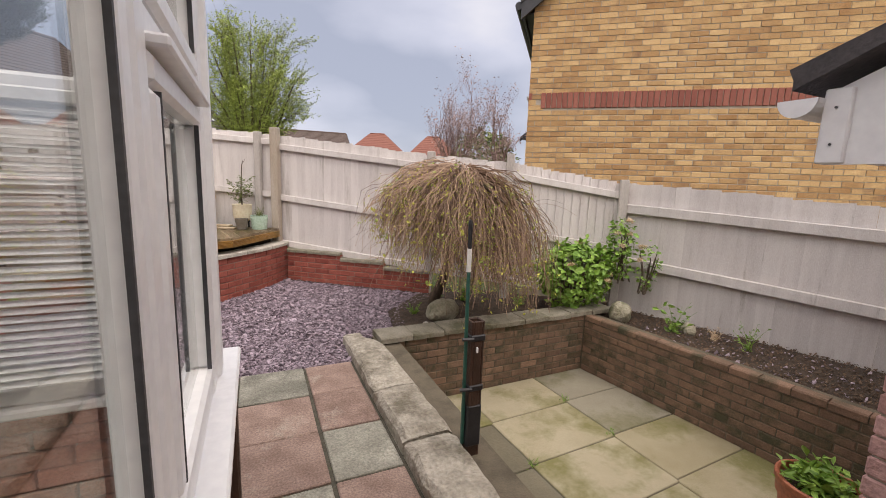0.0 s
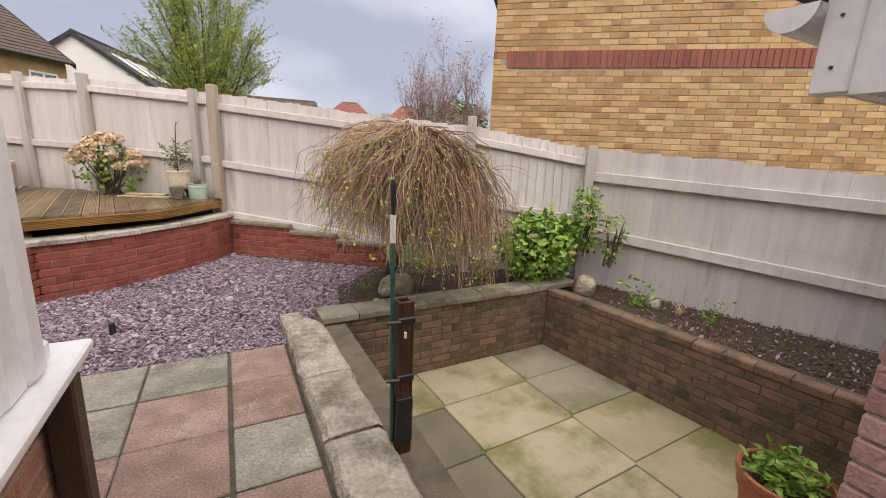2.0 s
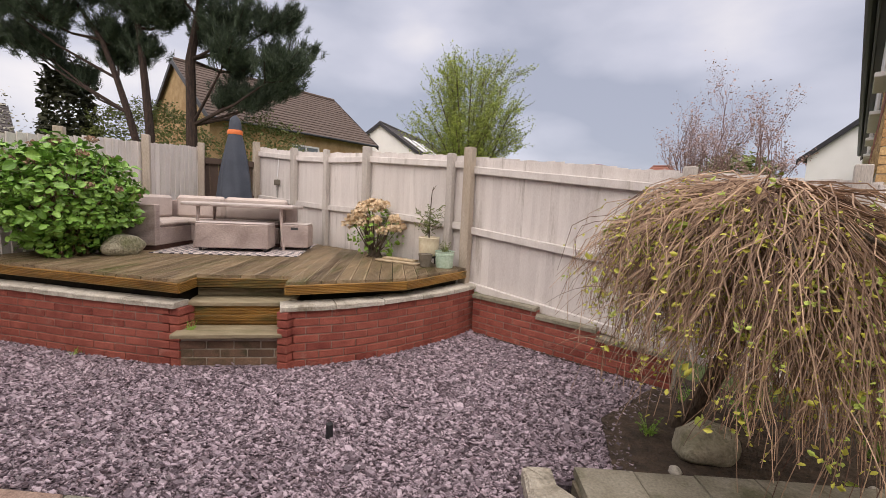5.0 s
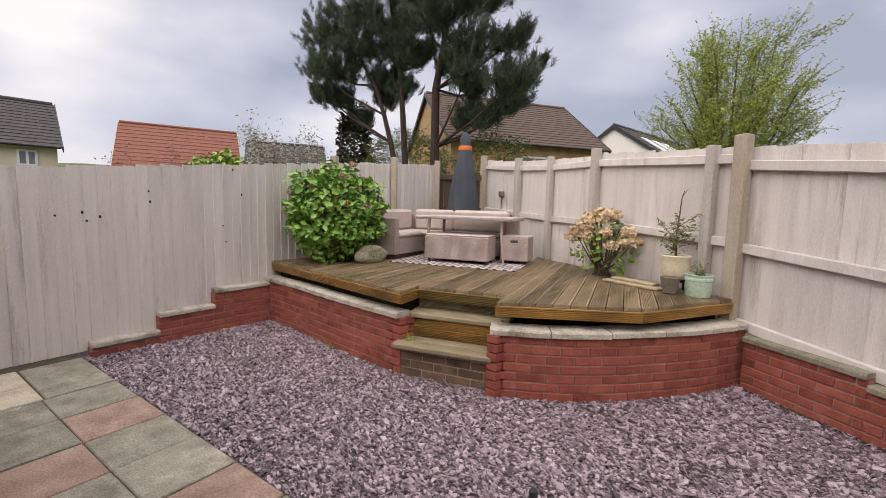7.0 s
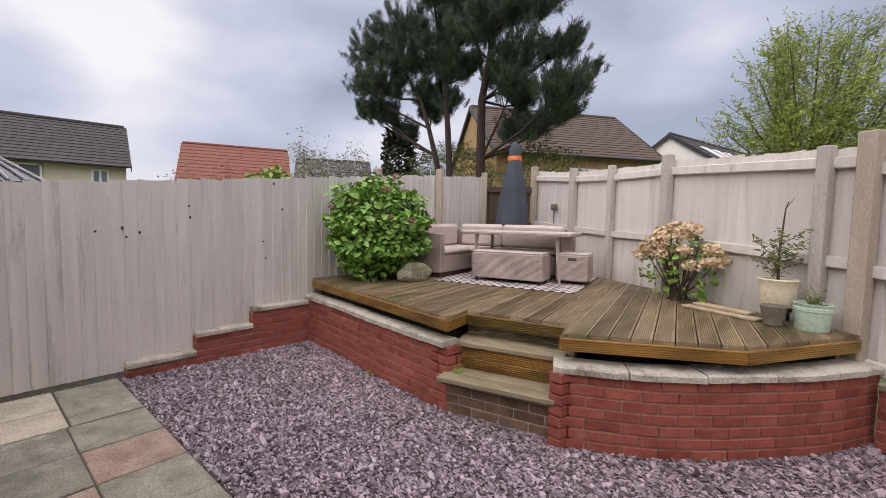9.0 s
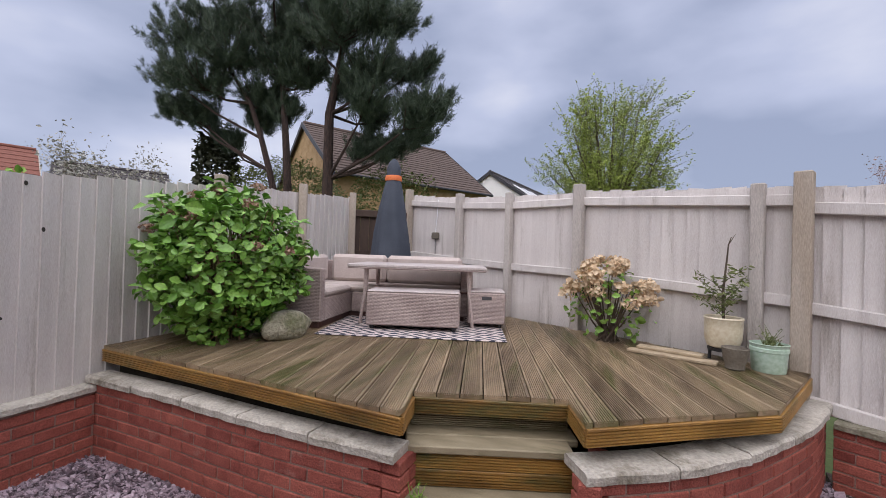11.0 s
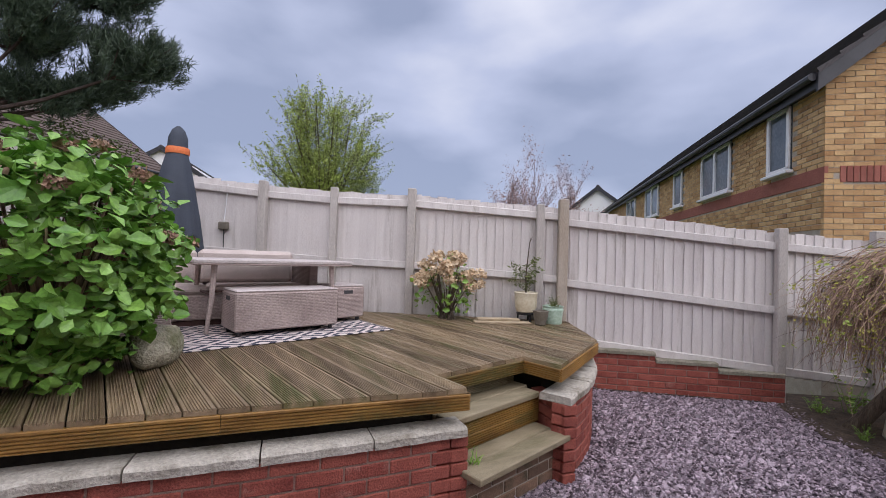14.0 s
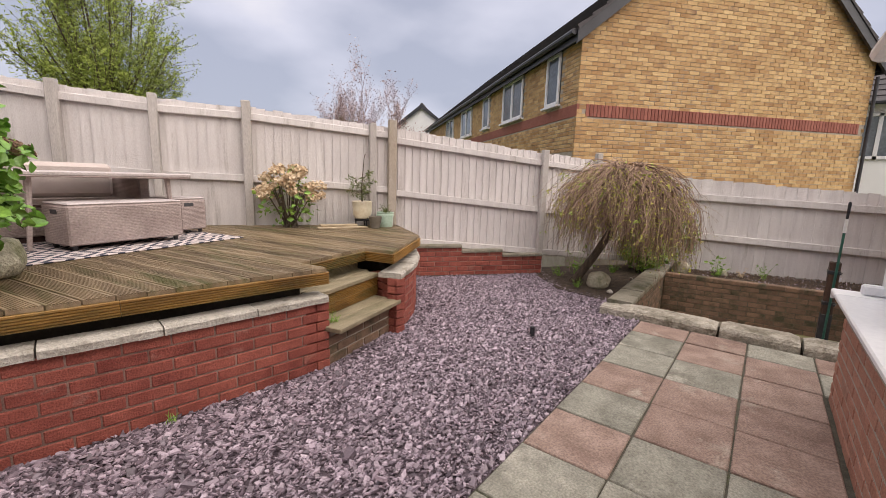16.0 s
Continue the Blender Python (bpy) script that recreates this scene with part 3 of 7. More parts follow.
GRAVEL = [(-4.66, 3.41), (0.78, 3.41), (0.78, 3.86), (1.45, 3.88), (1.55, 4.5), (2.3, 5.2), (1.3, 6.0), (0.56, 6.55), *[p for p in WALL_R[::-1]], (-1.2, 5.2), (-2.0, 5.1), *WALL_L[::-1]]
chips("slate_chips", 62000, in_poly(GRAVEL), (-4.75, 3.4, 2.4, 6.7), -0.022, 0.0145, M_SLATE, 5, "loose plum and grey slate chips covering the garden floor", "gravel")

# soil bed round the weeping tree, and the raised bed by the fence
SOIL = [(1.35, 3.86), (3.6, 3.74), (3.68, 3.3), (4.02, 0.7), (5.5, 0.7), (4.3, 3.97), (3.1, 4.78), (2.3, 5.25), (1.55, 4.6)]
sh = Shape()
sh.prism([(1.3, 3.80), (3.62, 3.70), (4.5, 3.98), (3.3, 4.9), (2.3, 5.6), (0.6, 6.8), (0.5, 6.5), (2.1, 5.25), (1.45, 4.6)], -0.1, -0.004)
sh.prism([(3.60, 3.76), (3.99, 0.66), (5.45, 0.66), (4.3, 3.97)], -0.62, -0.03)
solid("planting_bed", sh, M_SOIL, "dark bare soil of the planting beds", "soil", "structure")
chips("bed_litter", 9000, in_poly(SOIL), (1.3, 0.7, 5.5, 5.3), -0.02, 0.011, M_BARK_CHIP, 8, "twigs, bark and dead leaves lying on the soil", "litter")
chips("bed_slate", 450, in_poly([(3.72, 3.2), (4.05, 0.7), (5.3, 0.7), (4.45, 3.2)]), (3.6, 0.7, 5.4, 3.3), -0.02, 0.013, M_SLATE, 9, "scattered slate chips on the raised bed", "gravel")

# ---- upper terrace ----
sh = Shape()
sh.prism([(-4.95, -2.2), (0.79, -2.2), (0.79, 3.40), (-4.95, 3.40)], -0.70, -0.012)
terrace = solid("terrace", sh, M_JOINT, "terrace of square rosy and grey-green concrete slabs with dark joints", "paving", "structure")
SLAB = {k: Shape().box((0.448, 0.448, 0.04), None, 0.006).data("slab", k) for k in (M_SLABR, M_SLABG)}
SLABN = Shape().box((0.36, 0.448, 0.04), None, 0.006).data("slab", M_SLABR)
SLABNG = Shape().box((0.36, 0.448, 0.04), None, 0.006).data("slab", M_SLABG)
rs = random.Random(12)
# rows of the terrace from the slate inwards, each from the kerb towards the tall fence
TINTS = ("rggrgrggrgg", "rrgrrggrggg", "grrrrgrrggg", "rgrgrrgrrgg")
for j in range(12):
    for i in range(-1, 12):
        cx, cy = 0.39 - 0.23 - 0.46 * i, 3.40 - 0.23 - 0.46 * j
        if cy < 2.0 and (cx < -0.15 or cy < -2.0):
            continue
        if cx < -3.7:
            continue
        red = TINTS[j][i + 1] == "r" if j < len(TINTS) and i + 1 < len(TINTS[j]) else (i * 2 + j * 3) % 5 in (0, 1, 3)
        k = M_SLABR if red else M_SLABG
        m = Matrix.Translation((cx + rs.uniform(-0.003, 0.003), cy + rs.uniform(-0.003, 0.003), -0.02 + rs.uniform(-0.003, 0.003))) @ Euler((rs.uniform(-0.005, 0.005), rs.uniform(-0.005, 0.005), rs.uniform(-0.006, 0.006))).to_matrix().to_4x4()
        if i == -1:
            m = Matrix.Translation((0.395 + 0.19, cy, -0.02 + rs.uniform(-0.003, 0.003)))
            piece("slab", SLABN if red else SLABNG, terrace, m)
        else:
            piece("slab", SLAB[k], terrace, m)

# narrower slabs along the tall fence
for x0, x1, y0, y1, k in ((-4.60, -3.77, 2.97, 3.395, M_SLABG), (-4.15, -3.77, 2.575, 2.955, M_SLABC), (-4.61, -4.17, 2.575, 2.955, M_SLABC), (-4.15, -3.77, 2.14, 2.56, M_SLABC),
                          (-4.61, -4.17, 2.14, 2.56, M_SLABC), (-4.62, -3.77, 1.70, 2.125, M_SLABG)):
    part("slab", Shape().box((x1 - x0, y1 - y0, 0.04), pose((x0 + x1) / 2, (y0 + y1) / 2, -0.02), 0.006), k, terrace)

# ---- sunken patio ----
FLOOR = -0.63
sh = Shape().prism([(0.9, -2.2), (4.1, -2.2), (4.1, 0.4), (3.68, 3.75), (0.9, 3.75)], -0.74, FLOOR - 0.012)
sunken = solid("sunken_patio", sh, M_JOINT, "sunken patio of large algae-stained concrete slabs", "paving", "structure")
SLAB2 = {k: Shape().box((0.905, 0.598, 0.04), None, 0.006).data("slab", k) for k in (M_SLABY, M_SLABD, M_SLABT)}
DARKS, GREYED = {(0, 1), (0, 2)}, {(2, 0), (2, 1), (1, 4)}
for j in range(9):
    for i in range(3):
        cx, cy = 1.969 + 0.913 * (i - 0.5) + 0.004 * j, 3.05 - 0.609 * (j - 0.5) + 0.07 * (i - 0.5)
        if cy < -1.9:
            continue
        k = M_SLABD if (i, j) in DARKS or (i + 2 * j) % 7 == 0 and j > 3 else M_SLABY
        k = M_SLABT if (i, j) in GREYED else k
        m = Matrix.Translation((cx, cy, FLOOR - 0.02 + rs.uniform(-0.003, 0.003))) @ Matrix.Rotation(0.05, 4, "Z")
        piece("slab", SLAB2[k], sunken, m)

# retaining walls of the sunken patio
w = solid("wall_patio_north", core([(1.06, 3.60), (3.58, 3.67)], FLOOR - 0.06, 0.03, 0.2), M_MORTARD, "mossy brown brick retaining wall of the sunken patio", "wall", "structure")
lay_bricks(w, [(1.10, 3.60), (3.55, 3.67)], FLOOR, 0.02, M_BUFFDK, seed=4)
coping(w, [(1.07, 3.60), (3.95, 3.68)], 0.035, 0.09, 0.035, 0.235, 0.33, M_CAPD, seed=5)
w = solid("wall_patio_east", core([(3.55, 3.68), (3.97, 0.40)], FLOOR - 0.06, 0.02, 0.18), M_MORTARD, "long mossy brick wall of the raised bed", "wall", "structure")
lay_bricks(w, [(3.55, 3.655), (3.97, 0.42)], FLOOR, -0.03, M_BUFFDK, seed=6)
coping(w, [(3.55, 3.66), (3.97, 0.42)], -0.025, 0.035, 0.006, 0.10, 0.225, M_BUFFDK, seed=7, chip=0.003)
w = solid("wall_patio_west", core([(1.055, -2.1), (1.055, 3.62)][::-1], FLOOR - 0.06, 0.02, 0.21), M_MORTARD, "low brick wall under worn stone blocks beside the terrace", "wall", "structure")
w2 = thing("stone_kerb", (0.94, 2.0, 0.0), "row of worn pale stone blocks edging the terrace", "kerb", kind="structure")
rk = random.Random(3)
ys = [3.84, 2.72, 2.10, 1.36, 0.62, -0.15, -0.9, -1.65]
for a, b in zip(ys, ys[1:]):
    sh = Shape()
    n = 9
    vs, fs = [], []
    dz = rk.uniform(-0.006, 0.008)
    for i in range(n + 1):
        y = a - 0.012 + (b - a + 0.024) * i / n
        e1, e2, e3 = (rk.uniform(-0.012, 0.012) for _ in range(3))
        end = 0.02 if i in (0, n) else 0.0
        mitre = 0.26 * max(0.0, 1 - (3.84 - y) / 0.30) if a > 3.8 else 0.0
        x1 = 1.085 - mitre
        prof = ((0.785, -0.02), (0.785 + e1, 0.055), (0.812 + e1, 0.085 + dz - end), (0.94, 0.095 + dz + e3 * 0.4 - end), (x1 - 0.025 + e2, 0.09 + dz - end), (x1 + e2, 0.055), (x1, 0.0))
        vs += [(x, y, z) for x, z in prof]
    k = len(prof)
    for i in range(n):
        fs += [(k * i + q, k * i + (q + 1) % k, k * i + k + (q + 1) % k, k * i + k + q) for q in range(k)]
    fs += [tuple(range(k))[::-1], tuple(range(k * n, k * n + k))]
    part("stone_block", sh.add(vs, fs), M_STONE, w2)

# ---- curved brick walls below the deck ----
wl_ = solid("wall_deck_left", core(WALL_L[:-2], -0.1, 0.50, 0.2), M_MORTARR, "curved red brick retaining wall under the deck", "wall", "structure")
lay_bricks(wl_, WALL_L, -0.02, 0.525, M_RED, seed=11)
coping(wl_, CAP_L, 0.500, 0.550, 0.0, 0.17, 0.5, M_CAP, seed=12)
wr_ = solid("wall_deck_right", core(WALL_R[2:], -0.1, 0.50, 0.2), M_MORTARR, "curved red brick retaining wall beside the steps", "wall", "structure")
lay_bricks(wr_, WALL_R, -0.02, 0.525, M_RED, seed=13)
coping(wr_, CAP_R, 0.500, 0.550, 0.0, 0.22, 0.5, M_CAP, seed=14)
for wall, p, q in ((wl_, (-2.01, 4.95), (-1.95, 5.40)), (wr_, (-1.125, 5.47), (-1.197, 5.05))):
    lay_bricks(wall, [p, q], -0.02, 0.525, M_RED, seed=15)
st = solid("wall_step", core([(-2.03, 4.955), (-1.13, 5.145)], -0.1, 0.235, 0.15), M_MORTAR, "low brick riser under the bottom step", "wall", "structure")
lay_bricks(st, [(-2.02, 4.955), (-1.14, 5.145)], -0.01, 0.23, M_BUFFDK, seed=16)

# stepped plinths along the fences
for nm, line, steps in (("wall_plinth_left", [(left_x(3.45) + 0.11, 3.45), (left_x(5.25) + 0.11, 5.27)], ((0.0, 0.575, 0.125), (0.575, 1.14, 0.307), (1.14, 1.82, 0.485))),
                        ("wall_plinth_back", [(0.50, 6.53), (2.20, 5.19)], ((0.0, 0.85, 0.45), (0.85, 1.50, 0.375), (1.50, 2.20, 0.305)))):
    P = Path2(line)
    root = None
    for a, b, z in steps:
        a, b = max(a, 0), min(b, P.length)
        seg = [P.at(a)[0], P.at(b)[0]]
        if root is None:
            root = solid(nm, core(seg, -0.15, z - 0.05, 0.12), M_MORTARR, "stepped red brick plinth with pale coping along the fence", "wall", "structure")
        else:
            part("mortar_body", core(seg, -0.15, z - 0.05, 0.12), M_MORTARR, root)
        lay_bricks(root, seg, -0.02 if z < 0.2 else -0.02, z - 0.05, M_RED, seed=int(z * 100))
        coping(root, seg, z - 0.045, z, 0.02, 0.14, 0.6, M_CAP if nm.endswith("left") else M_CAPD, seed=20)


# ---- fences ----
def fence(name, label, posts, board_z, rails, front, material, board=0.105, seed=1, post_mat=None, post_size=0.09, post_over=0.05, post_front=True, lap=0.014, tilt=0.13):
    """posts: plan places with the ground, the fence top at each; rails: heights above the ground as parts of the fence; front: side on which posts and rails stand (1: right of the way)."""
    rnd = random.Random(seed)
    root = thing(name, (*posts[0][0], posts[0][1]), label, "fence", "garden fences", "structure")
    for (p, g, t), (q, g2, t2) in zip(posts, posts[1:]):
        L = math.dist(p, q)
        d = ((q[0] - p[0]) / L, (q[1] - p[1]) / L)
        o = (d[1] * front, -d[0] * front)
        nb = max(1, round(L / board))
        for i in range(nb):
            s = (i + 0.5) * L / nb
            u = s / L
            z0, z1 = g + (g2 - g) * u + board_z, t + (t2 - t) * u + rnd.uniform(-0.012, 0.008)
            w_ = L / nb + lap
            c = (p[0] + d[0] * s, p[1] + d[1] * s)
            m = frame2(c, d, (z0 + z1) / 2) @ Matrix.Rotation(rnd.uniform(-0.004, 0.004), 4, "Y") @ Matrix.Rotation(tilt + rnd.uniform(-0.02, 0.02), 4, "Z")
            bm_ = Shape()
            hw, hz = w_ / 2, (z1 - z0) / 2
            dip = rnd.uniform(-0.006, 0.006)
            vs = [(-hw, -0.007, -hz), (hw, -0.004, -hz), (hw, 0.004, -hz), (-hw, 0.007, -hz), (-hw, -0.007, hz + dip), (hw, -0.004, hz - dip), (hw, 0.004, hz - dip), (-hw, 0.007, hz + dip)]
            bm_.add(vs, [(0, 3, 2, 1), (4, 5, 6, 7), (0, 1, 5, 4), (1, 2, 6, 5), (2, 3, 7, 6), (3, 0, 4, 7)], m)
            part("board", bm_, material, root)
        for za, zb, hgt in rails:
            A = g + za * (t - g)
            B = g2 + zb * (t2 - g2)
            off = 0.038
            ang = math.atan2(B - A, L)
            m = frame2((p[0] + d[0] * L / 2 + o[0] * off, p[1] + d[1] * L / 2 + o[1] * off), d, (A + B) / 2) @ Matrix.Rotation(-ang, 4, "Y")
            part("rail", Shape().box((L * 1.0, 0.05, hgt), m, 0.006), material, root)
    return root


def post(name, p, z0, z1, size, material, label, lean=0.0, rz=0.0, group="fence posts"):
    sh = Shape()
    w_, h_ = size / 2, z1 - z0
    ring = [(-w_, -w_), (w_, -w_), (w_, w_), (-w_, w_)]
    rnd = random.Random(int(abs(p[0]) * 100))
    n = 6
    c = 0.008
    octo = [(-w_ + c, -w_), (w_ - c, -w_), (w_, -w_ + c), (w_, w_ - c), (w_ - c, w_), (-w_ + c, w_), (-w_, w_ - c), (-w_, -w_ + c)]
    vs, fs = [], []
    for i in range(n + 1):
        k = rnd.uniform(0.985, 1.015)
        vs += [(x * k, y * k, h_ * i / n) for x, y in octo]
    vs += [(x * 0.9, y * 0.9, h_ + 0.008) for x, y in octo]
    for i in range(n + 1):
        fs += [(8 * i + j, 8 * i + (j + 1) % 8, 8 * i + 8 + (j + 1) % 8, 8 * i + 8 + j) for j in range(8)]
    fs += [tuple(range(8))[::-1], tuple(range(8 * n + 8, 8 * n + 16))]
    sh.add(vs, fs, pose(p[0], p[1], z0, 0, lean, rz))
    return solid(name, sh, material, label, "fence post", "structure", group)


KNOTS = ((4.01, 1.58), (4.02, 1.47), (3.28, 1.33), (3.47, 1.36), (3.5, 1.28), (3.6, 1.32), (4.75, 1.21), (4.98, 1.58), (4.78, 1.02), (4.88, 1.87))
# deck stretch, from the tall post to the corner by the gate
fence("fence_deck", "pale grey-painted featheredge fence behind the deck", [(P6, 0.64, 2.42), (P5, 0.61, 2.305), (P4, 0.58, 2.24), (P3, 0.56, 2.215), (P2, 0.48, 2.105), (P1, 0.46, 2.09)], 0.02,
      [(0.93, 0.93, 0.085), (0.47, 0.47, 0.085)], 1, M_FENCE, seed=2)
dl = math.dist(P6, P1)
dd = ((P1[0] - P6[0]) / dl, (P1[1] - P6[1]) / dl)
dn = (dd[1], -dd[0])
rzd = math.degrees(math.atan2(dd[1], dd[0]))
for p, top, mt, sz in ((P6, 2.50, M_POST, 0.1), (P5, 2.345, M_POSTP, 0.1), (P4, 2.275, M_POSTP, 0.085), (P3, 2.27, M_POSTP, 0.1), (P2, 2.11, M_POSTP, 0.09)):
    post("post", (p[0] + dn[0] * 0.07, p[1] + dn[1] * 0.07), 0.3, top, sz, mt, "square weathered fence post behind the deck", rz=rzd)
post("post", (P1[0] + dn[0] * 0.09, P1[1] + dn[1] * 0.09), 0.0, 2.17, 0.11, M_POST, "tall bare wooden post at the end of the deck", rz=rzd)
# sloping stretch behind the slate
fence("fence_back", "pale grey-painted fence stepping down behind the slate", [(P1, 0.44, 2.085), (F1, 0.24, 1.85), (F2, 0.14, 1.785), (FC, 0.02, 1.56)], 0.02,
      [(0.90, 0.90, 0.085), (0.46, 0.46, 0.085), (0.05, 0.05, 0.09)], 1, M_FENCE, seed=3)
rzb = math.degrees(math.atan2(F1[1] - P1[1], F1[0] - P1[0]))
for p, top in ((F1, 1.88), (F2, 1.88)):
    post("post", (p[0] - 0.045, p[1] - 0.06), -0.1, top, 0.095, M_POSTP, "grey-painted fence post by the weeping tree", rz=rzb)
post("post", (FC[0] - 0.06, FC[1] - 0.05), -0.1, 1.60, 0.10, M_POSTP, "grey-painted corner post behind the shrub", rz=rzb)
# right-hand stretch with close boards
fence("fence_side", "grey-painted close-boarded fence with two wide rails", [(FC, -0.02, 1.58), (FR, -0.2, 1.33), ((FR[0] + 0.7, FR[1] - 2.2), -0.3, 1.15)], 0.0,
      [(0.80, 0.86, 0.11), (0.39, 0.42, 0.11)], 1, M_FENCE, seed=4, board=0.15, lap=0.001, tilt=0.012)
# left-hand stretch, its boards towards the garden
fence("fence_left", "tall pale-painted featheredge fence with knots and green algae at its foot", [(LF0, 0.02, 1.66), ((left_x(3.6), 3.6), 0.04, 1.80), ((left_x(5.3), 5.3), 0.20, 1.98), ((left_x(6.9), 6.9), 0.5, 2.16), (LF1, 0.55, 2.31)], 0.0,
      [(0.80, 0.80, 0.085)], -1, M_FENCE, seed=5)
for y, top in ((6.36, 2.19), (7.63, 2.31), (8.84, 2.375)):
    post("post", (left_x(y) + 0.05, y), 0.4, top, 0.10, M_POST, "bare wooden post of the tall fence", rz=rzd + 60)
# knot holes and nail stains on the tall fence
for i, (y, z) in enumerate(KNOTS):
    k_ = Shape().lathe([(0.013, 0.0), (0.012, 0.004), (0.004, 0.005)], 9, (0, 0, 0))
    kn = solid("knot_hole", k_, M_BLACK, "dark knot hole in a fence board", "knot hole", "structure", "knot holes")
    kn.matrix_basis = pose(left_x(y) + 0.018, y, z, 0, 82, 0) @ Matrix.Diagonal((1.3 if i % 2 else 0.8, 0.8, 1, 1))
# fence towards the house, behind the camera's start
fence("fence_house", "pale-painted featheredge fence running to the house", [((-5.05, -2.2), 0.0, 1.6), (LF0, 0.02, 1.66)], 0.0, [(0.8, 0.8, 0.085)], -1, M_FENCE, seed=6)

# dark gate in the corner
g = thing("gate", (-4.07, 9.18, 0.5), "dark brown boarded gate in the fence corner", "gate")
gd = ((P6[0] - LF1[0]), (P6[1] - LF1[1]))
for i in range(7):
    c = lerp2(LF1, P6, (i + 0.5) / 7)
    part("board", Shape().box((math.hypot(*gd) / 7 - 0.004, 0.02, 1.62), frame2(c, gd, 1.33), 0.003), M_GATE, g)
for z in (0.75, 1.45, 2.08):
    part("rail", Shape().box((math.hypot(*gd) - 0.02, 0.04, 0.1), frame2((lerp2(LF1, P6, 0.5)[0] + 0.02, lerp2(LF1, P6, 0.5)[1] - 0.032), gd, z), 0.004), M_GATE, g)


# ---- deck ----
DIR = Vector((-0.19, 0.982)).normalized()
SIDE = Vector((DIR.y, -DIR.x))
DECK_POLY = [(left_x(5.37) + 0.03, 5.37), (-3.2, 5.15), (-2.012, 4.954), (-2.061, 5.251), (-1.235, 5.431), (-1.163, 5.132), (-0.176, 5.673), (0.398, 6.60), (0.36, 6.66),
             (P3[0] - 0.02, P3[1] - 0.06), (P5[0] - 0.03, P5[1] - 0.06), (P6[0] - 0.0, P6[1] - 0.1), (LF1[0] + 0.05, LF1[1] - 0.05)]


def deck_span(u):
    """Front and back, along the boards, of the deck at the offset u."""
    hits = []
    q = [(Vector(p).dot(SIDE), Vector(p).dot(DIR)) for p in DECK_POLY]
    for (a, b), (c, d) in zip(q, q[1:] + q[:1]):
        if (a > u) != (c > u):
            hits.append(b + (d - b) * (u - a) / (c - a))
    return (min(hits), max(hits)) if len(hits) > 1 else None


def groove_profile(width, n, depth, flat=0.012):
    """Offsets across a board and the height of its grooved face at each."""
    out = [(0.0, -0.003), (0.003, 0.0)]
    pitch = (width - 2 * flat) / n
    for i in range(n):
        a = flat + i * pitch
        out += [(a, 0.0), (a + pitch * 0.10, -depth), (a + pitch * 0.48, -depth), (a + pitch * 0.58, 0.0)]
    return out + [(width - 0.003, 0.0), (width, -0.003)]


deck = thing("deck", (-2.0, 6.5, 0.5), "raised terrace of wet grooved timber deck boards", "decking", kind="structure")
us = [Vector(p).dot(SIDE) for p in DECK_POLY]
u0, BW = min(us), 0.128
nb = int((max(us) - u0) / BW) + 1
rd = random.Random(31)
for i in range(nb):
    a = u0 + i * BW
    pr = [(a + x, z) for x, z in groove_profile(BW - 0.007, 8, 0.008)]
    vs, fs, cols = [], [], 0
    lift = rd.uniform(-0.0025, 0.0025)
    for u, z in pr:
        sp = deck_span(u)
        if not sp:
            continue
        for v, zz in ((sp[0], DECK + z), (sp[1], DECK + z), (sp[1], DECK - 0.028), (sp[0], DECK - 0.028)):
            w3 = SIDE * u + DIR * v
            vs.append((w3.x, w3.y, zz + lift))
        cols += 1
    if cols < 3:
        continue
    for k in range(cols - 1):
        fs += [(4 * k + q, 4 * k + (q + 1) % 4, 4 * k + 4 + (q + 1) % 4, 4 * k + 4 + q) for q in range(4)]
    fs += [(0, 3, 2, 1), (4 * cols - 4, 4 * cols - 3, 4 * cols - 2, 4 * cols - 1)]
    part("deck_board", Shape().add(vs, fs), M_DECK, deck)


def fascia(parent, p, q, z0, z1, thick=0.03, n=6, material=None, name="fascia_board", ext=0.0):
    """An upright grooved board from p to q; its grooves run along it and face to the right of the way."""
    L = math.dist(p, q) + ext
    pr = groove_profile(z1 - z0, n, 0.009, 0.006)
    vs, fs = [], []
    for z, dep in pr:
        for x, y in ((0, -dep), (L, -dep), (L, thick), (0, thick)):
            vs.append((x, y, z))
    k = len(pr)
    for i in range(k - 1):
        fs += [(4 * i + j, 4 * i + (j + 1) % 4, 4 * i + 4 + (j + 1) % 4, 4 * i + 4 + j) for j in range(4)]
    fs += [(0, 1, 2, 3), (4 * k - 4, 4 * k - 3, 4 * k - 2, 4 * k - 1)]
    d = (q[0] - p[0], q[1] - p[1])
    sh = Shape().add(vs, fs, frame2(p, d, z0))
    return part(name, sh, material or M_FASCIA, parent)


edge = DECK_POLY[:8]
for i, (p, q) in enumerate(zip(edge, edge[1:])):
    d = Vector(q) - Vector(p)
    d.normalize()
    o = Vector((d.y, -d.x))
    k = 0.004
    a, b = (p[0] + o.x * 0.012, p[1] + o.y * 0.012), (q[0] + o.x * 0.012, q[1] + o.y * 0.012)
    if i in (0,):
        b = (b[0] - d.x * 0.003, b[1] - d.y * 0.003)
    fascia(deck, (a[0] + o.x * -0.03 * 0, a[1]), b, DECK - 0.116, DECK - 0.029, thick=0.026, n=5)
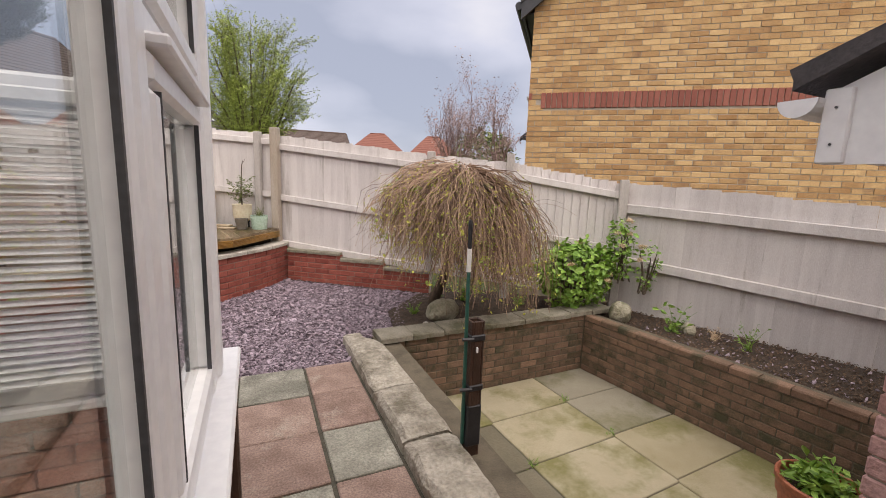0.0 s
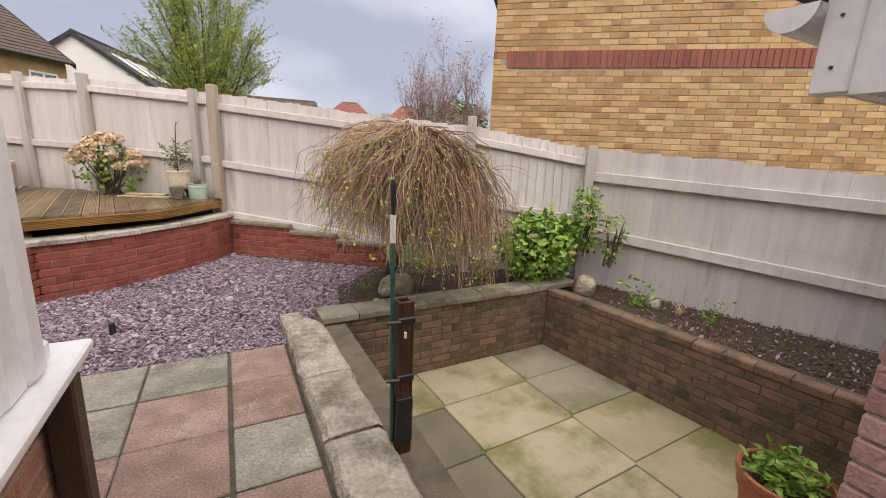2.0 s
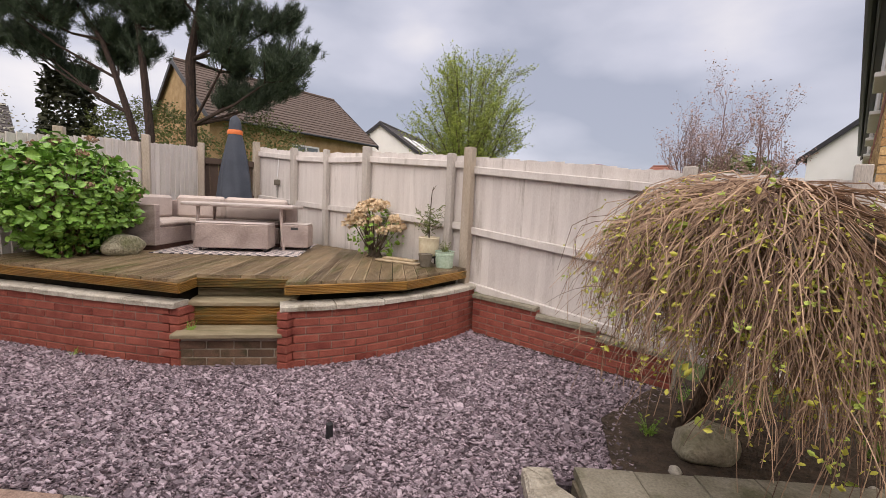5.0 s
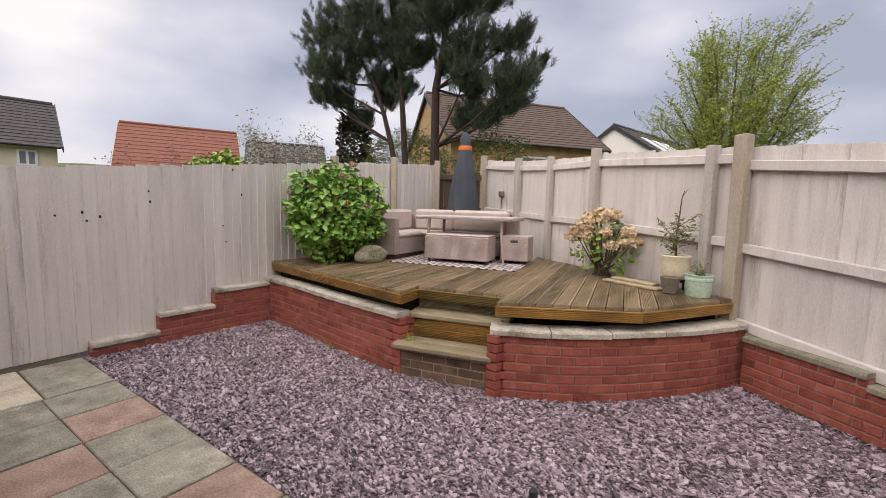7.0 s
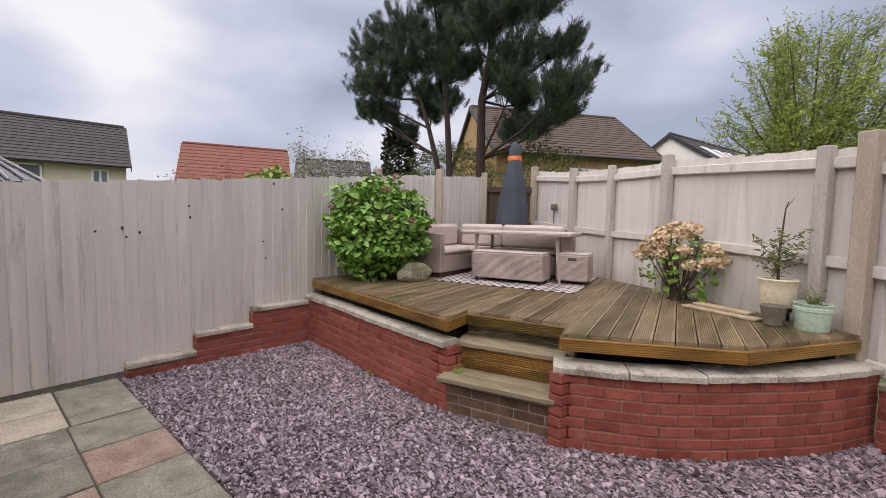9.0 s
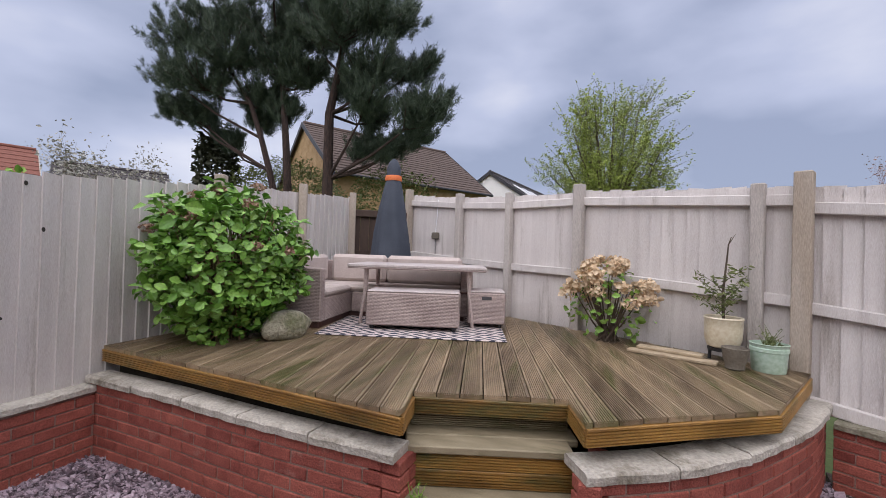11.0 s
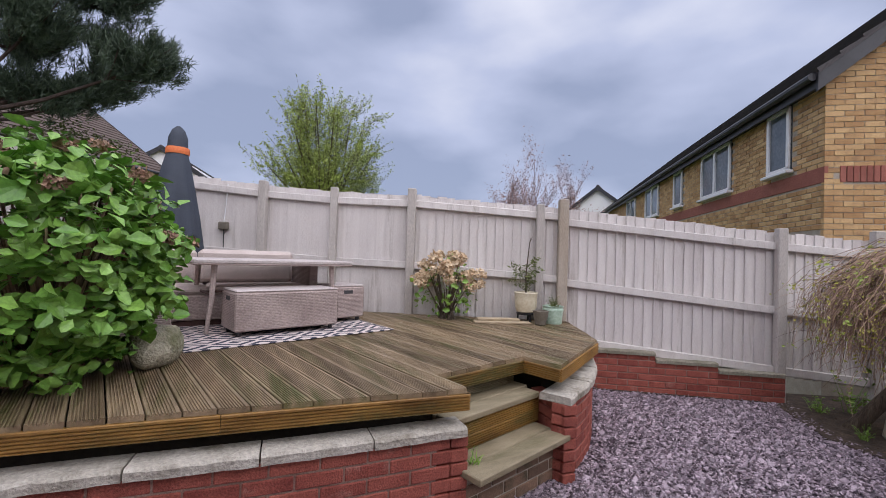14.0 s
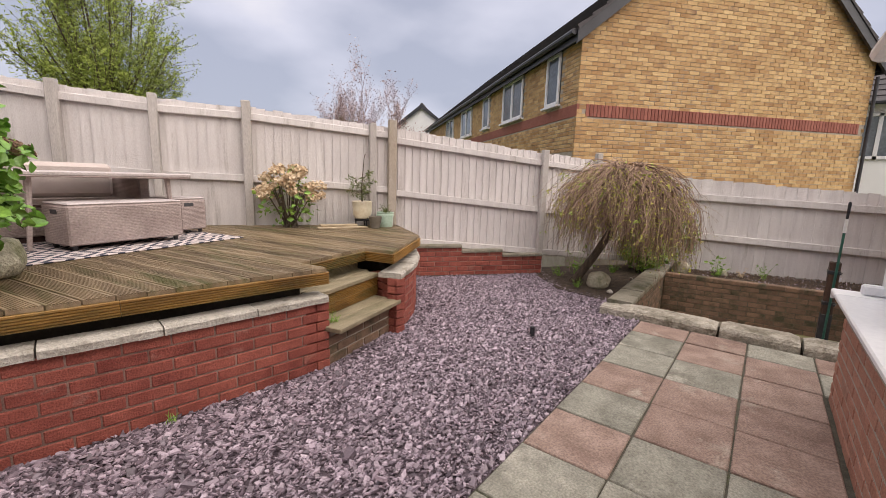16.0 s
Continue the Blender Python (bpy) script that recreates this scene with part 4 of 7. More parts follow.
# solid black block under the boards; its colour stands in for shade
dark = [(x, y + 0.03) for x, y in ((-4.5, 5.42), (-3.2, 5.24), (-2.16, 5.06))] + [(-2.14, 5.56), (-1.12, 5.72), (-1.04, 5.45), (-0.24, 5.88), (0.28, 6.66), (-3.5, 9.1), (-4.4, 8.7)]
part("joist_space", Shape().prism(dark, 0.0, DECK - 0.04), M_BLACK, deck, "solid black block painted as the shade under the boards")

# steps
steps = thing("garden_steps", (-1.6, 5.1, 0.0), "two timber garden steps with grooved risers", "steps")
s0, s1 = (-2.01, 4.825), (-1.145, 5.04)
sd = (Vector(s1) - Vector(s0)).normalized()
sn = Vector((-sd.y, sd.x))


def tread(name, off, z, depth, a=0.0, b=0.0):
    p = Vector(s0) + sn * off + sd * a
    L = (Vector(s1) - Vector(s0)).length - a - b
    m = frame2((p.x, p.y), sd, z) @ Matrix.Translation((L / 2, depth / 2, -0.02))
    return part(name, Shape().box((L, depth, 0.04), m, 0.006), M_TREAD, steps, "pale worn tread board")


tread("tread", 0.0, 0.305, 0.15)
tread("tread", 0.155, 0.305, 0.14, 0.02, 0.0)
tread("tread", 0.25, 0.525, 0.14, 0.03, 0.0)
tread("tread", 0.395, 0.525, 0.16, 0.02, -0.06)
for off, z0, z1, mt in ((0.275, 0.31, 0.395, M_FASCIA), (0.275, 0.40, 0.485, M_FASCIA), (0.50, 0.53, 0.60, M_TREAD)):
    p, q = Vector(s0) + sn * off + sd * 0.04, Vector(s1) + sn * off + sd * 0.03
    fascia(steps, tuple(p), tuple(q), z0, z1, 0.03, 5, mt, "riser_board")
# black filler behind the risers, the shade under the treads as colour
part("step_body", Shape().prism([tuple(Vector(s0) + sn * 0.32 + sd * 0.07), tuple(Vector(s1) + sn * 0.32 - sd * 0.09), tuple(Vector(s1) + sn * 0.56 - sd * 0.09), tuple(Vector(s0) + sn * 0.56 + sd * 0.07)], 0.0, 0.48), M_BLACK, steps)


# ---- neighbour's yellow-brick house ----
HC = Vector((3.80, 5.43))
HG = Vector((0.76, -0.65)).normalized()
HS = Vector((0.65, 0.76)).normalized()
HW, EAVE, APEX = 6.7, 4.13, 6.85


def hpt(g, s):
    p = HC + HG * g + HS * s
    return (p.x, p.y)


house = thing("neighbour_house", (*hpt(3.3, 6), -0.75), "two-storey yellow brick house with a red brick band and black fascias", "house")
body = Shape()
k = 0.008
vs = []
for s in (k, 16.0):
    for g_, z in ((k, -0.75), (HW - k, -0.75), (HW - k, EAVE), (HW / 2, APEX - 0.02), (k, EAVE)):
        vs.append((*hpt(g_, s), z))
body.add(vs, [(0, 1, 2, 3, 4), (5, 6, 7, 8, 9), (0, 1, 6, 5), (1, 2, 7, 6), (2, 3, 8, 7), (3, 4, 9, 8), (4, 0, 5, 9)])
gable = part("wall", body, M_MORTAR, house)


def under_roof(s, z):
    return z + 0.04 < EAVE + (APEX - EAVE) * (1 - abs(s - HW / 2) / (HW / 2)) and not (0.17 < s < HW - 0.05 and 2.595 < z < 2.845)


lay_bricks(gable, [hpt(0, 0), hpt(HW, 0)], 0.94, 6.8, M_YEL, keep=under_roof, limit=300, rest=M_YELI, near=lambda s, l, z: abs(s - 2.2) * 0.8 + abs(z - 2.2), depth=0.06)
BANDM = Shape().box((0.065, 0.06, 0.215), None, 0.004).data("brick", M_BAND)
for i in range(85):
    p = hpt(0.21 + i * 0.075, 0.022)
    piece("brick", BANDM, gable, frame2(p, HG, 2.72))
WINS = ((0.72, 1.32, 2.93, 3.90), (2.6, 4.0, 2.93, 3.90), (5.2, 5.85, 2.98, 3.90), (7.2, 8.65, 2.95, 3.90), (10.0, 11.4, 2.95, 3.90))


def beside_windows(s, z):
    return all(not (16.0 - b - 0.05 < s < 16.0 - a + 0.05 and c - 0.1 < z < d + 0.05) for a, b, c, d in WINS) and not 2.595 < z < 2.845


lay_bricks(gable, [hpt(0, 16.0), hpt(0, 0)], 1.99, EAVE, M_YEL, keep=beside_windows, limit=120, rest=M_YELI, near=lambda s, l, z: 16 - s, depth=0.06, seed=9)
part("band", Shape().box((16.0, 0.05, 0.215), frame2(hpt(0.022, 8.0), HS, 2.72), 0.004), M_BAND, house, "red brick band")
for a, b, z0, z1 in WINS:
    w_ = part("window", Shape().box((b - a, 0.03, z1 - z0), frame2(hpt(0.0, (a + b) / 2), HS, (z0 + z1) / 2)), M_FARGLASS, house, "dark glazed casement window")
    for u, z, su, sz in ((a + 0.035, (z0 + z1) / 2, 0.07, z1 - z0), (b - 0.035, (z0 + z1) / 2, 0.07, z1 - z0), ((a + b) / 2, z0 + 0.03, b - a, 0.06), ((a + b) / 2, z1 - 0.03, b - a, 0.06)):
        part("frame", Shape().box((su, 0.05, sz), frame2(hpt(-0.02, u), HS, z), 0.006), M_UPVC, w_, "white plastic frame")
    if b - a > 1:
        part("mullion", Shape().box((0.09, 0.05, z1 - z0 - 0.1), frame2(hpt(-0.022, (a + b) / 2), HS, (z0 + z1) / 2), 0.006), M_UPVC, w_)
    part("sill", Shape().box((b - a + 0.1, 0.12, 0.05), frame2(hpt(-0.04, (a + b) / 2), HS, z0 - 0.03), 0.008), M_UPVC, w_)


def roof_slope(parent, p0, p1, q1, q0, rows, material, label="", thick=0.035):
    """A roof slope under a house: a deck with lapped tile courses on it."""
    quad = [Vector(v) for v in (p0, p1, q1, q0)]
    low = Vector((0, 0, -0.03))
    base = part("roof", Shape().add([*quad, *[v + low for v in quad]], [(0, 1, 2, 3), (4, 5, 6, 7), (0, 1, 5, 4), (1, 2, 6, 5), (2, 3, 7, 6), (3, 0, 4, 7)]), material, parent, label)
    for i in range(rows):
        part("tile_course", tiled_slope(p0, p1, q1, q0, rows, thick, i), material, base)
    return base


def tiled_slope(p0, p1, q1, q0, rows, thick=0.035, only=0):
    """One course of a roof slope from the eave p0-p1 up to the ridge q0-q1, in lapped courses."""
    sh_ = Shape()
    p0, p1, q0, q1 = (Vector(v) for v in (p0, p1, q0, q1))
    nrm = (p1 - p0).cross(q0 - p0).normalized()
    if nrm.z < 0:
        nrm = -nrm
    for i in (only,):
        a, b = i / rows, (i + 1.12) / rows
        A, B, C, D = p0.lerp(q0, a), p1.lerp(q1, a), p1.lerp(q1, min(b, 1)), p0.lerp(q0, min(b, 1))
        up = nrm * thick
        sh_.add([A, B, C, D, A + up, B + up, C + up * 0.25, D + up * 0.25], [(4, 5, 6, 7), (0, 1, 5, 4), (1, 2, 6, 5), (3, 0, 4, 7), (0, 3, 2, 1)])
    return sh_


OV = 0.17
rz = (APEX - EAVE) / (HW / 2)
roof_slope(house, (*hpt(-OV, -0.16), EAVE - OV * rz + 0.05), (*hpt(-OV, 16.2), EAVE - OV * rz + 0.05), (*hpt(HW / 2, 16.2), APEX + 0.05), (*hpt(HW / 2, -0.16), APEX + 0.05), 14, M_ROOFGR, "dark tiled roof slope", 0.05)
roof_slope(house, (*hpt(HW + OV, -0.16), EAVE - OV * rz + 0.05), (*hpt(HW + OV, 16.2), EAVE - OV * rz + 0.05), (*hpt(HW / 2, 16.2), APEX + 0.05), (*hpt(HW / 2, -0.16), APEX + 0.05), 14, M_ROOFGR, "", 0.05)
for sg, g0 in ((1, 0.0), (-1, HW)):
    for s in (-0.12, 16.15):
        a, b = (g0 - sg * OV, EAVE - OV * rz), (HW / 2, APEX)
        vs = []
        for dz in (-0.20, 0.04):
            for ds in (-0.025, 0.025):
                vs += [(*hpt(a[0], s + ds), a[1] + dz), (*hpt(b[0], s + ds), b[1] + dz)]
        part("bargeboard", Shape().add(vs, [(0, 1, 3, 2), (4, 6, 7, 5), (0, 2, 6, 4), (1, 5, 7, 3), (0, 4, 5, 1), (2, 3, 7, 6)]), M_BLACKFAS, house, "black bargeboard")
for g_ in (-OV + 0.03, HW + OV - 0.03):
    part("fascia", Shape().box((16.2, 0.03, 0.20), frame2(hpt(g_, 8.0), HS, EAVE - OV * rz - 0.05), 0.005), M_BLACKFAS, house, "black fascia board")
    sg = -1 if g_ < 0 else 1
    part("gutter", Shape().tube([(*hpt(g_ + sg * 0.07, -0.1), EAVE - OV * rz + 0.0), (*hpt(g_ + sg * 0.07, 16.1), EAVE - OV * rz + 0.0)], 0.055, 10), M_BLACKFAS, house, "black gutter")
    part("soffit", Shape().prism([hpt(min(g_, 0.0 if g_ < 0 else HW), 0), hpt(max(g_, 0.0 if g_ < 0 else HW), 0), hpt(max(g_, 0.0 if g_ < 0 else HW), 16), hpt(min(g_, 0.0 if g_ < 0 else HW), 16)], EAVE - OV * rz - 0.09, EAVE - OV * rz - 0.07), M_BLACKFAS, house)
part("downpipe", Shape().tube([(*hpt(HW + 0.02, -0.06), EAVE - 0.35), (*hpt(HW + 0.02, -0.06), -0.7)], 0.034, 10), M_BLACKFAS, house, "black downpipe")


# ---- far houses ----
def cottage(name, corner, along, length, width, eave, ridge, wall_mat, roof_mat, label, wins=(), hip=0.0, rows=14, sky_windows=0, chimney=False, verge=None):
    """corner: the front corner of the eave; along: the way of the front; the depth goes to its left. wins: spans and heights on the front."""
    u = Vector(along).normalized()
    n = Vector((-u.y, u.x))
    c = Vector(corner)

    def pt(a, b):
        q = c + u * a + n * b
        return (q.x, q.y)
    ho = thing(name, (*pt(length / 2, width / 2), -0.75), label, "house", "houses beyond the fences")
    vs = []
    for a in (0.0, length):
        for b, z in ((0, -0.75), (width, -0.75), (width, eave), (width / 2, ridge - 0.04 if not hip else eave), (0, eave)):
            vs.append((*pt(a, b), z))
    part("wall", Shape().add(vs, [(0, 1, 2, 3, 4), (5, 6, 7, 8, 9), (0, 1, 6, 5), (1, 2, 7, 6), (2, 3, 8, 7), (3, 4, 9, 8), (4, 0, 5, 9)]), wall_mat, ho)
    o = 0.3
    dz = o * (ridge - eave) / (width / 2)
    for b0 in (-o, width + o):
        roof_slope(ho, (*pt(-0.15, b0), eave - dz), (*pt(length + 0.15, b0), eave - dz), (*pt(length + 0.15 - hip, width / 2), ridge), (*pt(-0.15 + hip, width / 2), ridge), rows, roof_mat)
    if hip:
        for a0, a1 in ((-0.15, -0.15 + hip), (length + 0.15, length + 0.15 - hip)):
            roof_slope(ho, (*pt(a0, -o), eave - dz), (*pt(a0, width + o), eave - dz), (*pt(a1 + 0.01, width / 2), ridge), (*pt(a1, width / 2), ridge), rows, roof_mat)
    else:
        for a0 in (-0.17, length + 0.17):
            for b0 in (-o, width + o):
                vs = []
                for d in (-0.18, 0.05):
                    for e_ in (-0.02, 0.02):
                        vs += [(*pt(a0 + e_, b0), eave - dz + d), (*pt(a0 + e_, width / 2), ridge + d)]
                part("bargeboard", Shape().add(vs, [(0, 1, 3, 2), (4, 6, 7, 5), (0, 2, 6, 4), (1, 5, 7, 3), (0, 4, 5, 1), (2, 3, 7, 6)]), verge or M_BLACKFAS, ho)
    part("ridge_tiles", Shape().tube([(*pt(hip - 0.1, width / 2), ridge + 0.03), (*pt(length - hip + 0.1, width / 2), ridge + 0.03)], 0.09, 8), roof_mat, ho)
    part("gutter", Shape().tube([(*pt(-0.1, -o - 0.04), eave - dz), (*pt(length + 0.1, -o - 0.04), eave - dz)], 0.055, 8), M_BLACKFAS, ho)
    for a, b, z0, z1 in wins:
        w_ = part("window", Shape().box((b - a, 0.04, z1 - z0), frame2(pt((a + b) / 2, -0.012), u, (z0 + z1) / 2)), M_FARGLASS, ho)
        for s_, z, su, sz in ((a + 0.04, (z0 + z1) / 2, 0.08, z1 - z0), (b - 0.04, (z0 + z1) / 2, 0.08, z1 - z0), ((a + b) / 2, z0 + 0.04, b - a, 0.08), ((a + b) / 2, z1 - 0.04, b - a, 0.08), ((a + b) / 2, (z0 + z1) / 2, 0.08, z1 - z0)):
            part("frame", Shape().box((su, 0.05, sz), frame2(pt(s_, -0.03), u, z), 0.005), M_UPVC, w_)
    for i in range(sky_windows):
        a = 0.9 + i * 1.5
        p, q = Vector((*pt(a, width * 0.12), eave + (ridge - eave) * 0.24 + 0.07)), Vector((*pt(a, width * 0.33), eave + (ridge - eave) * 0.66 + 0.07))
        r_ = Vector((*pt(a + 0.8, width * 0.12), p.z))
        nn = (r_ - p).cross(q - p).normalized() * 0.05
        vs = [p, r_, r_ + q - p, q]
        sw = part("roof_window", Shape().add([*vs, *[v + nn for v in vs]], [(0, 1, 2, 3), (4, 5, 6, 7), (0, 1, 5, 4), (1, 2, 6, 5), (2, 3, 7, 6), (3, 0, 4, 7)]), M_UPVC, ho, "pale roof window")
    if chimney:
        part("chimney", Shape().box((0.5, 0.5, 1.0), frame2(pt(length * 0.3, width / 2), u, ridge + 0.3), 0.02), wall_mat, ho)
    return ho


cottage("brick_house", (-10.1, 17.8), (0.60, 0.80), 8.2, 7.7, 4.7, 7.4, M_FARBRICK, M_ROOFBR, "yellow brick house with a brown tiled roof and white windows", ((3.5, 4.9, 2.7, 4.0), (6.7, 7.8, 2.8, 4.0)), rows=18)
cottage("white_house", (-2.45, 28.2), (0.25, 0.97), 11.0, 7.0, 4.3, 6.67, M_RENDER, M_ROOFGR, "white rendered house with a grey roof and roof windows", (), rows=10, sky_windows=3)
cottage("cream_house", (-24.4, -1.35), (0.17, 0.98), 9.0, 6.0, 3.75, 5.75, M_CREAM, M_ROOFGR, "cream rendered house with a dark tiled roof", ((7.8, 8.4, 2.75, 3.4), (4.9, 6.3, 2.55, 3.45), (2.2, 3.6, 2.55, 3.45)), rows=14)
cottage("red_roofed_house", (-28.0, 11.1), (0.42, 0.90), 6.2, 6.0, 3.5, 6.2, M_FARRED, M_ROOFRD, "red brick house with a red tiled roof and pale verges", (), rows=12, verge=M_CAP)
cottage("grey_roofed_house", (-23.8, 16.3), (0.57, 0.82), 4.5, 4.5, 3.6, 5.4, M_FARBRICK, M_ROOFGR, "house with a grey tiled roof and pale gable", (), rows=12)
cottage("red_roofed_house", (11.2, 53.5), (0.95, -0.3), 6.5, 6.0, 5.2, 7.4, M_FARRED, M_ROOFRD, "distant red brick house with a hipped red roof", (), hip=2.4, rows=10)
cottage("red_roofed_house", (16.5, 46.6), (0.93, -0.36), 5.8, 6.0, 4.6, 6.8, M_FARRED, M_ROOFRD, "distant red brick house with a hipped red roof", (), hip=2.2, rows=10)
cottage("grey_roofed_house", (2.2, 40.4), (1.0, -0.08), 6.0, 5.0, 4.6, 5.75, M_FARBRICK, M_ROOFBR, "distant house with a brown roof", (), rows=10)
cottage("grey_roofed_house", (15.85, 17.5), (0.85, 0.53), 7.0, 3.2, 4.3, 5.55, M_RENDER, M_ROOFGR, "pale house with a grey roof past the yellow brick house", (), rows=10)
cottage("brick_neighbour", (-6.75, -2.70), (0.0, 1.0), 5.0, 7.0, 5.2, 7.2, M_FARRED, M_ROOFGR, "red brick neighbouring house with a white bay window", (), rows=14)
cottage("pale_house", (10.8, 2.0), (0.0, -1.0), 9.0, 6.0, 3.7, 5.6, M_RENDER, M_ROOFGR, "white rendered house past the side fence", ((0.8, 2.0, 2.2, 3.3),), rows=12)
bay = thing("bay_window", (-6.7, 2.52, -0.75), "white bay window of the neighbouring house", "window")
part("body", Shape().box((0.5, 0.34, 3.9), pose(-7.05, 2.47, 1.2), 0.01), M_RENDER, bay)
for z in (2.05, 2.8):
    part("frame", Shape().box((0.06, 0.36, 0.07), pose(-6.80, 2.47, z), 0.006), M_UPVC, bay)
part("pane", Shape().box((0.03, 0.26, 0.66), pose(-6.795, 2.47, 2.42)), M_FARGLASS, bay)
part("downpipe", Shape().tube([(-6.7, 2.27, 3.0), (-6.7, 2.27, -0.7)], 0.035, 8), M_UPVC, bay)
cr = thing("glazed_roof", (-10.5, 3.1, -0.75), "white ribbed roof of a neighbour's conservatory", "conservatory")
for i in range(7):
    a = -0.9 + i * 0.3
    part("rib", Shape().tube([(-9.6, 2.85 + a * 0.72, 2.0), (-10.3, 2.75 + a * 0.2, 2.45)], 0.025, 6), M_UPVC, cr)
part("glazing", Shape().add([(-9.6, 2.2, 1.98), (-9.6, 3.5, 1.98), (-10.3, 2.95, 2.43), (-10.3, 2.55, 2.43), (-11.0, 2.2, 1.98), (-11.0, 3.5, 1.98)], [(0, 1, 2, 3), (3, 2, 5, 4), (0, 3, 4), (1, 5, 2), (0, 4, 5, 1)]), M_FARGLASS, cr)
part("body", Shape().prism([(-9.65, 2.25), (-9.65, 3.45), (-10.95, 3.45), (-10.95, 2.25)], -0.75, 1.97), M_UPVC, cr)


# ---- conservatory of the house ----
cons = thing("conservatory", (-1.7, 0.3, 0.0), "white plastic conservatory on a low orange brick wall", "conservatory", kind="structure")
EX, NY, WX, SY = -0.115, 2.0, -3.45, -1.9
cw = part("dwarf_wall", core([(EX, 0.80), (EX, NY), (WX, NY), (WX, SY)], -0.1, 0.68, 0.12), M_MORTAR, cons)
lay_bricks(cw, [(EX, 0.80), (EX, NY)], -0.01, 0.68, M_ORANGE, seed=41)
lay_bricks(cw, [(EX, NY), (WX, NY)], -0.01, 0.68, M_ORANGE, seed=42)
part("sill", Shape().box((0.21, NY - 0.72, 0.035), pose(EX + 0.01, (NY + 0.08 + 0.80) / 2, 0.733), 0.008), M_UPVC, cons, "white window sill")
part("sill", Shape().box((EX - WX - 0.06, 0.34, 0.034), pose((EX + WX) / 2 - 0.085, NY - 0.09, 0.733), 0.008), M_UPVC, cons, "white window sill")
part("sill_lip", Shape().box((0.012, NY - 0.72, 0.06), pose(EX + 0.09, (NY + 0.08 + 0.80) / 2, 0.715), 0.004), M_UPVC, cons)
FX, FY = EX + 0.008, NY - 0.20


def bar(name, x, y, z, sx, sy, sz, c=0.01, material=None, label="", parent=None):
    return part(name, Shape().box((sx, sy, sz), pose(x, y, z), c), material or M_UPVC, parent or cons, label)


TOP = 2.16
bar("corner_post", FX, FY, (0.75 + TOP) / 2, 0.11, 0.11, TOP - 0.75, 0.02)
for y in (0.90, 0.10, -0.92):
    bar("mullion", FX, y, (0.75 + TOP) / 2, 0.075, 0.085, TOP - 0.75, 0.012)
bar("jamb", FX, 1.685, (0.75 + TOP) / 2, 0.08, 0.12, TOP - 0.75, 0.012)
for x in (-0.98, -1.8, -2.62):
    bar("mullion", x, FY, (0.75 + TOP) / 2, 0.085, 0.075, TOP - 0.75, 0.012)
bar("corner_post", WX + 0.06, FY, (0.75 + TOP) / 2, 0.11, 0.11, TOP - 0.75, 0.02)
for z in (0.785, 1.74, TOP - 0.035):
    bar("rail", FX, (NY - 0.05 + 0.86) / 2, z, 0.068, NY - 0.91, 0.07, 0.012)
    bar("rail", (EX + WX) / 2, FY, z, EX - WX - 0.1, 0.068, 0.07, 0.012)
# glazed doors beside the low wall
bar("door_head", FX, (0.86 + SY) / 2, TOP - 0.035, 0.068, 0.86 - SY, 0.07, 0.012)
bar("threshold", FX, (0.86 + SY) / 2, 0.05, 0.08, 0.86 - SY, 0.10, 0.012)
for y in (0.90, 0.10, -0.92):
    bar("door_post", FX, y, 0.42, 0.075, 0.085, 0.64, 0.012)
bar("door_stile", FX + 0.004, 0.822, 1.10, 0.06, 0.066, 1.98, 0.012)
bar("seal", FX + 0.028, 0.784, 1.10, 0.010, 0.010, 1.96, 0.0, M_SEAL)
# opening casements stand a little proud of the frame
for ya, yb, za, zb in ((0.945, 1.62, 0.825, 1.70), (0.945, 1.62, 1.78, 2.08)):
    cs = bar("casement", FX + 0.012, (ya + yb) / 2, za + 0.03, 0.06, yb - ya, 0.06, 0.012)
    bar("stile", FX + 0.012, ya + 0.03, (za + zb) / 2, 0.06, 0.06, zb - za - 0.12, 0.012, parent=cs)
    bar("stile", FX + 0.012, yb - 0.03, (za + zb) / 2, 0.06, 0.06, zb - za - 0.12, 0.012, parent=cs)
    bar("rail", FX + 0.012, (ya + yb) / 2, zb - 0.03, 0.06, yb - ya, 0.06, 0.012, parent=cs)
    bar("drip", FX + 0.045, (ya + yb) / 2, zb + 0.012, 0.05, yb - ya, 0.022, 0.005, parent=cs)
    bar("seal", FX + 0.036, ya + 0.063, (za + zb) / 2, 0.012, 0.008, zb - za - 0.12, 0.0, M_SEAL, parent=cs)
    bar("seal", FX + 0.036, yb - 0.063, (za + zb) / 2, 0.012, 0.008, zb - za - 0.12, 0.0, M_SEAL, parent=cs)
for xa, xb in ((-0.94, -0.17), (-1.76, -1.02), (-2.58, -1.84), (-3.36, -2.66)):
    cs = bar("casement", (xa + xb) / 2, FY + 0.03, 0.855, xb - xa, 0.06, 0.06, 0.012)
    bar("stile", xa + 0.03, FY + 0.03, 1.265, 0.06, 0.06, 0.76, 0.012, parent=cs)
    bar("stile", xb - 0.03, FY + 0.03, 1.265, 0.06, 0.06, 0.76, 0.012, parent=cs)
    bar("rail", (xa + xb) / 2, FY + 0.03, 1.675, xb - xa, 0.06, 0.06, 0.012, parent=cs)
    bar("drip", (xa + xb) / 2, FY + 0.065, 1.715, xb - xa, 0.05, 0.022, 0.005, parent=cs)
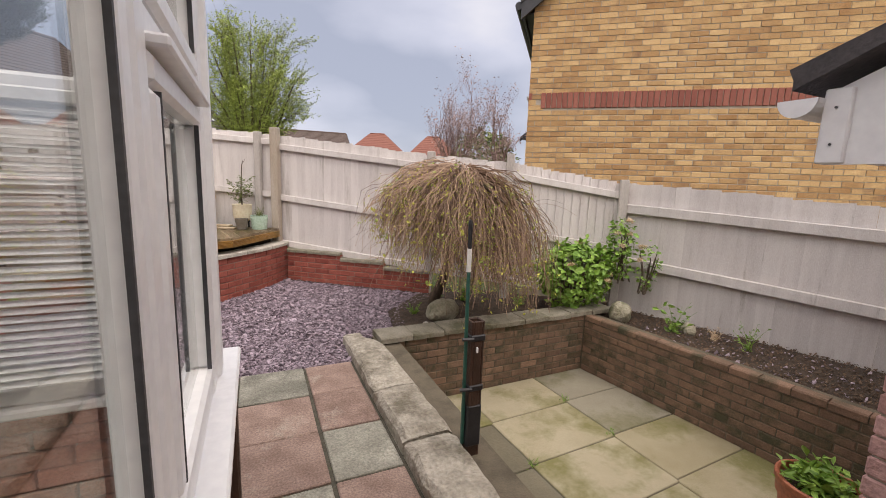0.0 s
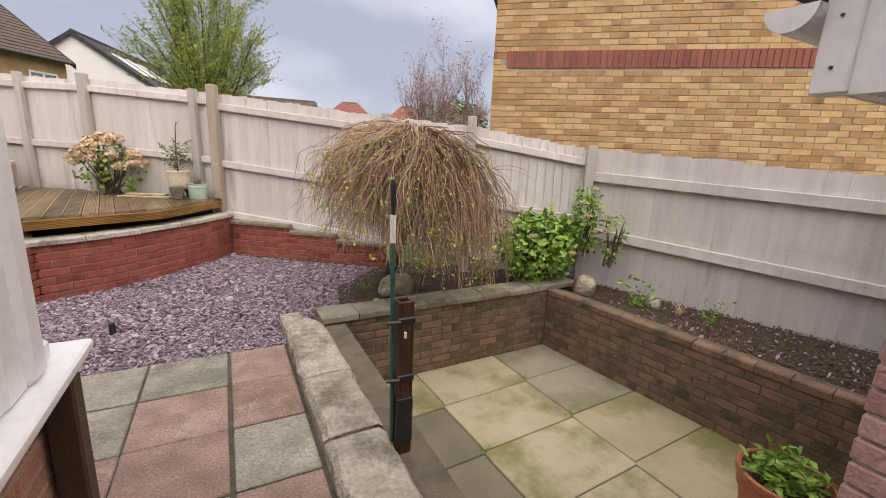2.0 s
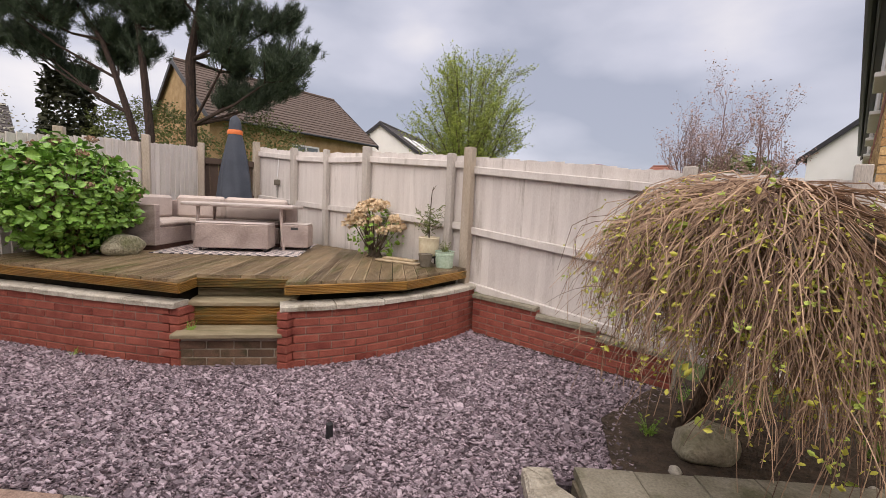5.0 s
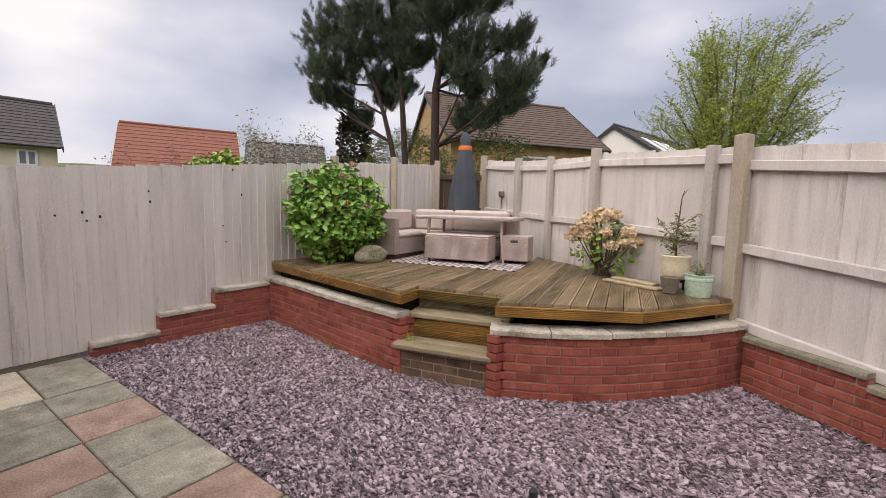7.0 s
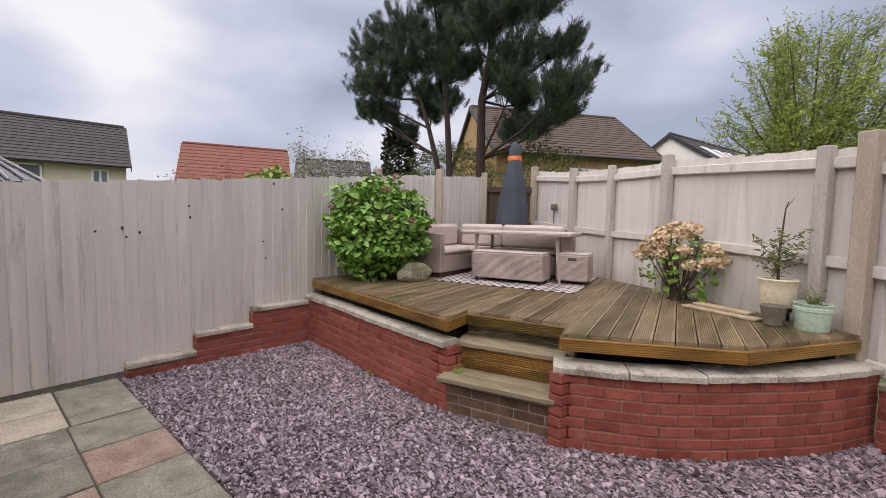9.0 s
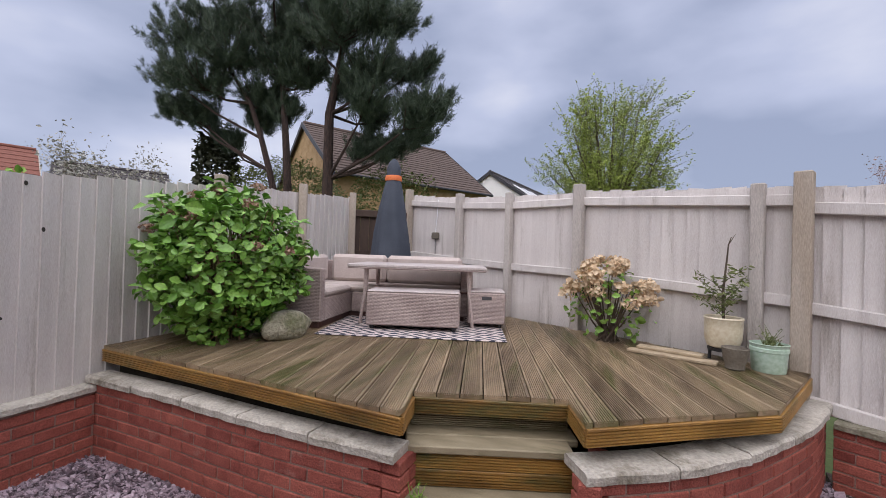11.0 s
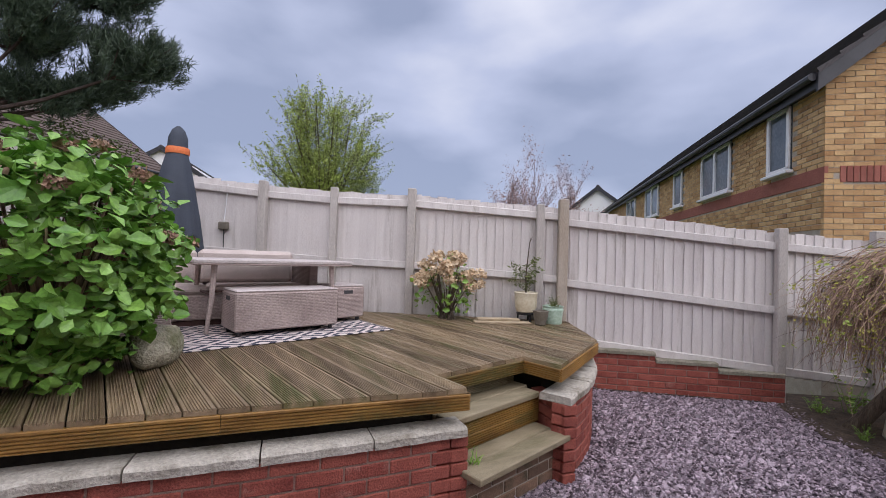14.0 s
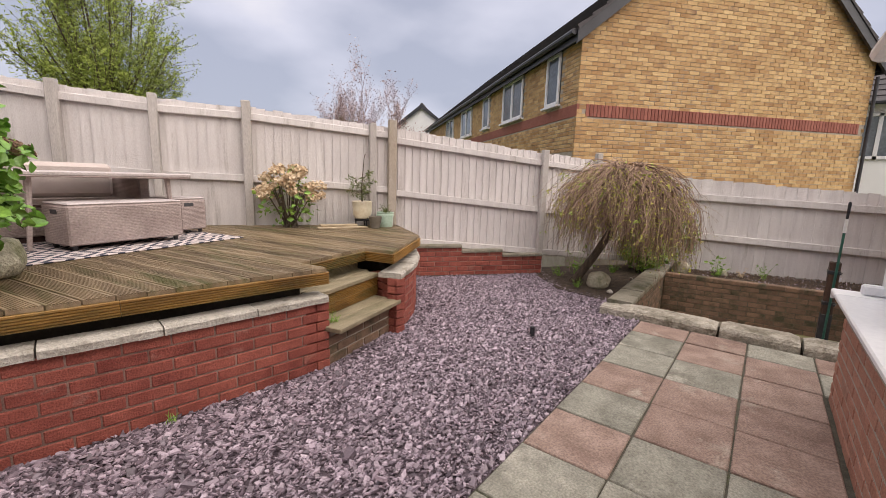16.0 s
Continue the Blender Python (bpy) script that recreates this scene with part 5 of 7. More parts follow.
for ya, yb, spans in ((-1.88, -0.96, ((0.10, 2.09),)), (-0.88, 0.06, ((0.10, 2.09),)), (0.14, 0.79, ((0.10, 2.09),)), (0.94, 1.62, ((0.82, 1.705), (1.775, 2.09)))):
    for za, zb in spans:
        bar("pane", FX, (ya + yb) / 2, (za + zb) / 2, 0.012, yb - ya, zb - za, 0.0, M_GLASS).visible_shadow = False
for xa, xb in ((-0.94, -0.17), (-1.76, -1.02), (-2.58, -1.84), (-3.36, -2.66)):
    for za, zb in ((0.82, 1.705), (1.775, 2.09)):
        bar("pane", (xa + xb) / 2, FY, (za + zb) / 2, xb - xa, 0.012, zb - za, 0.0, M_GLASS).visible_shadow = False
# eaves, gutter and roof
bar("eaves_beam", FX, (NY + SY) / 2, TOP + 0.05, 0.12, NY - SY, 0.10, 0.015)
bar("eaves_beam", (EX + WX) / 2, FY, TOP + 0.05, EX - WX, 0.12, 0.10, 0.015)
part("gutter", Shape().tube([(EX + 0.06, SY, TOP + 0.09), (EX + 0.06, NY + 0.06, TOP + 0.09)], 0.055, 10), M_UPVC, cons, "white gutter")
part("gutter", Shape().tube([(EX + 0.06, NY + 0.06, TOP + 0.09), (WX, NY + 0.06, TOP + 0.09)], 0.055, 10), M_UPVC, cons, "white gutter")
part("roof_panel", Shape().add([(EX, SY, TOP + 0.1), (EX, NY, TOP + 0.1), (WX, NY, TOP + 0.1), (WX, SY, TOP + 0.1), (-1.75, SY, 2.95), (-1.75, 0.6, 2.95)], [(0, 1, 5, 4), (1, 2, 5), (2, 3, 4, 5)]), M_MILKY, cons, "milky roof panels").visible_shadow = False
part("room_floor", Shape().box((EX - WX - 0.3, NY - SY - 0.3, 0.03), pose((EX + WX) / 2, (NY + SY) / 2, 0.02)), M_ROOMFLOOR, cons)
part("west_wall", Shape().box((0.1, NY - SY - 0.2, TOP), pose(WX + 0.05, (NY + SY) / 2 - 0.1, TOP / 2)), M_HOUSEIN, cons)
bl = thing("window_blind", (-0.62, 1.68, 0.8), "lowered white slatted blind inside the window", "blind")
for i in range(33):
    part("slat", Shape().box((0.74, 0.024, 0.0025), pose(-0.58, 1.68, 0.86 + i * 0.025, 30, 0, 0)), M_BLIND, bl)
part("headrail", Shape().box((0.76, 0.04, 0.04), pose(-0.58, 1.68, 1.70), 0.005), M_BLIND, bl)
ac = thing("armchair", (-0.85, 0.75, 0.035), "pale teal armchair inside the conservatory", "armchair")
part("seat", Shape().box((0.7, 0.7, 0.22), pose(-0.85, 0.75, 0.34), 0.06), M_TEAL, ac)
part("base", Shape().box((0.66, 0.66, 0.2), pose(-0.85, 0.75, 0.135), 0.02), M_TEAL, ac)
part("backrest", Shape().box((0.2, 0.72, 0.6), pose(-1.18, 0.75, 0.62, 0, -10, 0), 0.07), M_TEAL, ac)
for y in (0.34, 1.16):
    part("armrest", Shape().box((0.72, 0.16, 0.3), pose(-0.85, y, 0.5), 0.06), M_TEAL, ac)
part("cushion", Shape().box((0.14, 0.42, 0.40), pose(-1.0, 0.75, 0.66, 0, -20, 0), 0.06), M_FABRIC, ac, "cream cushion")

gp = solid("gate_post", Shape().box((0.085, 0.085, 0.72), pose(-0.058, 1.92, 0.33), 0.008), M_DARKWOOD, "dark-stained wooden gate post beside the conservatory", "post")

# main house behind the walk
hb = Shape().box((11.0, 0.3, 5.2), pose(-2.0, -2.35, 1.8))
solid("wall_house", hb, M_FARRED, "red brick back wall of the house", "wall", "structure")

# ---- outhouse with white soffit ----
oh = thing("outhouse", (3.6, -0.8, FLOOR), "low purple-red brick outhouse with white soffit and dark roof tiles", "outbuilding", kind="structure")
OX, OY = 1.90, 0.68
ow = part("wall", Shape().prism([(OX + 0.008, OY - 0.008), (5.0, OY - 0.008), (5.0, -2.2), (OX + 0.008, -2.2)], FLOOR, 1.63), M_MORTAR, oh)
lay_bricks(ow, [(OX, OY), (OX, -1.1)], FLOOR, 1.60, M_PURPLE, seed=51, limit=300, near=lambda s, l, z: s)
lay_bricks(ow, [(5.0, OY), (OX, OY)], FLOOR, 1.60, M_PURPLE, seed=52, limit=60, near=lambda s, l, z: -s)
part("soffit", Shape().prism([(1.675, 0.84), (5.1, 0.84), (5.1, OY), (OX, OY), (OX, -2.2), (1.675, -2.2)], 1.615, 1.63), M_UPVC, oh, "white soffit board")
for i in range(5):
    part("soffit_rib", Shape().box((0.006, 2.9, 0.006), pose(1.70 + i * 0.04, -0.66, 1.612)), M_UPVC, oh)
vs = [(1.66, 0.85, 1.60), (1.66, -2.2, 1.60), (1.66, -2.2, 3.2), (1.66, 0.85, 1.82)]
part("bargeboard", Shape().add(vs + [(x + 0.018, y, z) for x, y, z in vs], [(0, 1, 2, 3), (4, 7, 6, 5), (0, 3, 7, 4), (0, 4, 5, 1), (3, 2, 6, 7), (1, 5, 6, 2)]), M_UPVC, oh, "white bargeboard")
part("box_end", Shape().box((0.026, 0.07, 0.225), pose(1.655, 0.825, 1.715), 0.004), M_UPVC, oh)
part("fascia", Shape().box((3.4, 0.018, 0.20), pose(3.38, 0.842, 1.715), 0.003), M_UPVC, oh)
for z in (1.66, 1.77):
    part("screw", Shape().lathe([(0.004, 0), (0.004, 0.003)], 8, (0, 0, 0)).data("screw", M_SEAL), M_SEAL, oh).matrix_basis = pose(1.641, 0.825, z, 0, -90, 0)
prof = [(0.056 * math.cos(q), 0.056 * math.sin(q)) for q in np.linspace(math.pi, 2 * math.pi, 13)]
inner = [(x * 0.90, z * 0.90) for x, z in prof[::-1]]
ring = prof + inner
gut = Shape()
vs = [(x0, 0.91 + x, 1.80 + z) for x0 in (1.60, 5.1) for x, z in ring]
kk = len(ring)
gut.add(vs, [(i, (i + 1) % kk, kk + (i + 1) % kk, kk + i) for i in range(kk)])
part("gutter", gut, M_UPVC, oh, "white half-round gutter")
part("stop_end", Shape().add([(1.598, 0.91 + x, 1.80 + z) for x, z in prof] + [(1.606, 0.91 + x, 1.80 + z) for x, z in prof], [tuple(range(13)), tuple(range(13, 26))] + [(i, i + 1, 14 + i, 13 + i) for i in range(12)] + [(0, 13, 25, 12)]), M_UPVC, oh, "weathered gutter end cap")
roof_slope(oh, (1.60, 0.93, 1.86), (5.2, 0.93, 1.86), (5.2, -2.2, 3.27), (1.60, -2.2, 3.27), 10, M_ROOFGR, "dark roof tiles", 0.04)
oh.location.x += 0.055


# ---- plants ----
def leaf_mesh(pts, size, rg, aspect=0.55, up=None, spread=1.0, fold=0.15, droop=0.0):
    """Many small folded leaves, one at each point; up: the way they face, as rows."""
    n = len(pts)
    s = size * rg.lognormal(0, 0.25, (n, 1))
    d = rg.normal(0, 1, (n, 3))
    d[:, 2] = d[:, 2] * 0.6 - droop
    d /= np.linalg.norm(d, axis=1, keepdims=True)
    nm = rg.normal(0, 1, (n, 3)) * spread
    if up is not None:
        nm = nm * 0.5 + up
    nm -= d * (nm * d).sum(1, keepdims=True)
    nm /= np.linalg.norm(nm, axis=1, keepdims=True) + 1e-9
    w = np.cross(d, nm)
    V = np.zeros((n, 6, 3))
    V[:, 0] = pts
    V[:, 1] = pts + d * s * 0.45 + w * s * aspect * 0.5 + nm * s * fold
    V[:, 2] = pts + d * s * 0.85 + w * s * aspect * 0.28 + nm * s * fold * 0.3
    V[:, 3] = pts + d * s
    V[:, 4] = pts + d * s * 0.85 - w * s * aspect * 0.28 + nm * s * fold * 0.3
    V[:, 5] = pts + d * s * 0.45 - w * s * aspect * 0.5 + nm * s * fold
    F = np.array([(0, 1, 2, 3), (0, 3, 4, 5)])
    faces = (F[None] + (np.arange(n) * 6)[:, None, None]).reshape(-1, 4)
    return V.reshape(-1, 3), faces


def mesh_np(name, V, F, material, parent, label="", smooth=False):
    me = bpy.data.meshes.new(name)
    me.from_pydata(V.tolist(), [], F.tolist())
    me.materials.append(material)
    ob = place(new(name, me), parent, True)
    if label:
        ob["label"] = label
    return ob


def strands(paths, r0, r1):
    """Thin three-sided twigs along arrays of points (n, k, 3)."""
    n, k, _ = paths.shape
    d = np.gradient(paths, axis=1)
    d /= np.linalg.norm(d, axis=2, keepdims=True) + 1e-9
    a = np.cross(d, np.array([0.3, 0.5, 0.81]))
    a /= np.linalg.norm(a, axis=2, keepdims=True) + 1e-9
    b = np.cross(d, a)
    rad = np.linspace(r0, r1, k)[None, :, None]
    rings = [paths + rad * (math.cos(q) * a + math.sin(q) * b) for q in (0, 2.094, 4.189)]
    V = np.stack(rings, 2).reshape(-1, 3)
    F = []
    for i in range(k - 1):
        for j in range(3):
            F.append((3 * i + j, 3 * i + (j + 1) % 3, 3 * i + 3 + (j + 1) % 3, 3 * i + 3 + j))
    F = (np.array(F)[None] + (np.arange(n) * 3 * k)[:, None, None]).reshape(-1, 4)
    return V, F


def grow(rg, base, direction, length, radius, depth, shape, tips, kids=3, angle=0.6, lift=0.1, shrink=0.68, bend=0.12, sides=6):
    """A branch with its side branches; the ends are gathered in tips."""
    p, d = Vector(base), Vector(direction).normalized()
    pts, rad = [p.copy()], [radius]
    steps_ = 5
    for i in range(steps_):
        d = (d + Vector((rg.normal(0, bend), rg.normal(0, bend), rg.normal(0, bend) + lift * 0.3))).normalized()
        p = p + d * (length / steps_)
        pts.append(p.copy())
        rad.append(radius * (1 - 0.62 * (i + 1) / steps_))
    shape.tube(pts, rad, sides, cap=False)
    if depth == 0:
        tips += [tuple(q) for q in pts[1:]]
        return
    for i in range(kids):
        t = 0.35 + 0.65 * (i + rg.uniform(0.2, 0.9)) / kids
        q = pts[min(steps_, max(1, int(t * steps_)))]
        az_ = rg.uniform(0, 6.283)
        side = d.cross(Vector((math.cos(az_), math.sin(az_), 0.3))).normalized()
        nd = (d * math.cos(angle) + side * math.sin(angle) + Vector((0, 0, lift))).normalized()
        grow(rg, q, nd, length * shrink * rg.uniform(0.8, 1.2), rad[min(steps_, max(1, int(t * steps_)))] * 0.7, depth - 1, shape, tips, kids, angle, lift, shrink, bend, max(3, sides - 1))


def broad_tree(name, base, height, lean, radius, trunks, label, leaf_mat, leaf_size, leaf_n, twig_mat=None, seed=1, depth=3, angle=0.5, lift=0.25, kids=3, jitter=0.12, group="", cat="tree", first=0.4, spread=0.5, shrink=0.68):
    rg = np.random.default_rng(seed)
    t = thing(name, base, label, cat, group)
    wood, tips = Shape(), []
    for i in range(trunks):
        q = 6.283 * i / max(1, trunks) + rg.uniform(0, 0.8)
        off = Vector((math.cos(q), math.sin(q), 0)) * (0.12 if trunks > 1 else 0)
        d = Vector((math.cos(q) * spread * (trunks > 1), math.sin(q) * spread * (trunks > 1), 1.0)) + Vector(lean)
        grow(rg, Vector(base) + off, d, height * first, radius, depth, wood, tips, kids, angle, lift, shrink)
    part("trunk", wood, twig_mat or M_BARK, t)
    if leaf_n:
        P = np.array(tips)
        ix = rg.integers(0, len(P), leaf_n)
        pts = P[ix] + rg.normal(0, jitter, (leaf_n, 3))
        V, F = leaf_mesh(pts, leaf_size, rg)
        mesh_np("crown", V, F, leaf_mat, t)["kind"] = "stuff"
    return t


# pine with several leaning stems
PINE = thing("pine_tree", (-7.2, 12.6, -0.75), "tall dark pine with open limbs and dense needle clumps", "tree")
rg = np.random.default_rng(77)
LOBES = [(-13.3, 6.05, 0.6), (-12.3, 5.65, 0.7), (-11.6, 4.95, 0.45), (-12.5, 6.6, 0.8), (-11.3, 6.3, 1.0), (-11.9, 7.7, 1.1), (-10.3, 7.0, 1.15), (-10.8, 8.2, 1.1), (-9.4, 7.7, 1.2), (-8.8, 6.6, 0.95),
         (-7.8, 7.5, 1.15), (-8.1, 6.35, 0.75), (-6.4, 6.8, 1.0), (-5.5, 7.1, 0.7), (-5.75, 6.0, 0.75), (-4.85, 5.5, 0.6), (-4.4, 4.85, 0.5), (-5.2, 4.8, 0.5), (-6.2, 5.15, 0.45), (-5.55, 4.25, 0.4),
         (-9.7, 5.9, 0.65), (-7.1, 8.3, 0.95), (-5.8, 7.9, 0.7), (-9.0, 8.9, 1.1), (-7.6, 9.2, 1.0), (-10.3, 5.5, 0.45), (-6.3, 4.3, 0.4), (-6.7, 5.9, 0.6), (-5.2, 6.4, 0.6), (-8.3, 8.3, 1.0), (-9.0, 5.5, 0.4), (-5.9, 5.2, 0.5)]
stems = [[(-7.2, 12.6, -0.75), (-7.22, 12.6, 3.3), (-7.23, 12.6, 5.0), (-7.0, 12.6, 6.1), (-6.8, 12.6, 7.4), (-7.1, 12.6, 9.0)],
         [(-8.5, 12.9, -0.75), (-8.65, 12.9, 3.2), (-8.75, 12.9, 4.4), (-8.9, 12.9, 5.9), (-9.1, 12.9, 7.2), (-9.0, 12.9, 8.7)],
         [(-8.6, 12.7, 1.8), (-9.1, 12.7, 3.6), (-9.4, 12.7, 4.5), (-9.8, 12.7, 5.5), (-10.6, 12.7, 6.6), (-10.9, 12.7, 8.0)]]
stems = [[Vector(p) for p in st_] for st_ in stems]
wood = Shape()
for st_, r0 in zip(stems, (0.17, 0.14, 0.11)):
    wood.tube(st_, [r0, r0 * 0.78, r0 * 0.68, r0 * 0.52, r0 * 0.36, 0.03], 9)
cl, ax = [], []
for x, z, r_ in LOBES:
    y = 12.7 + rg.uniform(-1.2, 1.2)
    src = min(stems, key=lambda q: min(abs(v.x - x) + 0.3 * abs(v.z - z) for v in q[1:]))
    start = min(src[1:], key=lambda v: abs(v.z - (z - 0.6 - 0.35 * abs(x - v.x))))
    c = Vector((x, y, z - r_ * 0.3))
    mid = start.lerp(c, 0.5) + Vector((rg.uniform(-0.1, 0.1), 0, -0.15))
    wood.tube([start, mid, c], [0.045, 0.032, 0.015], 6)
    for i in range(int(9 + 17 * r_)):
        # a twig out of the limb, with tufts along its outer part
        d_ = Vector((rg.normal(0, 1), rg.normal(0, 0.9), rg.normal(0.25, 0.45))).normalized()
        root_ = mid.lerp(c, rg.uniform(0.5, 1.0))
        tip = Vector((x, y, z)) + Vector((d_.x * r_ * 1.15, d_.y * r_, d_.z * r_ * 0.75)) * rg.uniform(0.65, 1.1)
        bow = root_.lerp(tip, 0.55) + Vector((0, 0, -0.08))
        wood.tube([root_, bow, tip], [0.016, 0.011, 0.005], 4, cap=False)
        for k in range(9):
            t = rg.uniform(0.25, 1.0)
            q_ = root_.lerp(bow, min(1, t * 2)) if t < 0.5 else bow.lerp(tip, t * 2 - 1)
            cl.append(np.array(q_) + rg.normal(0, 0.11, 3))
            ax.append(np.array((tip - root_).normalized()) * 0.7 + [0, 0, 0.55])
part("trunk", wood, M_PINEBARK, PINE)
cl, ax = np.array(cl), np.array(ax)
K = 56
n_ = len(cl) * K
pts = np.repeat(cl, K, 0) + rg.normal(0, 0.035, (n_, 3)) + np.repeat(ax, K, 0) * rg.uniform(-0.12, 0.12, (n_, 1))
d = rg.normal(0, 0.62, (n_, 3)) + np.repeat(ax, K, 0)
d /= np.linalg.norm(d, axis=1, keepdims=True)
w = np.cross(d, rg.normal(0, 1, (n_, 3)))
w /= np.linalg.norm(w, axis=1, keepdims=True)
ln = rg.uniform(0.10, 0.18, (n_, 1))
V = np.stack([pts - w * 0.008, pts + w * 0.008, pts + d * ln], 1).reshape(-1, 3)
mesh_np("needles", V, np.arange(n_ * 3).reshape(-1, 3), M_NEEDLE, PINE, "dark blue-green needle clumps")["kind"] = "stuff"

# bushy tree with a round crown of upright shoots
WIL = thing("green_tree", (0.1, 18.2, -0.75), "bushy tree of upright shoots in fresh yellow-green leaf", "tree")
rg = np.random.default_rng(5)
wood = Shape()
c_ = np.array([0.02, 18.2, 4.8])
rad_ = np.array([2.35, 1.9, 2.95])
boughs = []
for i in range(26):
    q = 6.283 * i / 26 + rg.uniform(-0.2, 0.2)
    up_ = rg.uniform(-0.25, 0.95)
    e_ = c_ + rad_ * np.array([math.cos(q) * math.cos(up_ * 1.3), math.sin(q) * math.cos(up_ * 1.3), math.sin(up_ * 1.3)]) * rg.uniform(0.6, 0.85)
    b_ = np.array([0.1 + 0.2 * math.cos(q), 18.2 + 0.2 * math.sin(q), rg.uniform(1.2, 2.2)])
    m_ = b_ * 0.5 + e_ * 0.5 + np.array([0, 0, 0.25]) + rg.normal(0, 0.1, 3)
    wood.tube([b_, m_, e_], [0.055, 0.035, 0.012], 5)
    tl = np.linspace(0.25, 1, 9)[:, None]
    boughs.append((1 - tl) ** 2 * b_ + 2 * tl * (1 - tl) * m_ + tl ** 2 * e_)
wood.tube([(0.1, 18.2, -0.75), (0.12, 18.2, 0.6), (0.1, 18.2, 1.9)], [0.22, 0.19, 0.15], 8)
part("trunk", wood, M_BARK, WIL)
P = np.concatenate(boughs)
NS = 1500
ends = P[rg.integers(0, len(P), NS)] + rg.normal(0, 0.16, (NS, 3))
wand = rg.normal(0, 0.34, (NS, 3)) + [0, 0, 0.85] + (ends - c_) * [0.28, 0.28, 0.1]
wand /= np.linalg.norm(wand, axis=1, keepdims=True)
lens = rg.uniform(0.35, 1.0, (NS, 1, 1))
tt = np.linspace(0, 1, 6)[None, :, None]
paths = ends[:, None, :] + wand[:, None, :] * tt * lens + np.array([0, 0, -0.06]) * tt ** 2
# a few long wands on the outer side that lean out
lean_ = np.stack([np.array([0.3 + 0.22 * i, 18.0, 6.0 + 0.15 * (i % 4)]) + np.linspace(0, 1, 6)[:, None] * np.array([0.75, 0, 1.25 - 0.12 * i]) for i in range(8)])
paths = np.concatenate([paths, lean_, lean_ + rg.normal(0, 0.12, lean_.shape)])
V, F = strands(paths, 0.008, 0.002)
mesh_np("shoot_mass", V, F, M_BARK, WIL)["kind"] = "stuff"
flat = paths.reshape(-1, 3)
lp = np.concatenate([flat[rg.integers(0, len(flat), 34000)] + rg.normal(0, 0.035, (34000, 3)), P[rg.integers(0, len(P), 8000)] + rg.normal(0, 0.2, (8000, 3))])
V, F = leaf_mesh(lp, 0.078, rg, 0.36)
mesh_np("crown", V, F, M_WILLOW, WIL)["kind"] = "stuff"

# thin bare trees
broad_tree("bare_tree", (8.05, 17.7, -0.75), 8.6, (0, 0, 0.4), 0.085, 3, "slender leafless tree with reddish upright twigs", M_PINKBUD, 0.06, 4200, M_TWIGR, 21, 4, 0.46, 0.22, 4, 0.10, "bare trees", first=0.44, spread=0.10, shrink=0.60)
broad_tree("bare_tree", (9.45, 15.7, -0.75), 7.9, (0, 0, 0.5), 0.075, 2, "slender leafless tree with reddish upright twigs", M_PINKBUD, 0.06, 2400, M_TWIGR, 24, 4, 0.38, 0.26, 4, 0.07, "bare trees", first=0.46, spread=0.06, shrink=0.56)
broad_tree("pale_tree", (-21.7, 16.0, -0.75), 7.0, (0, 0, 0), 0.10, 1, "thin tree with pale catkins beyond the fence", M_BIRCH, 0.13, 1600, M_BARK, 31, 3, 0.5, 0.2, 4, 0.2, "pale trees", first=0.55)
broad_tree("pale_tree", (-20.5, 17.7, -0.75), 6.6, (0, 0, 0), 0.10, 1, "thin tree with pale catkins beyond the fence", M_BIRCH, 0.13, 1400, M_BARK, 32, 3, 0.5, 0.2, 4, 0.2, "pale trees", first=0.55)
broad_tree("blossom_tree", (-19.8, 10.4, -0.75), 5.6, (0, 0, 0), 0.10, 4, "leafless tree with coral-red buds beyond the fence", M_BLOSSOM, 0.085, 2600, M_TWIGR, 33, 3, 0.55, 0.15, 4, 0.16, first=0.46, spread=0.6)


def leafy_mass(name, centre, rad, n, size, material, label, cat, seed, stems=0, squash=1.0, inner=0.55, aspect=0.6):
    rg = np.random.default_rng(seed)
    t = thing(name, (centre[0], centre[1], centre[2] - rad[2]), label, cat)
    v = rg.normal(0, 1, (n, 3))
    v /= np.linalg.norm(v, axis=1, keepdims=True)
    bump_ = 1 + 0.10 * np.sin(v[:, :1] * 9 + seed) * np.cos(v[:, 1:2] * 8) + 0.07 * np.sin(v[:, 2:] * 13)
    rr = rg.uniform(inner, 1.0, (n, 1)) ** 0.6 * bump_
    pts = np.array(centre) + v * rr * np.array(rad)
    V, F = leaf_mesh(pts, size, rg, aspect, up=v * 0.9 + [0, 0, 0.7])
    mesh_np("leaves", V, F, material, t)["kind"] = "stuff"
    return t, v, rg


t_, _, _ = leafy_mass("conifer", (-12.2, 14.0, 2.6), (0.75, 0.75, 3.05), 5200, 0.16, M_CONIFER, "dark brown-green conifer behind the fence", "tree", 3)
part("trunk", Shape().tube([(-12.2, 14.0, -0.75), (-12.18, 14.0, 1.5), (-12.2, 14.01, 4.8)], [0.12, 0.09, 0.02], 8), M_BARK, t_)
leafy_mass("garden_shrub", (-9.8, 14.2, 3.0), (2.1, 0.9, 1.35), 9000, 0.075, M_HEDGE, "olive-green shrubs beyond the fence", "shrub", 4)
leafy_mass("garden_shrub", (-6.0, 14.0, 2.7), (1.4, 0.8, 1.3), 5000, 0.07, M_HEDGE, "olive-green shrubs beyond the fence", "shrub", 6)
leafy_mass("hedge", (-17.4, 11.5, 2.1), (1.0, 1.6, 1.4), 3000, 0.2, M_LEAF, "dark green hedge below the far houses", "hedge", 7)
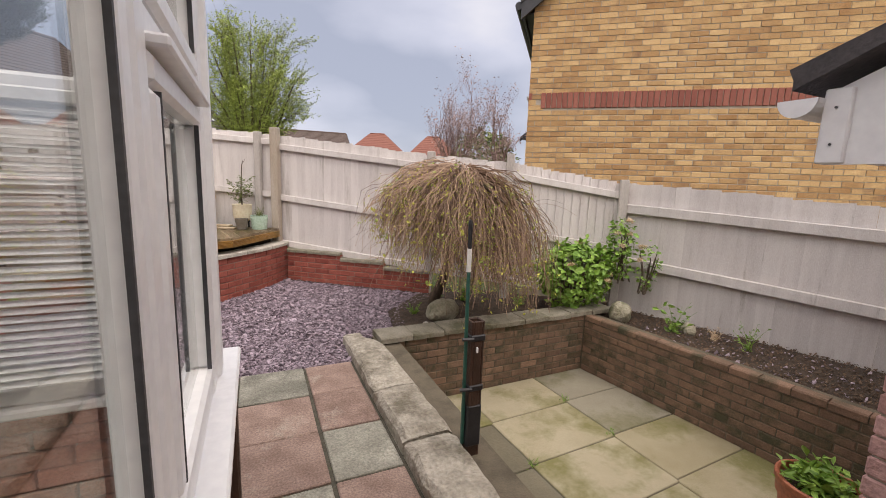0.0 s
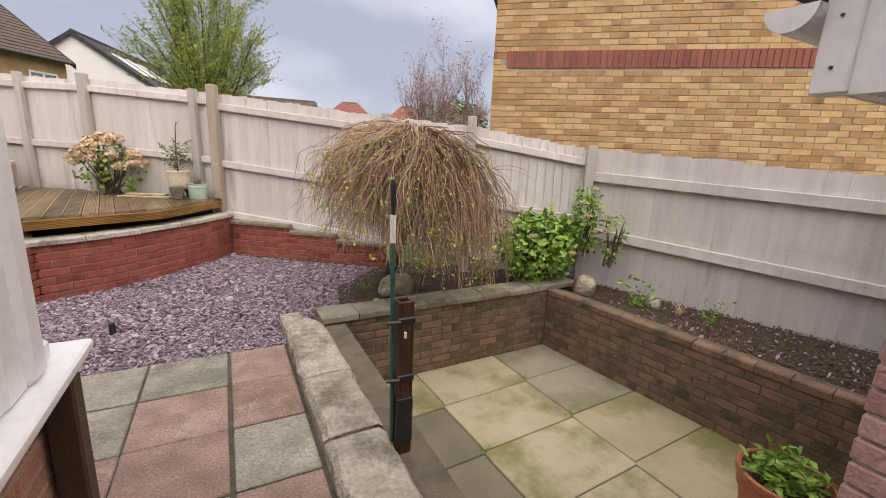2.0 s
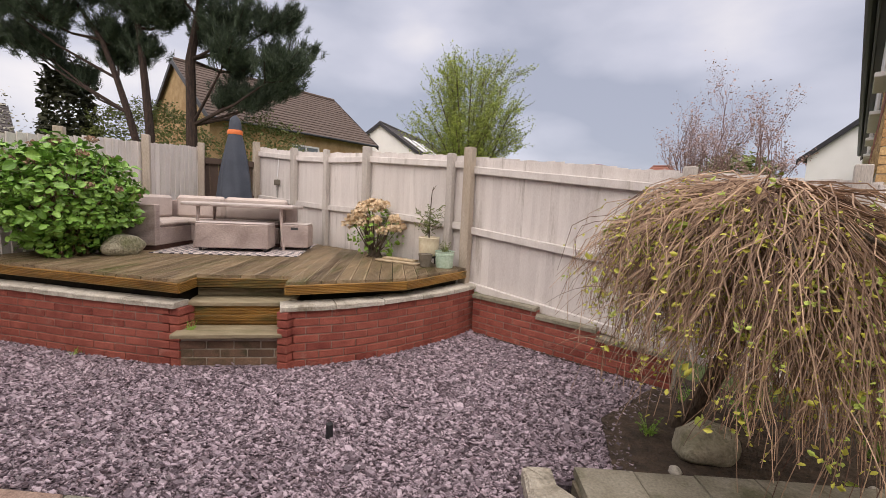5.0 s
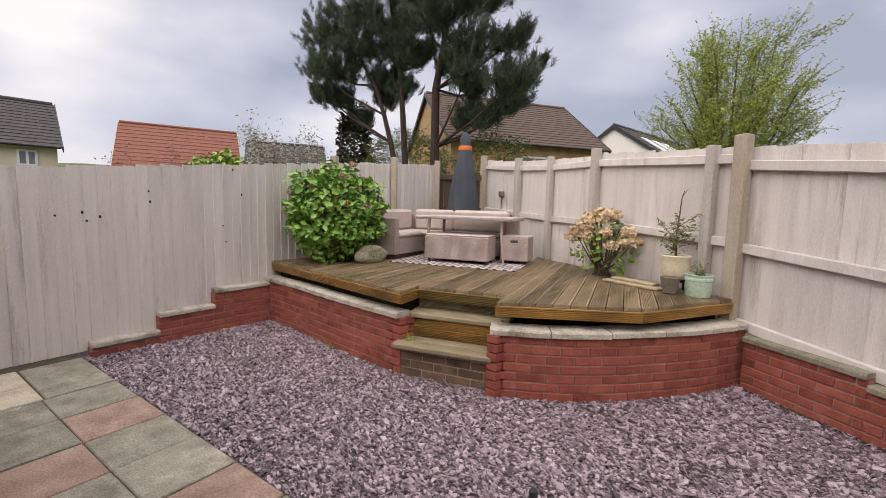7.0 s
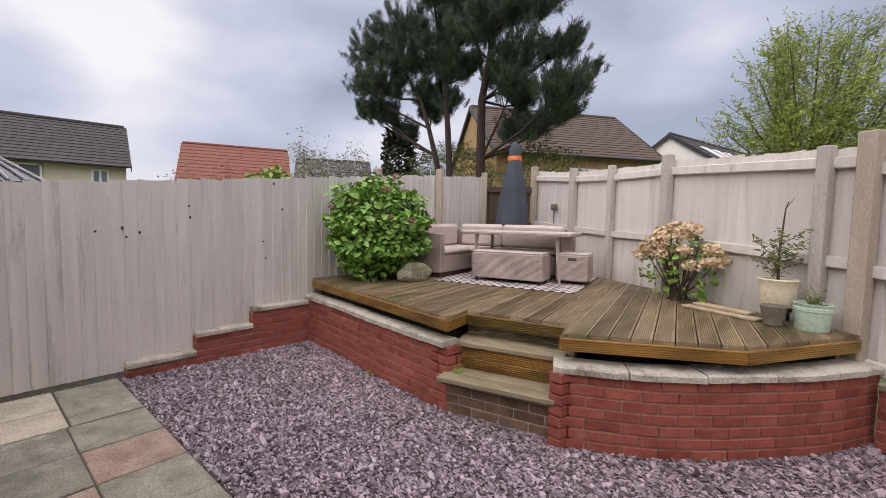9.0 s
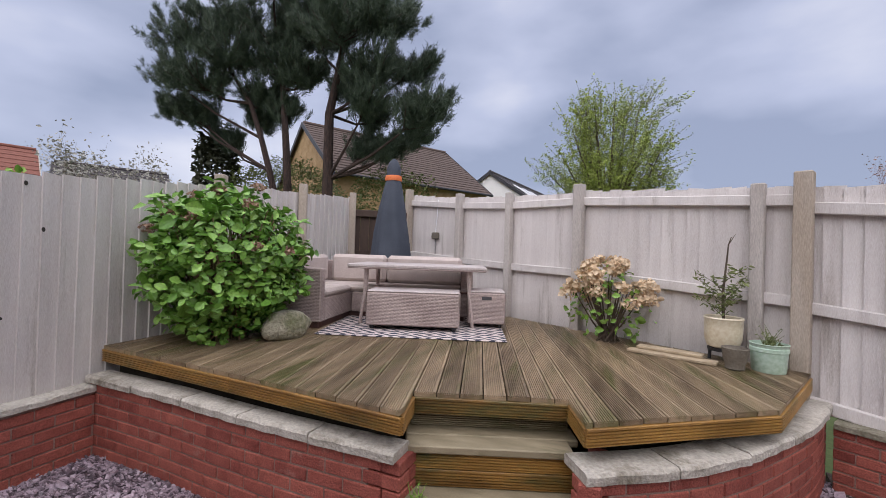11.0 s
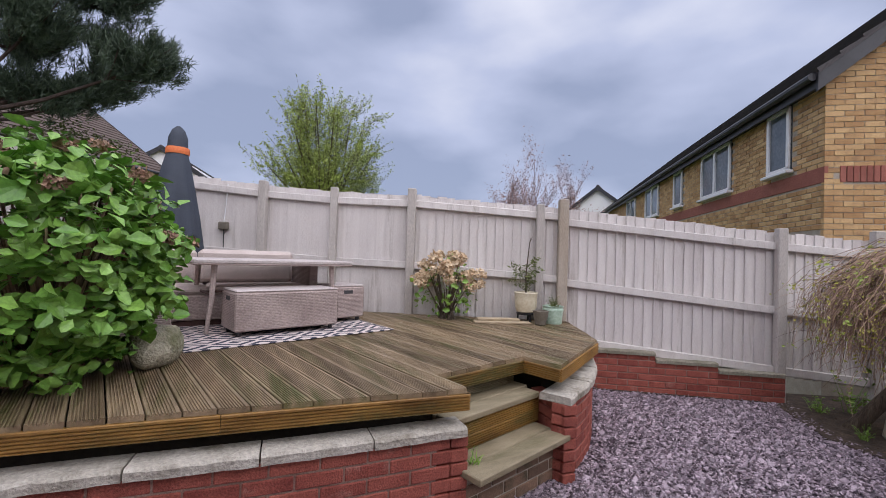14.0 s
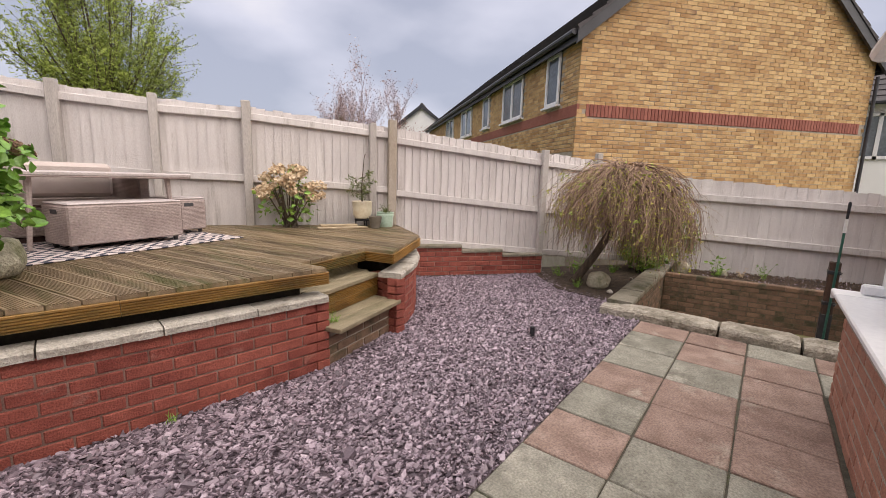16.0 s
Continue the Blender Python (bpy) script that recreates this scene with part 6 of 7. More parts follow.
leafy_mass("hedge", (13.5, 24.0, 2.6), (2.2, 2.0, 2.4), 3000, 0.25, M_HEDGE, "scrubby trees beyond the back fence", "hedge", 8)

# weeping tree
WT = thing("weeping_tree", (2.0, 4.56, -0.01), "weeping tree with a mop of tan twigs and yellow-green buds", "tree")
trunk = Shape()
trunk.tube([(1.98, 4.60, -0.05), (1.99, 4.50, 0.12), (2.01, 4.34, 0.38), (2.02, 4.16, 0.72), (2.03, 4.05, 1.1), (2.03, 4.0, 1.4)], [0.075, 0.062, 0.055, 0.052, 0.05, 0.03], 10)
rg = np.random.default_rng(17)
c0 = np.array([2.03, 4.0, 1.40])
for i in range(18):
    q = 6.283 * i / 18 + rg.uniform(-0.1, 0.1)
    r_ = rg.uniform(0.4, 0.75)
    trunk.tube([(2.03, 4.0, 1.3), (2.03 + 0.4 * r_ * math.cos(q), 4.0 + 0.4 * r_ * math.sin(q), 1.52), (2.03 + r_ * math.cos(q), 4.0 + r_ * math.sin(q), 1.46 - 0.18 * r_)], [0.028, 0.018, 0.008], 5)
part("trunk", trunk, M_BARK, WT)
N = 1500
q = rg.uniform(0, 6.283, N)
RF = 0.92 * rg.uniform(0.03, 1.0, N) ** 0.5 * (1 + 0.05 * np.sin(5 * q) + 0.04 * np.sin(11 * q))
zt = 1.62 + rg.normal(0, 0.025, N)
zb = np.clip(0.68 + rg.normal(0, 0.16, N) - 0.24 * np.cos(q + 0.4), 0.22, 1.1)
t0 = np.radians(rg.uniform(1, 13, N))
s = np.linspace(0.0, 1, 12)
drift, wig = rg.normal(0, 0.22, N), rg.uniform(0, 6.283, N)
paths = np.zeros((N, 12, 3))
for i, t in enumerate(s):
    th = t0 + t * (math.radians(87) - t0)
    out = RF * np.sin(th) ** 0.95 + 0.02 * np.sin(8 * t + wig)
    ang = q + drift * t + 0.05 * np.sin(7 * t + wig * 2)
    paths[:, i, 0] = c0[0] + out * np.cos(ang)
    paths[:, i, 1] = c0[1] + out * np.sin(ang)
    paths[:, i, 2] = zb + (zt - zb) * np.cos(th) ** 0.9 * (0.80 + 0.20 * RF / 0.95) + 0.02 * np.sin(6 * t + wig)
paths += rg.normal(0, 0.027, paths.shape).cumsum(1)
# thinner twigs hang beside the main ones in bunches
bunch = np.repeat(paths[::3], 2, 0)
bunch = bunch + rg.normal(0, 0.012, (len(bunch), 1, 3)) + rg.normal(0, 0.009, bunch.shape).cumsum(1)
paths = np.concatenate([paths, bunch])
V, F = strands(paths, 0.0042, 0.0016)
mesh_np("drooping_crown", V, F, M_TWIG, WT, "drooping bare twigs")["kind"] = "stuff"
# wisps that stand out sideways
n2 = 90
q2 = rg.uniform(0, 6.283, n2)
st_ = np.stack([c0[0] + 0.8 * np.cos(q2), c0[1] + 0.8 * np.sin(q2), rg.uniform(0.6, 1.35, n2)], 1)
dr = np.stack([np.cos(q2), np.sin(q2), rg.uniform(-0.3, 0.5, n2)], 1)
tt = np.linspace(0, 1, 5)[None, :, None]
wp = st_[:, None] + dr[:, None] * tt * rg.uniform(0.15, 0.38, (n2, 1, 1)) + np.array([0, 0, -0.16]) * tt ** 2
V, F = strands(wp, 0.0025, 0.001)
mesh_np("wisp_fringe", V, F, M_TWIG, WT)["kind"] = "stuff"
flat = paths[:, 3:].reshape(-1, 3)
lp = flat[rg.integers(0, len(flat), 8000)] + rg.normal(0, 0.012, (8000, 3))
V, F = leaf_mesh(lp, 0.026, rg, 0.6, droop=0.4)
mesh_np("bud_mass", V, F, M_YLEAF, WT, "yellow-green opening buds")["kind"] = "stuff"
cc = flat[rg.integers(0, len(flat), 420)]
lp = np.repeat(cc, 6, 0) + rg.normal(0, 0.022, (2520, 3))
V, F = leaf_mesh(lp, 0.028, rg, 0.6)
mesh_np("young_leaves", V, F, M_WILLOW, WT)["kind"] = "stuff"


# hydrangea bush on the deck
def hydrangea(name, centre, rad, n, size, stems, heads, head_mat, label, seed, head_r=0.05, leaf_mat=None, whole=0.5):
    t, v, rg = leafy_mass(name, centre, rad, n, size, leaf_mat or M_LEAFD, label, "shrub", seed, inner=whole, aspect=0.72)
    base = np.array([centre[0], centre[1], centre[2] - rad[2]])
    wood = Shape()
    for i in range(stems):
        q = rg.uniform(0, 6.283)
        r_ = rg.uniform(0.3, 0.85)
        e_ = base + np.array([rad[0] * r_ * math.cos(q), rad[1] * r_ * math.sin(q), rad[2] * rg.uniform(1.0, 1.7)])
        m_ = base * 0.55 + e_ * 0.45 + np.array([0, 0, -0.03])
        b0 = base + np.array([rg.normal(0, 0.06), rg.normal(0, 0.06), -0.02])
        wood.tube([b0, m_, e_], [0.011, 0.008, 0.005], 5)
    part("stem_mass", wood, M_TWIG if head_mat is M_DRYBROWN else M_BARK, t)["kind"] = "stuff"
    for i in range(heads):
        w_ = rg.normal(0, 1, 3)
        w_[2] = abs(w_[2]) * 0.9
        w_ /= np.linalg.norm(w_)
        c = np.array(centre) + w_ * np.array(rad) * rg.uniform(0.9, 1.08)
        k_ = 70
        p_ = rg.normal(0, 1, (k_, 3))
        p_ /= np.linalg.norm(p_, axis=1, keepdims=True)
        p_[:, 2] *= 0.65
        V, F = leaf_mesh(c + p_ * head_r * rg.uniform(0.75, 1.1), head_r * 0.55, rg, 0.9, up=p_ * 2)
        mesh_np("flowerhead", V, F, head_mat, t)
    return t


hydrangea("hydrangea_bush", (-4.0, 5.95, 1.385), (0.60, 0.66, 0.64), 4500, 0.076, 120, 18, M_DRYBROWN, "large leafy green hydrangea with a few brown old flowerheads", 41, 0.045)
hydrangea("dried_hydrangea", (-0.87, 7.25, 1.11), (0.38, 0.34, 0.37), 230, 0.06, 30, 34, M_DRYFLOWER, "small hydrangea with buff dried flowerheads standing on the deck", 43, 0.065, M_LEAF)
hydrangea("corner_shrub", (3.62, 3.98, 0.44), (0.50, 0.42, 0.44), 1900, 0.062, 40, 6, M_DRYFLOWER, "bright green shrub with pale tips in the fence corner", 44, 0.03, M_LEAF)
hydrangea("corner_shrub", (4.05, 3.72, 0.80), (0.17, 0.16, 0.38), 320, 0.055, 9, 4, M_DRYFLOWER, "taller green shoots beside the corner post", 46, 0.03, M_LEAF)
hydrangea("corner_shrub", (4.22, 3.45, 0.62), (0.12, 0.16, 0.30), 110, 0.045, 9, 2, M_DRYFLOWER, "thin shoots against the side fence", 48, 0.03, M_LEAF)


# ---- stones ----
def boulder(name, c, r, material, label, seed, flat=0.0):
    bm = bmesh.new()
    bmesh.ops.create_icosphere(bm, subdivisions=3, radius=1.0)
    for v in bm.verts:
        k_ = 1 + 0.22 * noise.noise(v.co * 1.3 + Vector((seed, 0, 0))) + 0.06 * noise.noise(v.co * 4 + Vector((seed, 2, 0)))
        v.co = Vector((v.co.x * r[0] * k_, v.co.y * r[1] * k_, max(v.co.z, -0.75) * r[2] * k_ + r[2] * 0.7))
    me = bpy.data.meshes.new(name)
    bm.to_mesh(me)
    bm.free()
    me.materials.append(material)
    me.polygons.foreach_set("use_smooth", [True] * len(me.polygons))
    ob = tagged(new(name, me), label, "rock")
    ob.matrix_basis = pose(*c, 0, 0, seed * 40)
    return ob


boulder("rock", (-3.55, 6.14, DECK), (0.23, 0.14, 0.145), M_ROCK, "flat mossy grey rock lying on the deck by the bush", 2)
boulder("rock", (3.92, 3.50, -0.03), (0.13, 0.12, 0.14), M_ROCK, "mossy squarish rock at the head of the raised bed", 3)
boulder("rock", (1.98, 4.22, -0.02), (0.22, 0.16, 0.13), M_ROCK, "mossy stone at the foot of the weeping tree", 5)
boulder("rock", (4.35, 2.95, -0.04), (0.08, 0.07, 0.07), M_ROCK, "small brown stone on the raised bed", 6)
boulder("pebble", (1.68, 3.98, 0.0), (0.038, 0.034, 0.03), M_CAP, "round pale pebble on the soil", 7)
boulder("pebble", (2.75, 3.98, 0.0), (0.022, 0.02, 0.018), M_CAP, "small pale pebble on the soil", 8)


def weeds(name, c, n, h, seed, label, material=None):
    rg = np.random.default_rng(seed)
    t = thing(name, c, label, "weed")
    q = rg.uniform(0, 6.283, n)
    tt = np.linspace(0, 1, 5)[None, :, None]
    d_ = np.stack([np.cos(q) * 0.5, np.sin(q) * 0.5, rg.uniform(0.6, 1.4, n)], 1)
    P_ = np.array(c) + rg.normal(0, 0.02, (n, 1, 3)) * [1, 1, 0] + d_[:, None] * tt * h * rg.uniform(0.5, 1.1, (n, 1, 1)) + np.array([0, 0, -h * 0.3]) * tt ** 2
    V, F = strands(P_, 0.003, 0.001)
    mesh_np("stalk_tuft", V, F, material or M_LEAF, t)
    pts = P_.reshape(-1, 3)[rg.integers(0, n * 5, n * 4)]
    V, F = leaf_mesh(pts, h * 0.13, rg, 0.5)
    mesh_np("leaves", V, F, material or M_LEAF, t)
    return t


weeds("weed", (1.96, 2.45, FLOOR), 12, 0.07, 1, "small green weed in a patio joint")
weeds("weed", (2.87, 3.133, FLOOR), 14, 0.07, 2, "small green weed in a patio joint")
weeds("weed", (2.884, 2.518, FLOOR), 12, 0.06, 3, "small green weed in a patio joint")
weeds("weed", (4.2, 3.0, -0.03), 16, 0.42, 4, "thin weeds growing against the side fence")
weeds("weed", (4.45, 2.4, -0.03), 14, 0.26, 5, "thin weeds growing against the side fence")
weeds("weed", (4.4, 2.7, -0.03), 22, 0.16, 6, "pale grass tuft on the raised bed", M_DRYFLOWER)
weeds("weed", (1.72, 4.42, -0.01), 26, 0.14, 7, "low green weeds round the weeping tree")
weeds("weed", (2.2, 4.9, 0.0), 20, 0.2, 8, "low green weeds by the fence")
weeds("weed", (2.5, 4.75, 0.0), 16, 0.42, 9, "tall thin weed by the fence post")
weeds("weed", (3.1, 4.35, 0.0), 40, 0.18, 10, "low green leaves under the weeping tree")
weeds("weed", (-1.93, 4.99, 0.305), 14, 0.09, 11, "small weed growing beside the step")
weeds("weed", (-3.05, 5.03, -0.005), 14, 0.05, 12, "moss and weeds at the foot of the wall")

# ---- garden furniture ----
TU = Vector((0.975, 0.222))
TN = Vector((-0.222, 0.975))
TO = Vector((-3.39, 6.89))


def weave(sh_, m, sx, sz, rows, cols, dep=0.004):
    """A woven face sx wide and sz high in the local x-z plane: bulging strands, offset row by row."""
    for r_ in range(rows):
        z = -sz / 2 + (r_ + 0.5) * sz / rows
        hh = sz / rows * 0.46
        k_ = max(4, cols)
        vs = []
        for i in range(k_ + 1):
            x = -sx / 2 + sx * i / k_
            y = -dep if (i + r_) % 2 else 0.0
            vs += [(x, y - 0.002, z - hh), (x, y - 0.004, z), (x, y - 0.002, z + hh)]
        fs = []
        for i in range(k_):
            fs += [(3 * i, 3 * i + 3, 3 * i + 4, 3 * i + 1), (3 * i + 1, 3 * i + 4, 3 * i + 5, 3 * i + 2)]
        sh_.add(vs, fs, m)


def woven_box(name, parent, size, m, material=None, label="", top=True):
    """A box of woven strands over a solid core."""
    sx, sy, sz = size
    sh_ = Shape().box((sx - 0.006, sy - 0.006, sz - 0.004), m, 0.012)
    for ang, wx, wy in ((0, sx, sy), (90, sy, sx), (180, sx, sy), (270, sy, sx)):
        mm = m @ Matrix.Rotation(radians(ang), 4, "Z") @ Matrix.Translation((0, -wy / 2 + 0.004, 0))
        weave(sh_, mm, wx - 0.024, sz - 0.024, max(3, int(sz / 0.014)), max(4, int(wx / 0.024)))
    return part(name, sh_, material or M_RATTAN, parent, label)


def tpt(a, b):
    q_ = TO + TU * a + TN * b
    return (q_.x, q_.y)


rug = solid("rug", Shape().box((1.72, 1.62, 0.008), pose(0, 0, 0), 0.003), M_RUG, "outdoor rug with black and cream diamonds under the table", "rug")
rug.matrix_basis = frame2(tpt(0.72, 0.28), TU, DECK + 0.006)

tb = thing("garden_table", (*tpt(0.7, 0.38), DECK), "taupe garden table with splayed metal legs", "table")
part("tabletop", Shape().box((1.42, 0.80, 0.035), frame2(tpt(0.70, 0.39), TU, DECK + 0.612), 0.008), M_RATTANTOP, tb)
woven_box("apron", tb, (1.42, 0.80, 0.02), frame2(tpt(0.70, 0.39), TU, DECK + 0.588))
for a, b, da, db in ((0.17, 0.10, -0.05, -0.03), (1.23, 0.10, 0.05, -0.03), (0.17, 0.68, -0.05, 0.03), (1.23, 0.68, 0.05, 0.03)):
    part("leg", Shape().tube([(*tpt(a + da, b + db), DECK + 0.01), (*tpt(a + da * 0.3, b + db * 0.3), DECK + 0.3), (*tpt(a, b), DECK + 0.585)], [0.017, 0.02, 0.026], 8), M_RATTAN, tb)
for a in (0.16, 1.24):
    part("stretcher", Shape().tube([(*tpt(a, 0.12), DECK + 0.33), (*tpt(a, 0.66), DECK + 0.33)], 0.013, 6), M_BROWNFR, tb)
part("stretcher", Shape().tube([(*tpt(0.16, 0.39), DECK + 0.33), (*tpt(1.24, 0.39), DECK + 0.33)], 0.013, 6), M_BROWNFR, tb)


def stool(name, a, b, w_, d_, h, label):
    t = thing(name, (*tpt(a, b), DECK), label, "stool", "rattan stools")
    m = frame2(tpt(a, b), TU, DECK + 0.05 + (h - 0.05) / 2)
    woven_box("body", t, (w_, d_, h - 0.05), m)
    part("seat_pad", Shape().box((w_ - 0.01, d_ - 0.01, 0.02), frame2(tpt(a, b), TU, DECK + h + 0.008), 0.009), M_RATTANTOP, t)
    for i in (-1, 1):
        for j in (-1, 1):
            part("foot", Shape().tube([(*tpt(a + i * (w_ / 2 - 0.05), b + j * (d_ / 2 - 0.05)), DECK + 0.012), (*tpt(a + i * (w_ / 2 - 0.05), b + j * (d_ / 2 - 0.05)), DECK + 0.06)], [0.018, 0.026], 8), M_BLACKPL, t)
    part("handle_hole", Shape().box((0.10, 0.004, 0.035), frame2(tpt(a, b - d_ / 2 - 0.002), TU, DECK + h - 0.055), 0.0015), M_SEAL, t, "dark hand hole") if w_ < 0.6 else part("handle_hole", Shape().box((0.004, 0.10, 0.035), frame2(tpt(a - w_ / 2 - 0.002, b), TU, DECK + h - 0.055), 0.0015), M_SEAL, t, "dark hand hole")
    return t


stool("bench_stool", 0.70, -0.04, 0.90, 0.38, 0.37, "long woven taupe rattan bench stool on the rug")
stool("stool", 1.42, 0.265, 0.38, 0.38, 0.37, "square woven taupe rattan stool with a hand hole")

# corner sofa
SO, SU, SN = Vector((-3.50, 6.58)), Vector((0.99, 0.14)).normalized(), Vector((-0.14, 0.99)).normalized()


def spt(a, b):
    q_ = SO + SU * a + SN * b
    return (q_.x, q_.y)


sofa = thing("corner_sofa", (*spt(-0.2, 0.6), DECK), "taupe rattan corner sofa with beige cushions", "sofa")


def sbox(name, a0, a1, b0, b1, z0, z1, material=None, woven=True, label="", c=0.02):
    m = frame2(spt((a0 + a1) / 2, (b0 + b1) / 2), SU, (z0 + z1) / 2)
    if woven:
        return woven_box(name, sofa, (a1 - a0, b1 - b0, z1 - z0), m, None, label)
    return part(name, Shape().box((a1 - a0, b1 - b0, z1 - z0), m, c), material, sofa, label)


Z = DECK
sbox("seat_base", -0.56, 0.0, 0.10, 1.36, Z + 0.06, Z + 0.29)
sbox("seat_base", 0.005, 1.25, 0.80, 1.36, Z + 0.06, Z + 0.29)
sbox("armrest", -0.64, 0.0, 0.0, 0.095, Z + 0.06, Z + 0.585)
sbox("armrest", 1.255, 1.35, 0.80, 1.40, Z + 0.06, Z + 0.585)
sbox("back", -0.66, -0.57, 0.10, 1.45, Z + 0.06, Z + 0.63)
sbox("back", -0.56, 1.25, 1.365, 1.45, Z + 0.06, Z + 0.63)
sbox("seat_cushion", -0.56, 0.01, 0.10, 0.79, Z + 0.292, Z + 0.37, M_FABRIC, False, c=0.03)
sbox("seat_cushion", -0.56, 0.35, 0.80, 1.36, Z + 0.292, Z + 0.37, M_FABRIC, False, c=0.03)
sbox("seat_cushion", 0.355, 1.25, 0.79, 1.36, Z + 0.292, Z + 0.37, M_FABRIC, False, c=0.03)
sbox("back_cushion", -0.57, -0.44, 0.12, 1.2, Z + 0.372, Z + 0.70, M_FABRIC, False, c=0.04)
sbox("back_cushion", -0.43, 0.28, 1.23, 1.36, Z + 0.372, Z + 0.71, M_FABRIC, False, c=0.04)
sbox("back_cushion", 0.29, 1.22, 1.23, 1.36, Z + 0.372, Z + 0.71, M_FABRIC, False, c=0.04)
sbox("plinth", -0.60, -0.03, 0.04, 1.40, Z + 0.0, Z + 0.058, M_BROWNFR, False, c=0.004)
sbox("plinth", -0.03, 1.30, 0.84, 1.40, Z + 0.0, Z + 0.057, M_BROWNFR, False, c=0.004)

# covered parasol
um = thing("parasol", (-3.656, 8.604, DECK), "closed parasol in a slate-blue cover with an orange band", "parasol")


def folds(q, z):
    return 1 + (0.10 * math.sin(7 * q + z * 2) + 0.05 * math.sin(3 * q + z * 3)) * max(0.0, min(1.0, (1.95 - z) / 1.2))


part("cover", Shape().lathe([(0.27, 0.12), (0.275, 0.3), (0.265, 0.7), (0.235, 1.05), (0.19, 1.35), (0.14, 1.62), (0.105, 1.78), (0.10, 1.88), (0.097, 1.95), (0.065, 2.04), (0.02, 2.085)], 40, (-3.656, 8.604, DECK), folds), M_COVER, um)
part("band", Shape().lathe([(0.116, 1.765), (0.12, 1.78), (0.118, 1.825), (0.112, 1.84)], 32, (-3.656, 8.604, DECK)), M_ORANGEB, um, "orange tie band")
part("pole", Shape().tube([(-3.656, 8.604, DECK), (-3.656, 8.604, DECK + 0.2)], 0.025, 10), M_BLACKPL, um)
part("base", Shape().lathe([(0.25, 0.0), (0.25, 0.05), (0.1, 0.08), (0.04, 0.1)], 24, (-3.656, 8.604, DECK)), M_BLACKPL, um)


# ---- pots ----
def pot(name, c, prof, material, label, soil_z, soil_r, n=36, extra=None):
    t = thing(name, c, label, "plant pot")
    part("pot", Shape().lathe(prof, n, c), material, t)
    part("soil", Shape().lathe([(soil_r, 0.0), (soil_r * 0.6, 0.008), (0.01, 0.012)], 20, (c[0], c[1], c[2] + soil_z)), M_SOIL, t)
    return t


cp = pot("cream_pot", (-0.082, 6.785, DECK + 0.10), [(0.07, 0.0), (0.105, 0.015), (0.124, 0.07), (0.128, 0.15), (0.13, 0.22), (0.136, 0.23), (0.13, 0.24), (0.12, 0.235), (0.118, 0.205)], M_CREAMPOT, "cream glazed pot with a sapling on a dark stand", 0.205, 0.118)
part("stand", Shape().lathe([(0.10, -0.02), (0.105, 0.0), (0.09, 0.004)], 24, (-0.082, 6.785, DECK + 0.10)), M_BLACKPL, cp)
for i in range(3):
    q = i * 2.09 + 0.5
    part("leg", Shape().tube([(-0.082 + 0.09 * math.cos(q), 6.785 + 0.09 * math.sin(q), DECK), (-0.082 + 0.085 * math.cos(q), 6.785 + 0.085 * math.sin(q), DECK + 0.085)], 0.012, 6), M_BLACKPL, cp)
sap = Shape()
sap.tube([(-0.082, 6.785, 1.06), (-0.09, 6.785, 1.27), (-0.077, 6.775, 1.47), (-0.067, 6.765, 1.64), (-0.05, 6.765, 1.70)], [0.011, 0.009, 0.007, 0.005, 0.003], 6)
sap.tube([(-0.067, 6.765, 1.64), (-0.02, 6.775, 1.72)], [0.004, 0.002], 5)
part("sapling", sap, M_BARK, cp, "thin olive-like sapling")
rg = np.random.default_rng(3)
tw = []
for i in range(16):
    q = rg.uniform(0, 6.283)
    z0 = rg.uniform(1.06, 1.36)
    tw.append([(-0.087 + math.cos(q) * 0.16 * t, 6.785 + math.sin(q) * 0.16 * t, z0 + 0.12 * t) for t in np.linspace(0, 1, 5)])
tw = np.array(tw)
V, F = strands(tw, 0.003, 0.0012)
mesh_np("twigs", V, F, M_BARK, cp)
V, F = leaf_mesh(tw[:, 1:].reshape(-1, 3).repeat(4, 0) + rg.normal(0, 0.012, (256, 3)), 0.045, rg, 0.3)
mesh_np("leaves", V, F, M_HEDGE, cp, "narrow olive-green leaves")
pot("grey_pot", (-0.09, 6.52, DECK), [(0.052, 0.0), (0.062, 0.012), (0.058, 0.03), (0.074, 0.075), (0.083, 0.14), (0.086, 0.155), (0.079, 0.157), (0.074, 0.13)], M_GREYPOT, "small grey-brown plant pot on a terracotta saucer", 0.13, 0.074)
mp_ = pot("mint_pot", (0.135, 6.57, DECK), [(0.098, 0.0), (0.102, 0.01), (0.110, 0.14), (0.116, 0.145), (0.116, 0.168), (0.111, 0.172), (0.114, 0.19), (0.119, 0.197), (0.111, 0.199), (0.106, 0.165)], M_MINTPOT, "mint-green enamel pot with straggly herbs", 0.165, 0.106)
w_ = weeds("herbs", (0.135, 6.57, DECK + 0.175), 34, 0.14, 15, "straggly grey-green herbs in the mint pot", M_HEDGE)
ped = solid("brick_pedestal", Shape().box((0.44, 0.30, 0.42), pose(2.49, 0.97, FLOOR + 0.21), 0.01), M_BUFFDK, "low mossy brick pedestal on the patio", "pedestal")
tp = pot("terracotta_pot", (2.49, 0.97, FLOOR + 0.42), [(0.115, 0.0), (0.122, 0.01), (0.155, 0.27), (0.166, 0.275), (0.17, 0.33), (0.178, 0.338), (0.178, 0.365), (0.168, 0.37), (0.158, 0.365), (0.152, 0.32)], M_TERRA, "terracotta-coloured pot with green leafy herbs", 0.33, 0.155)
rg = np.random.default_rng(9)
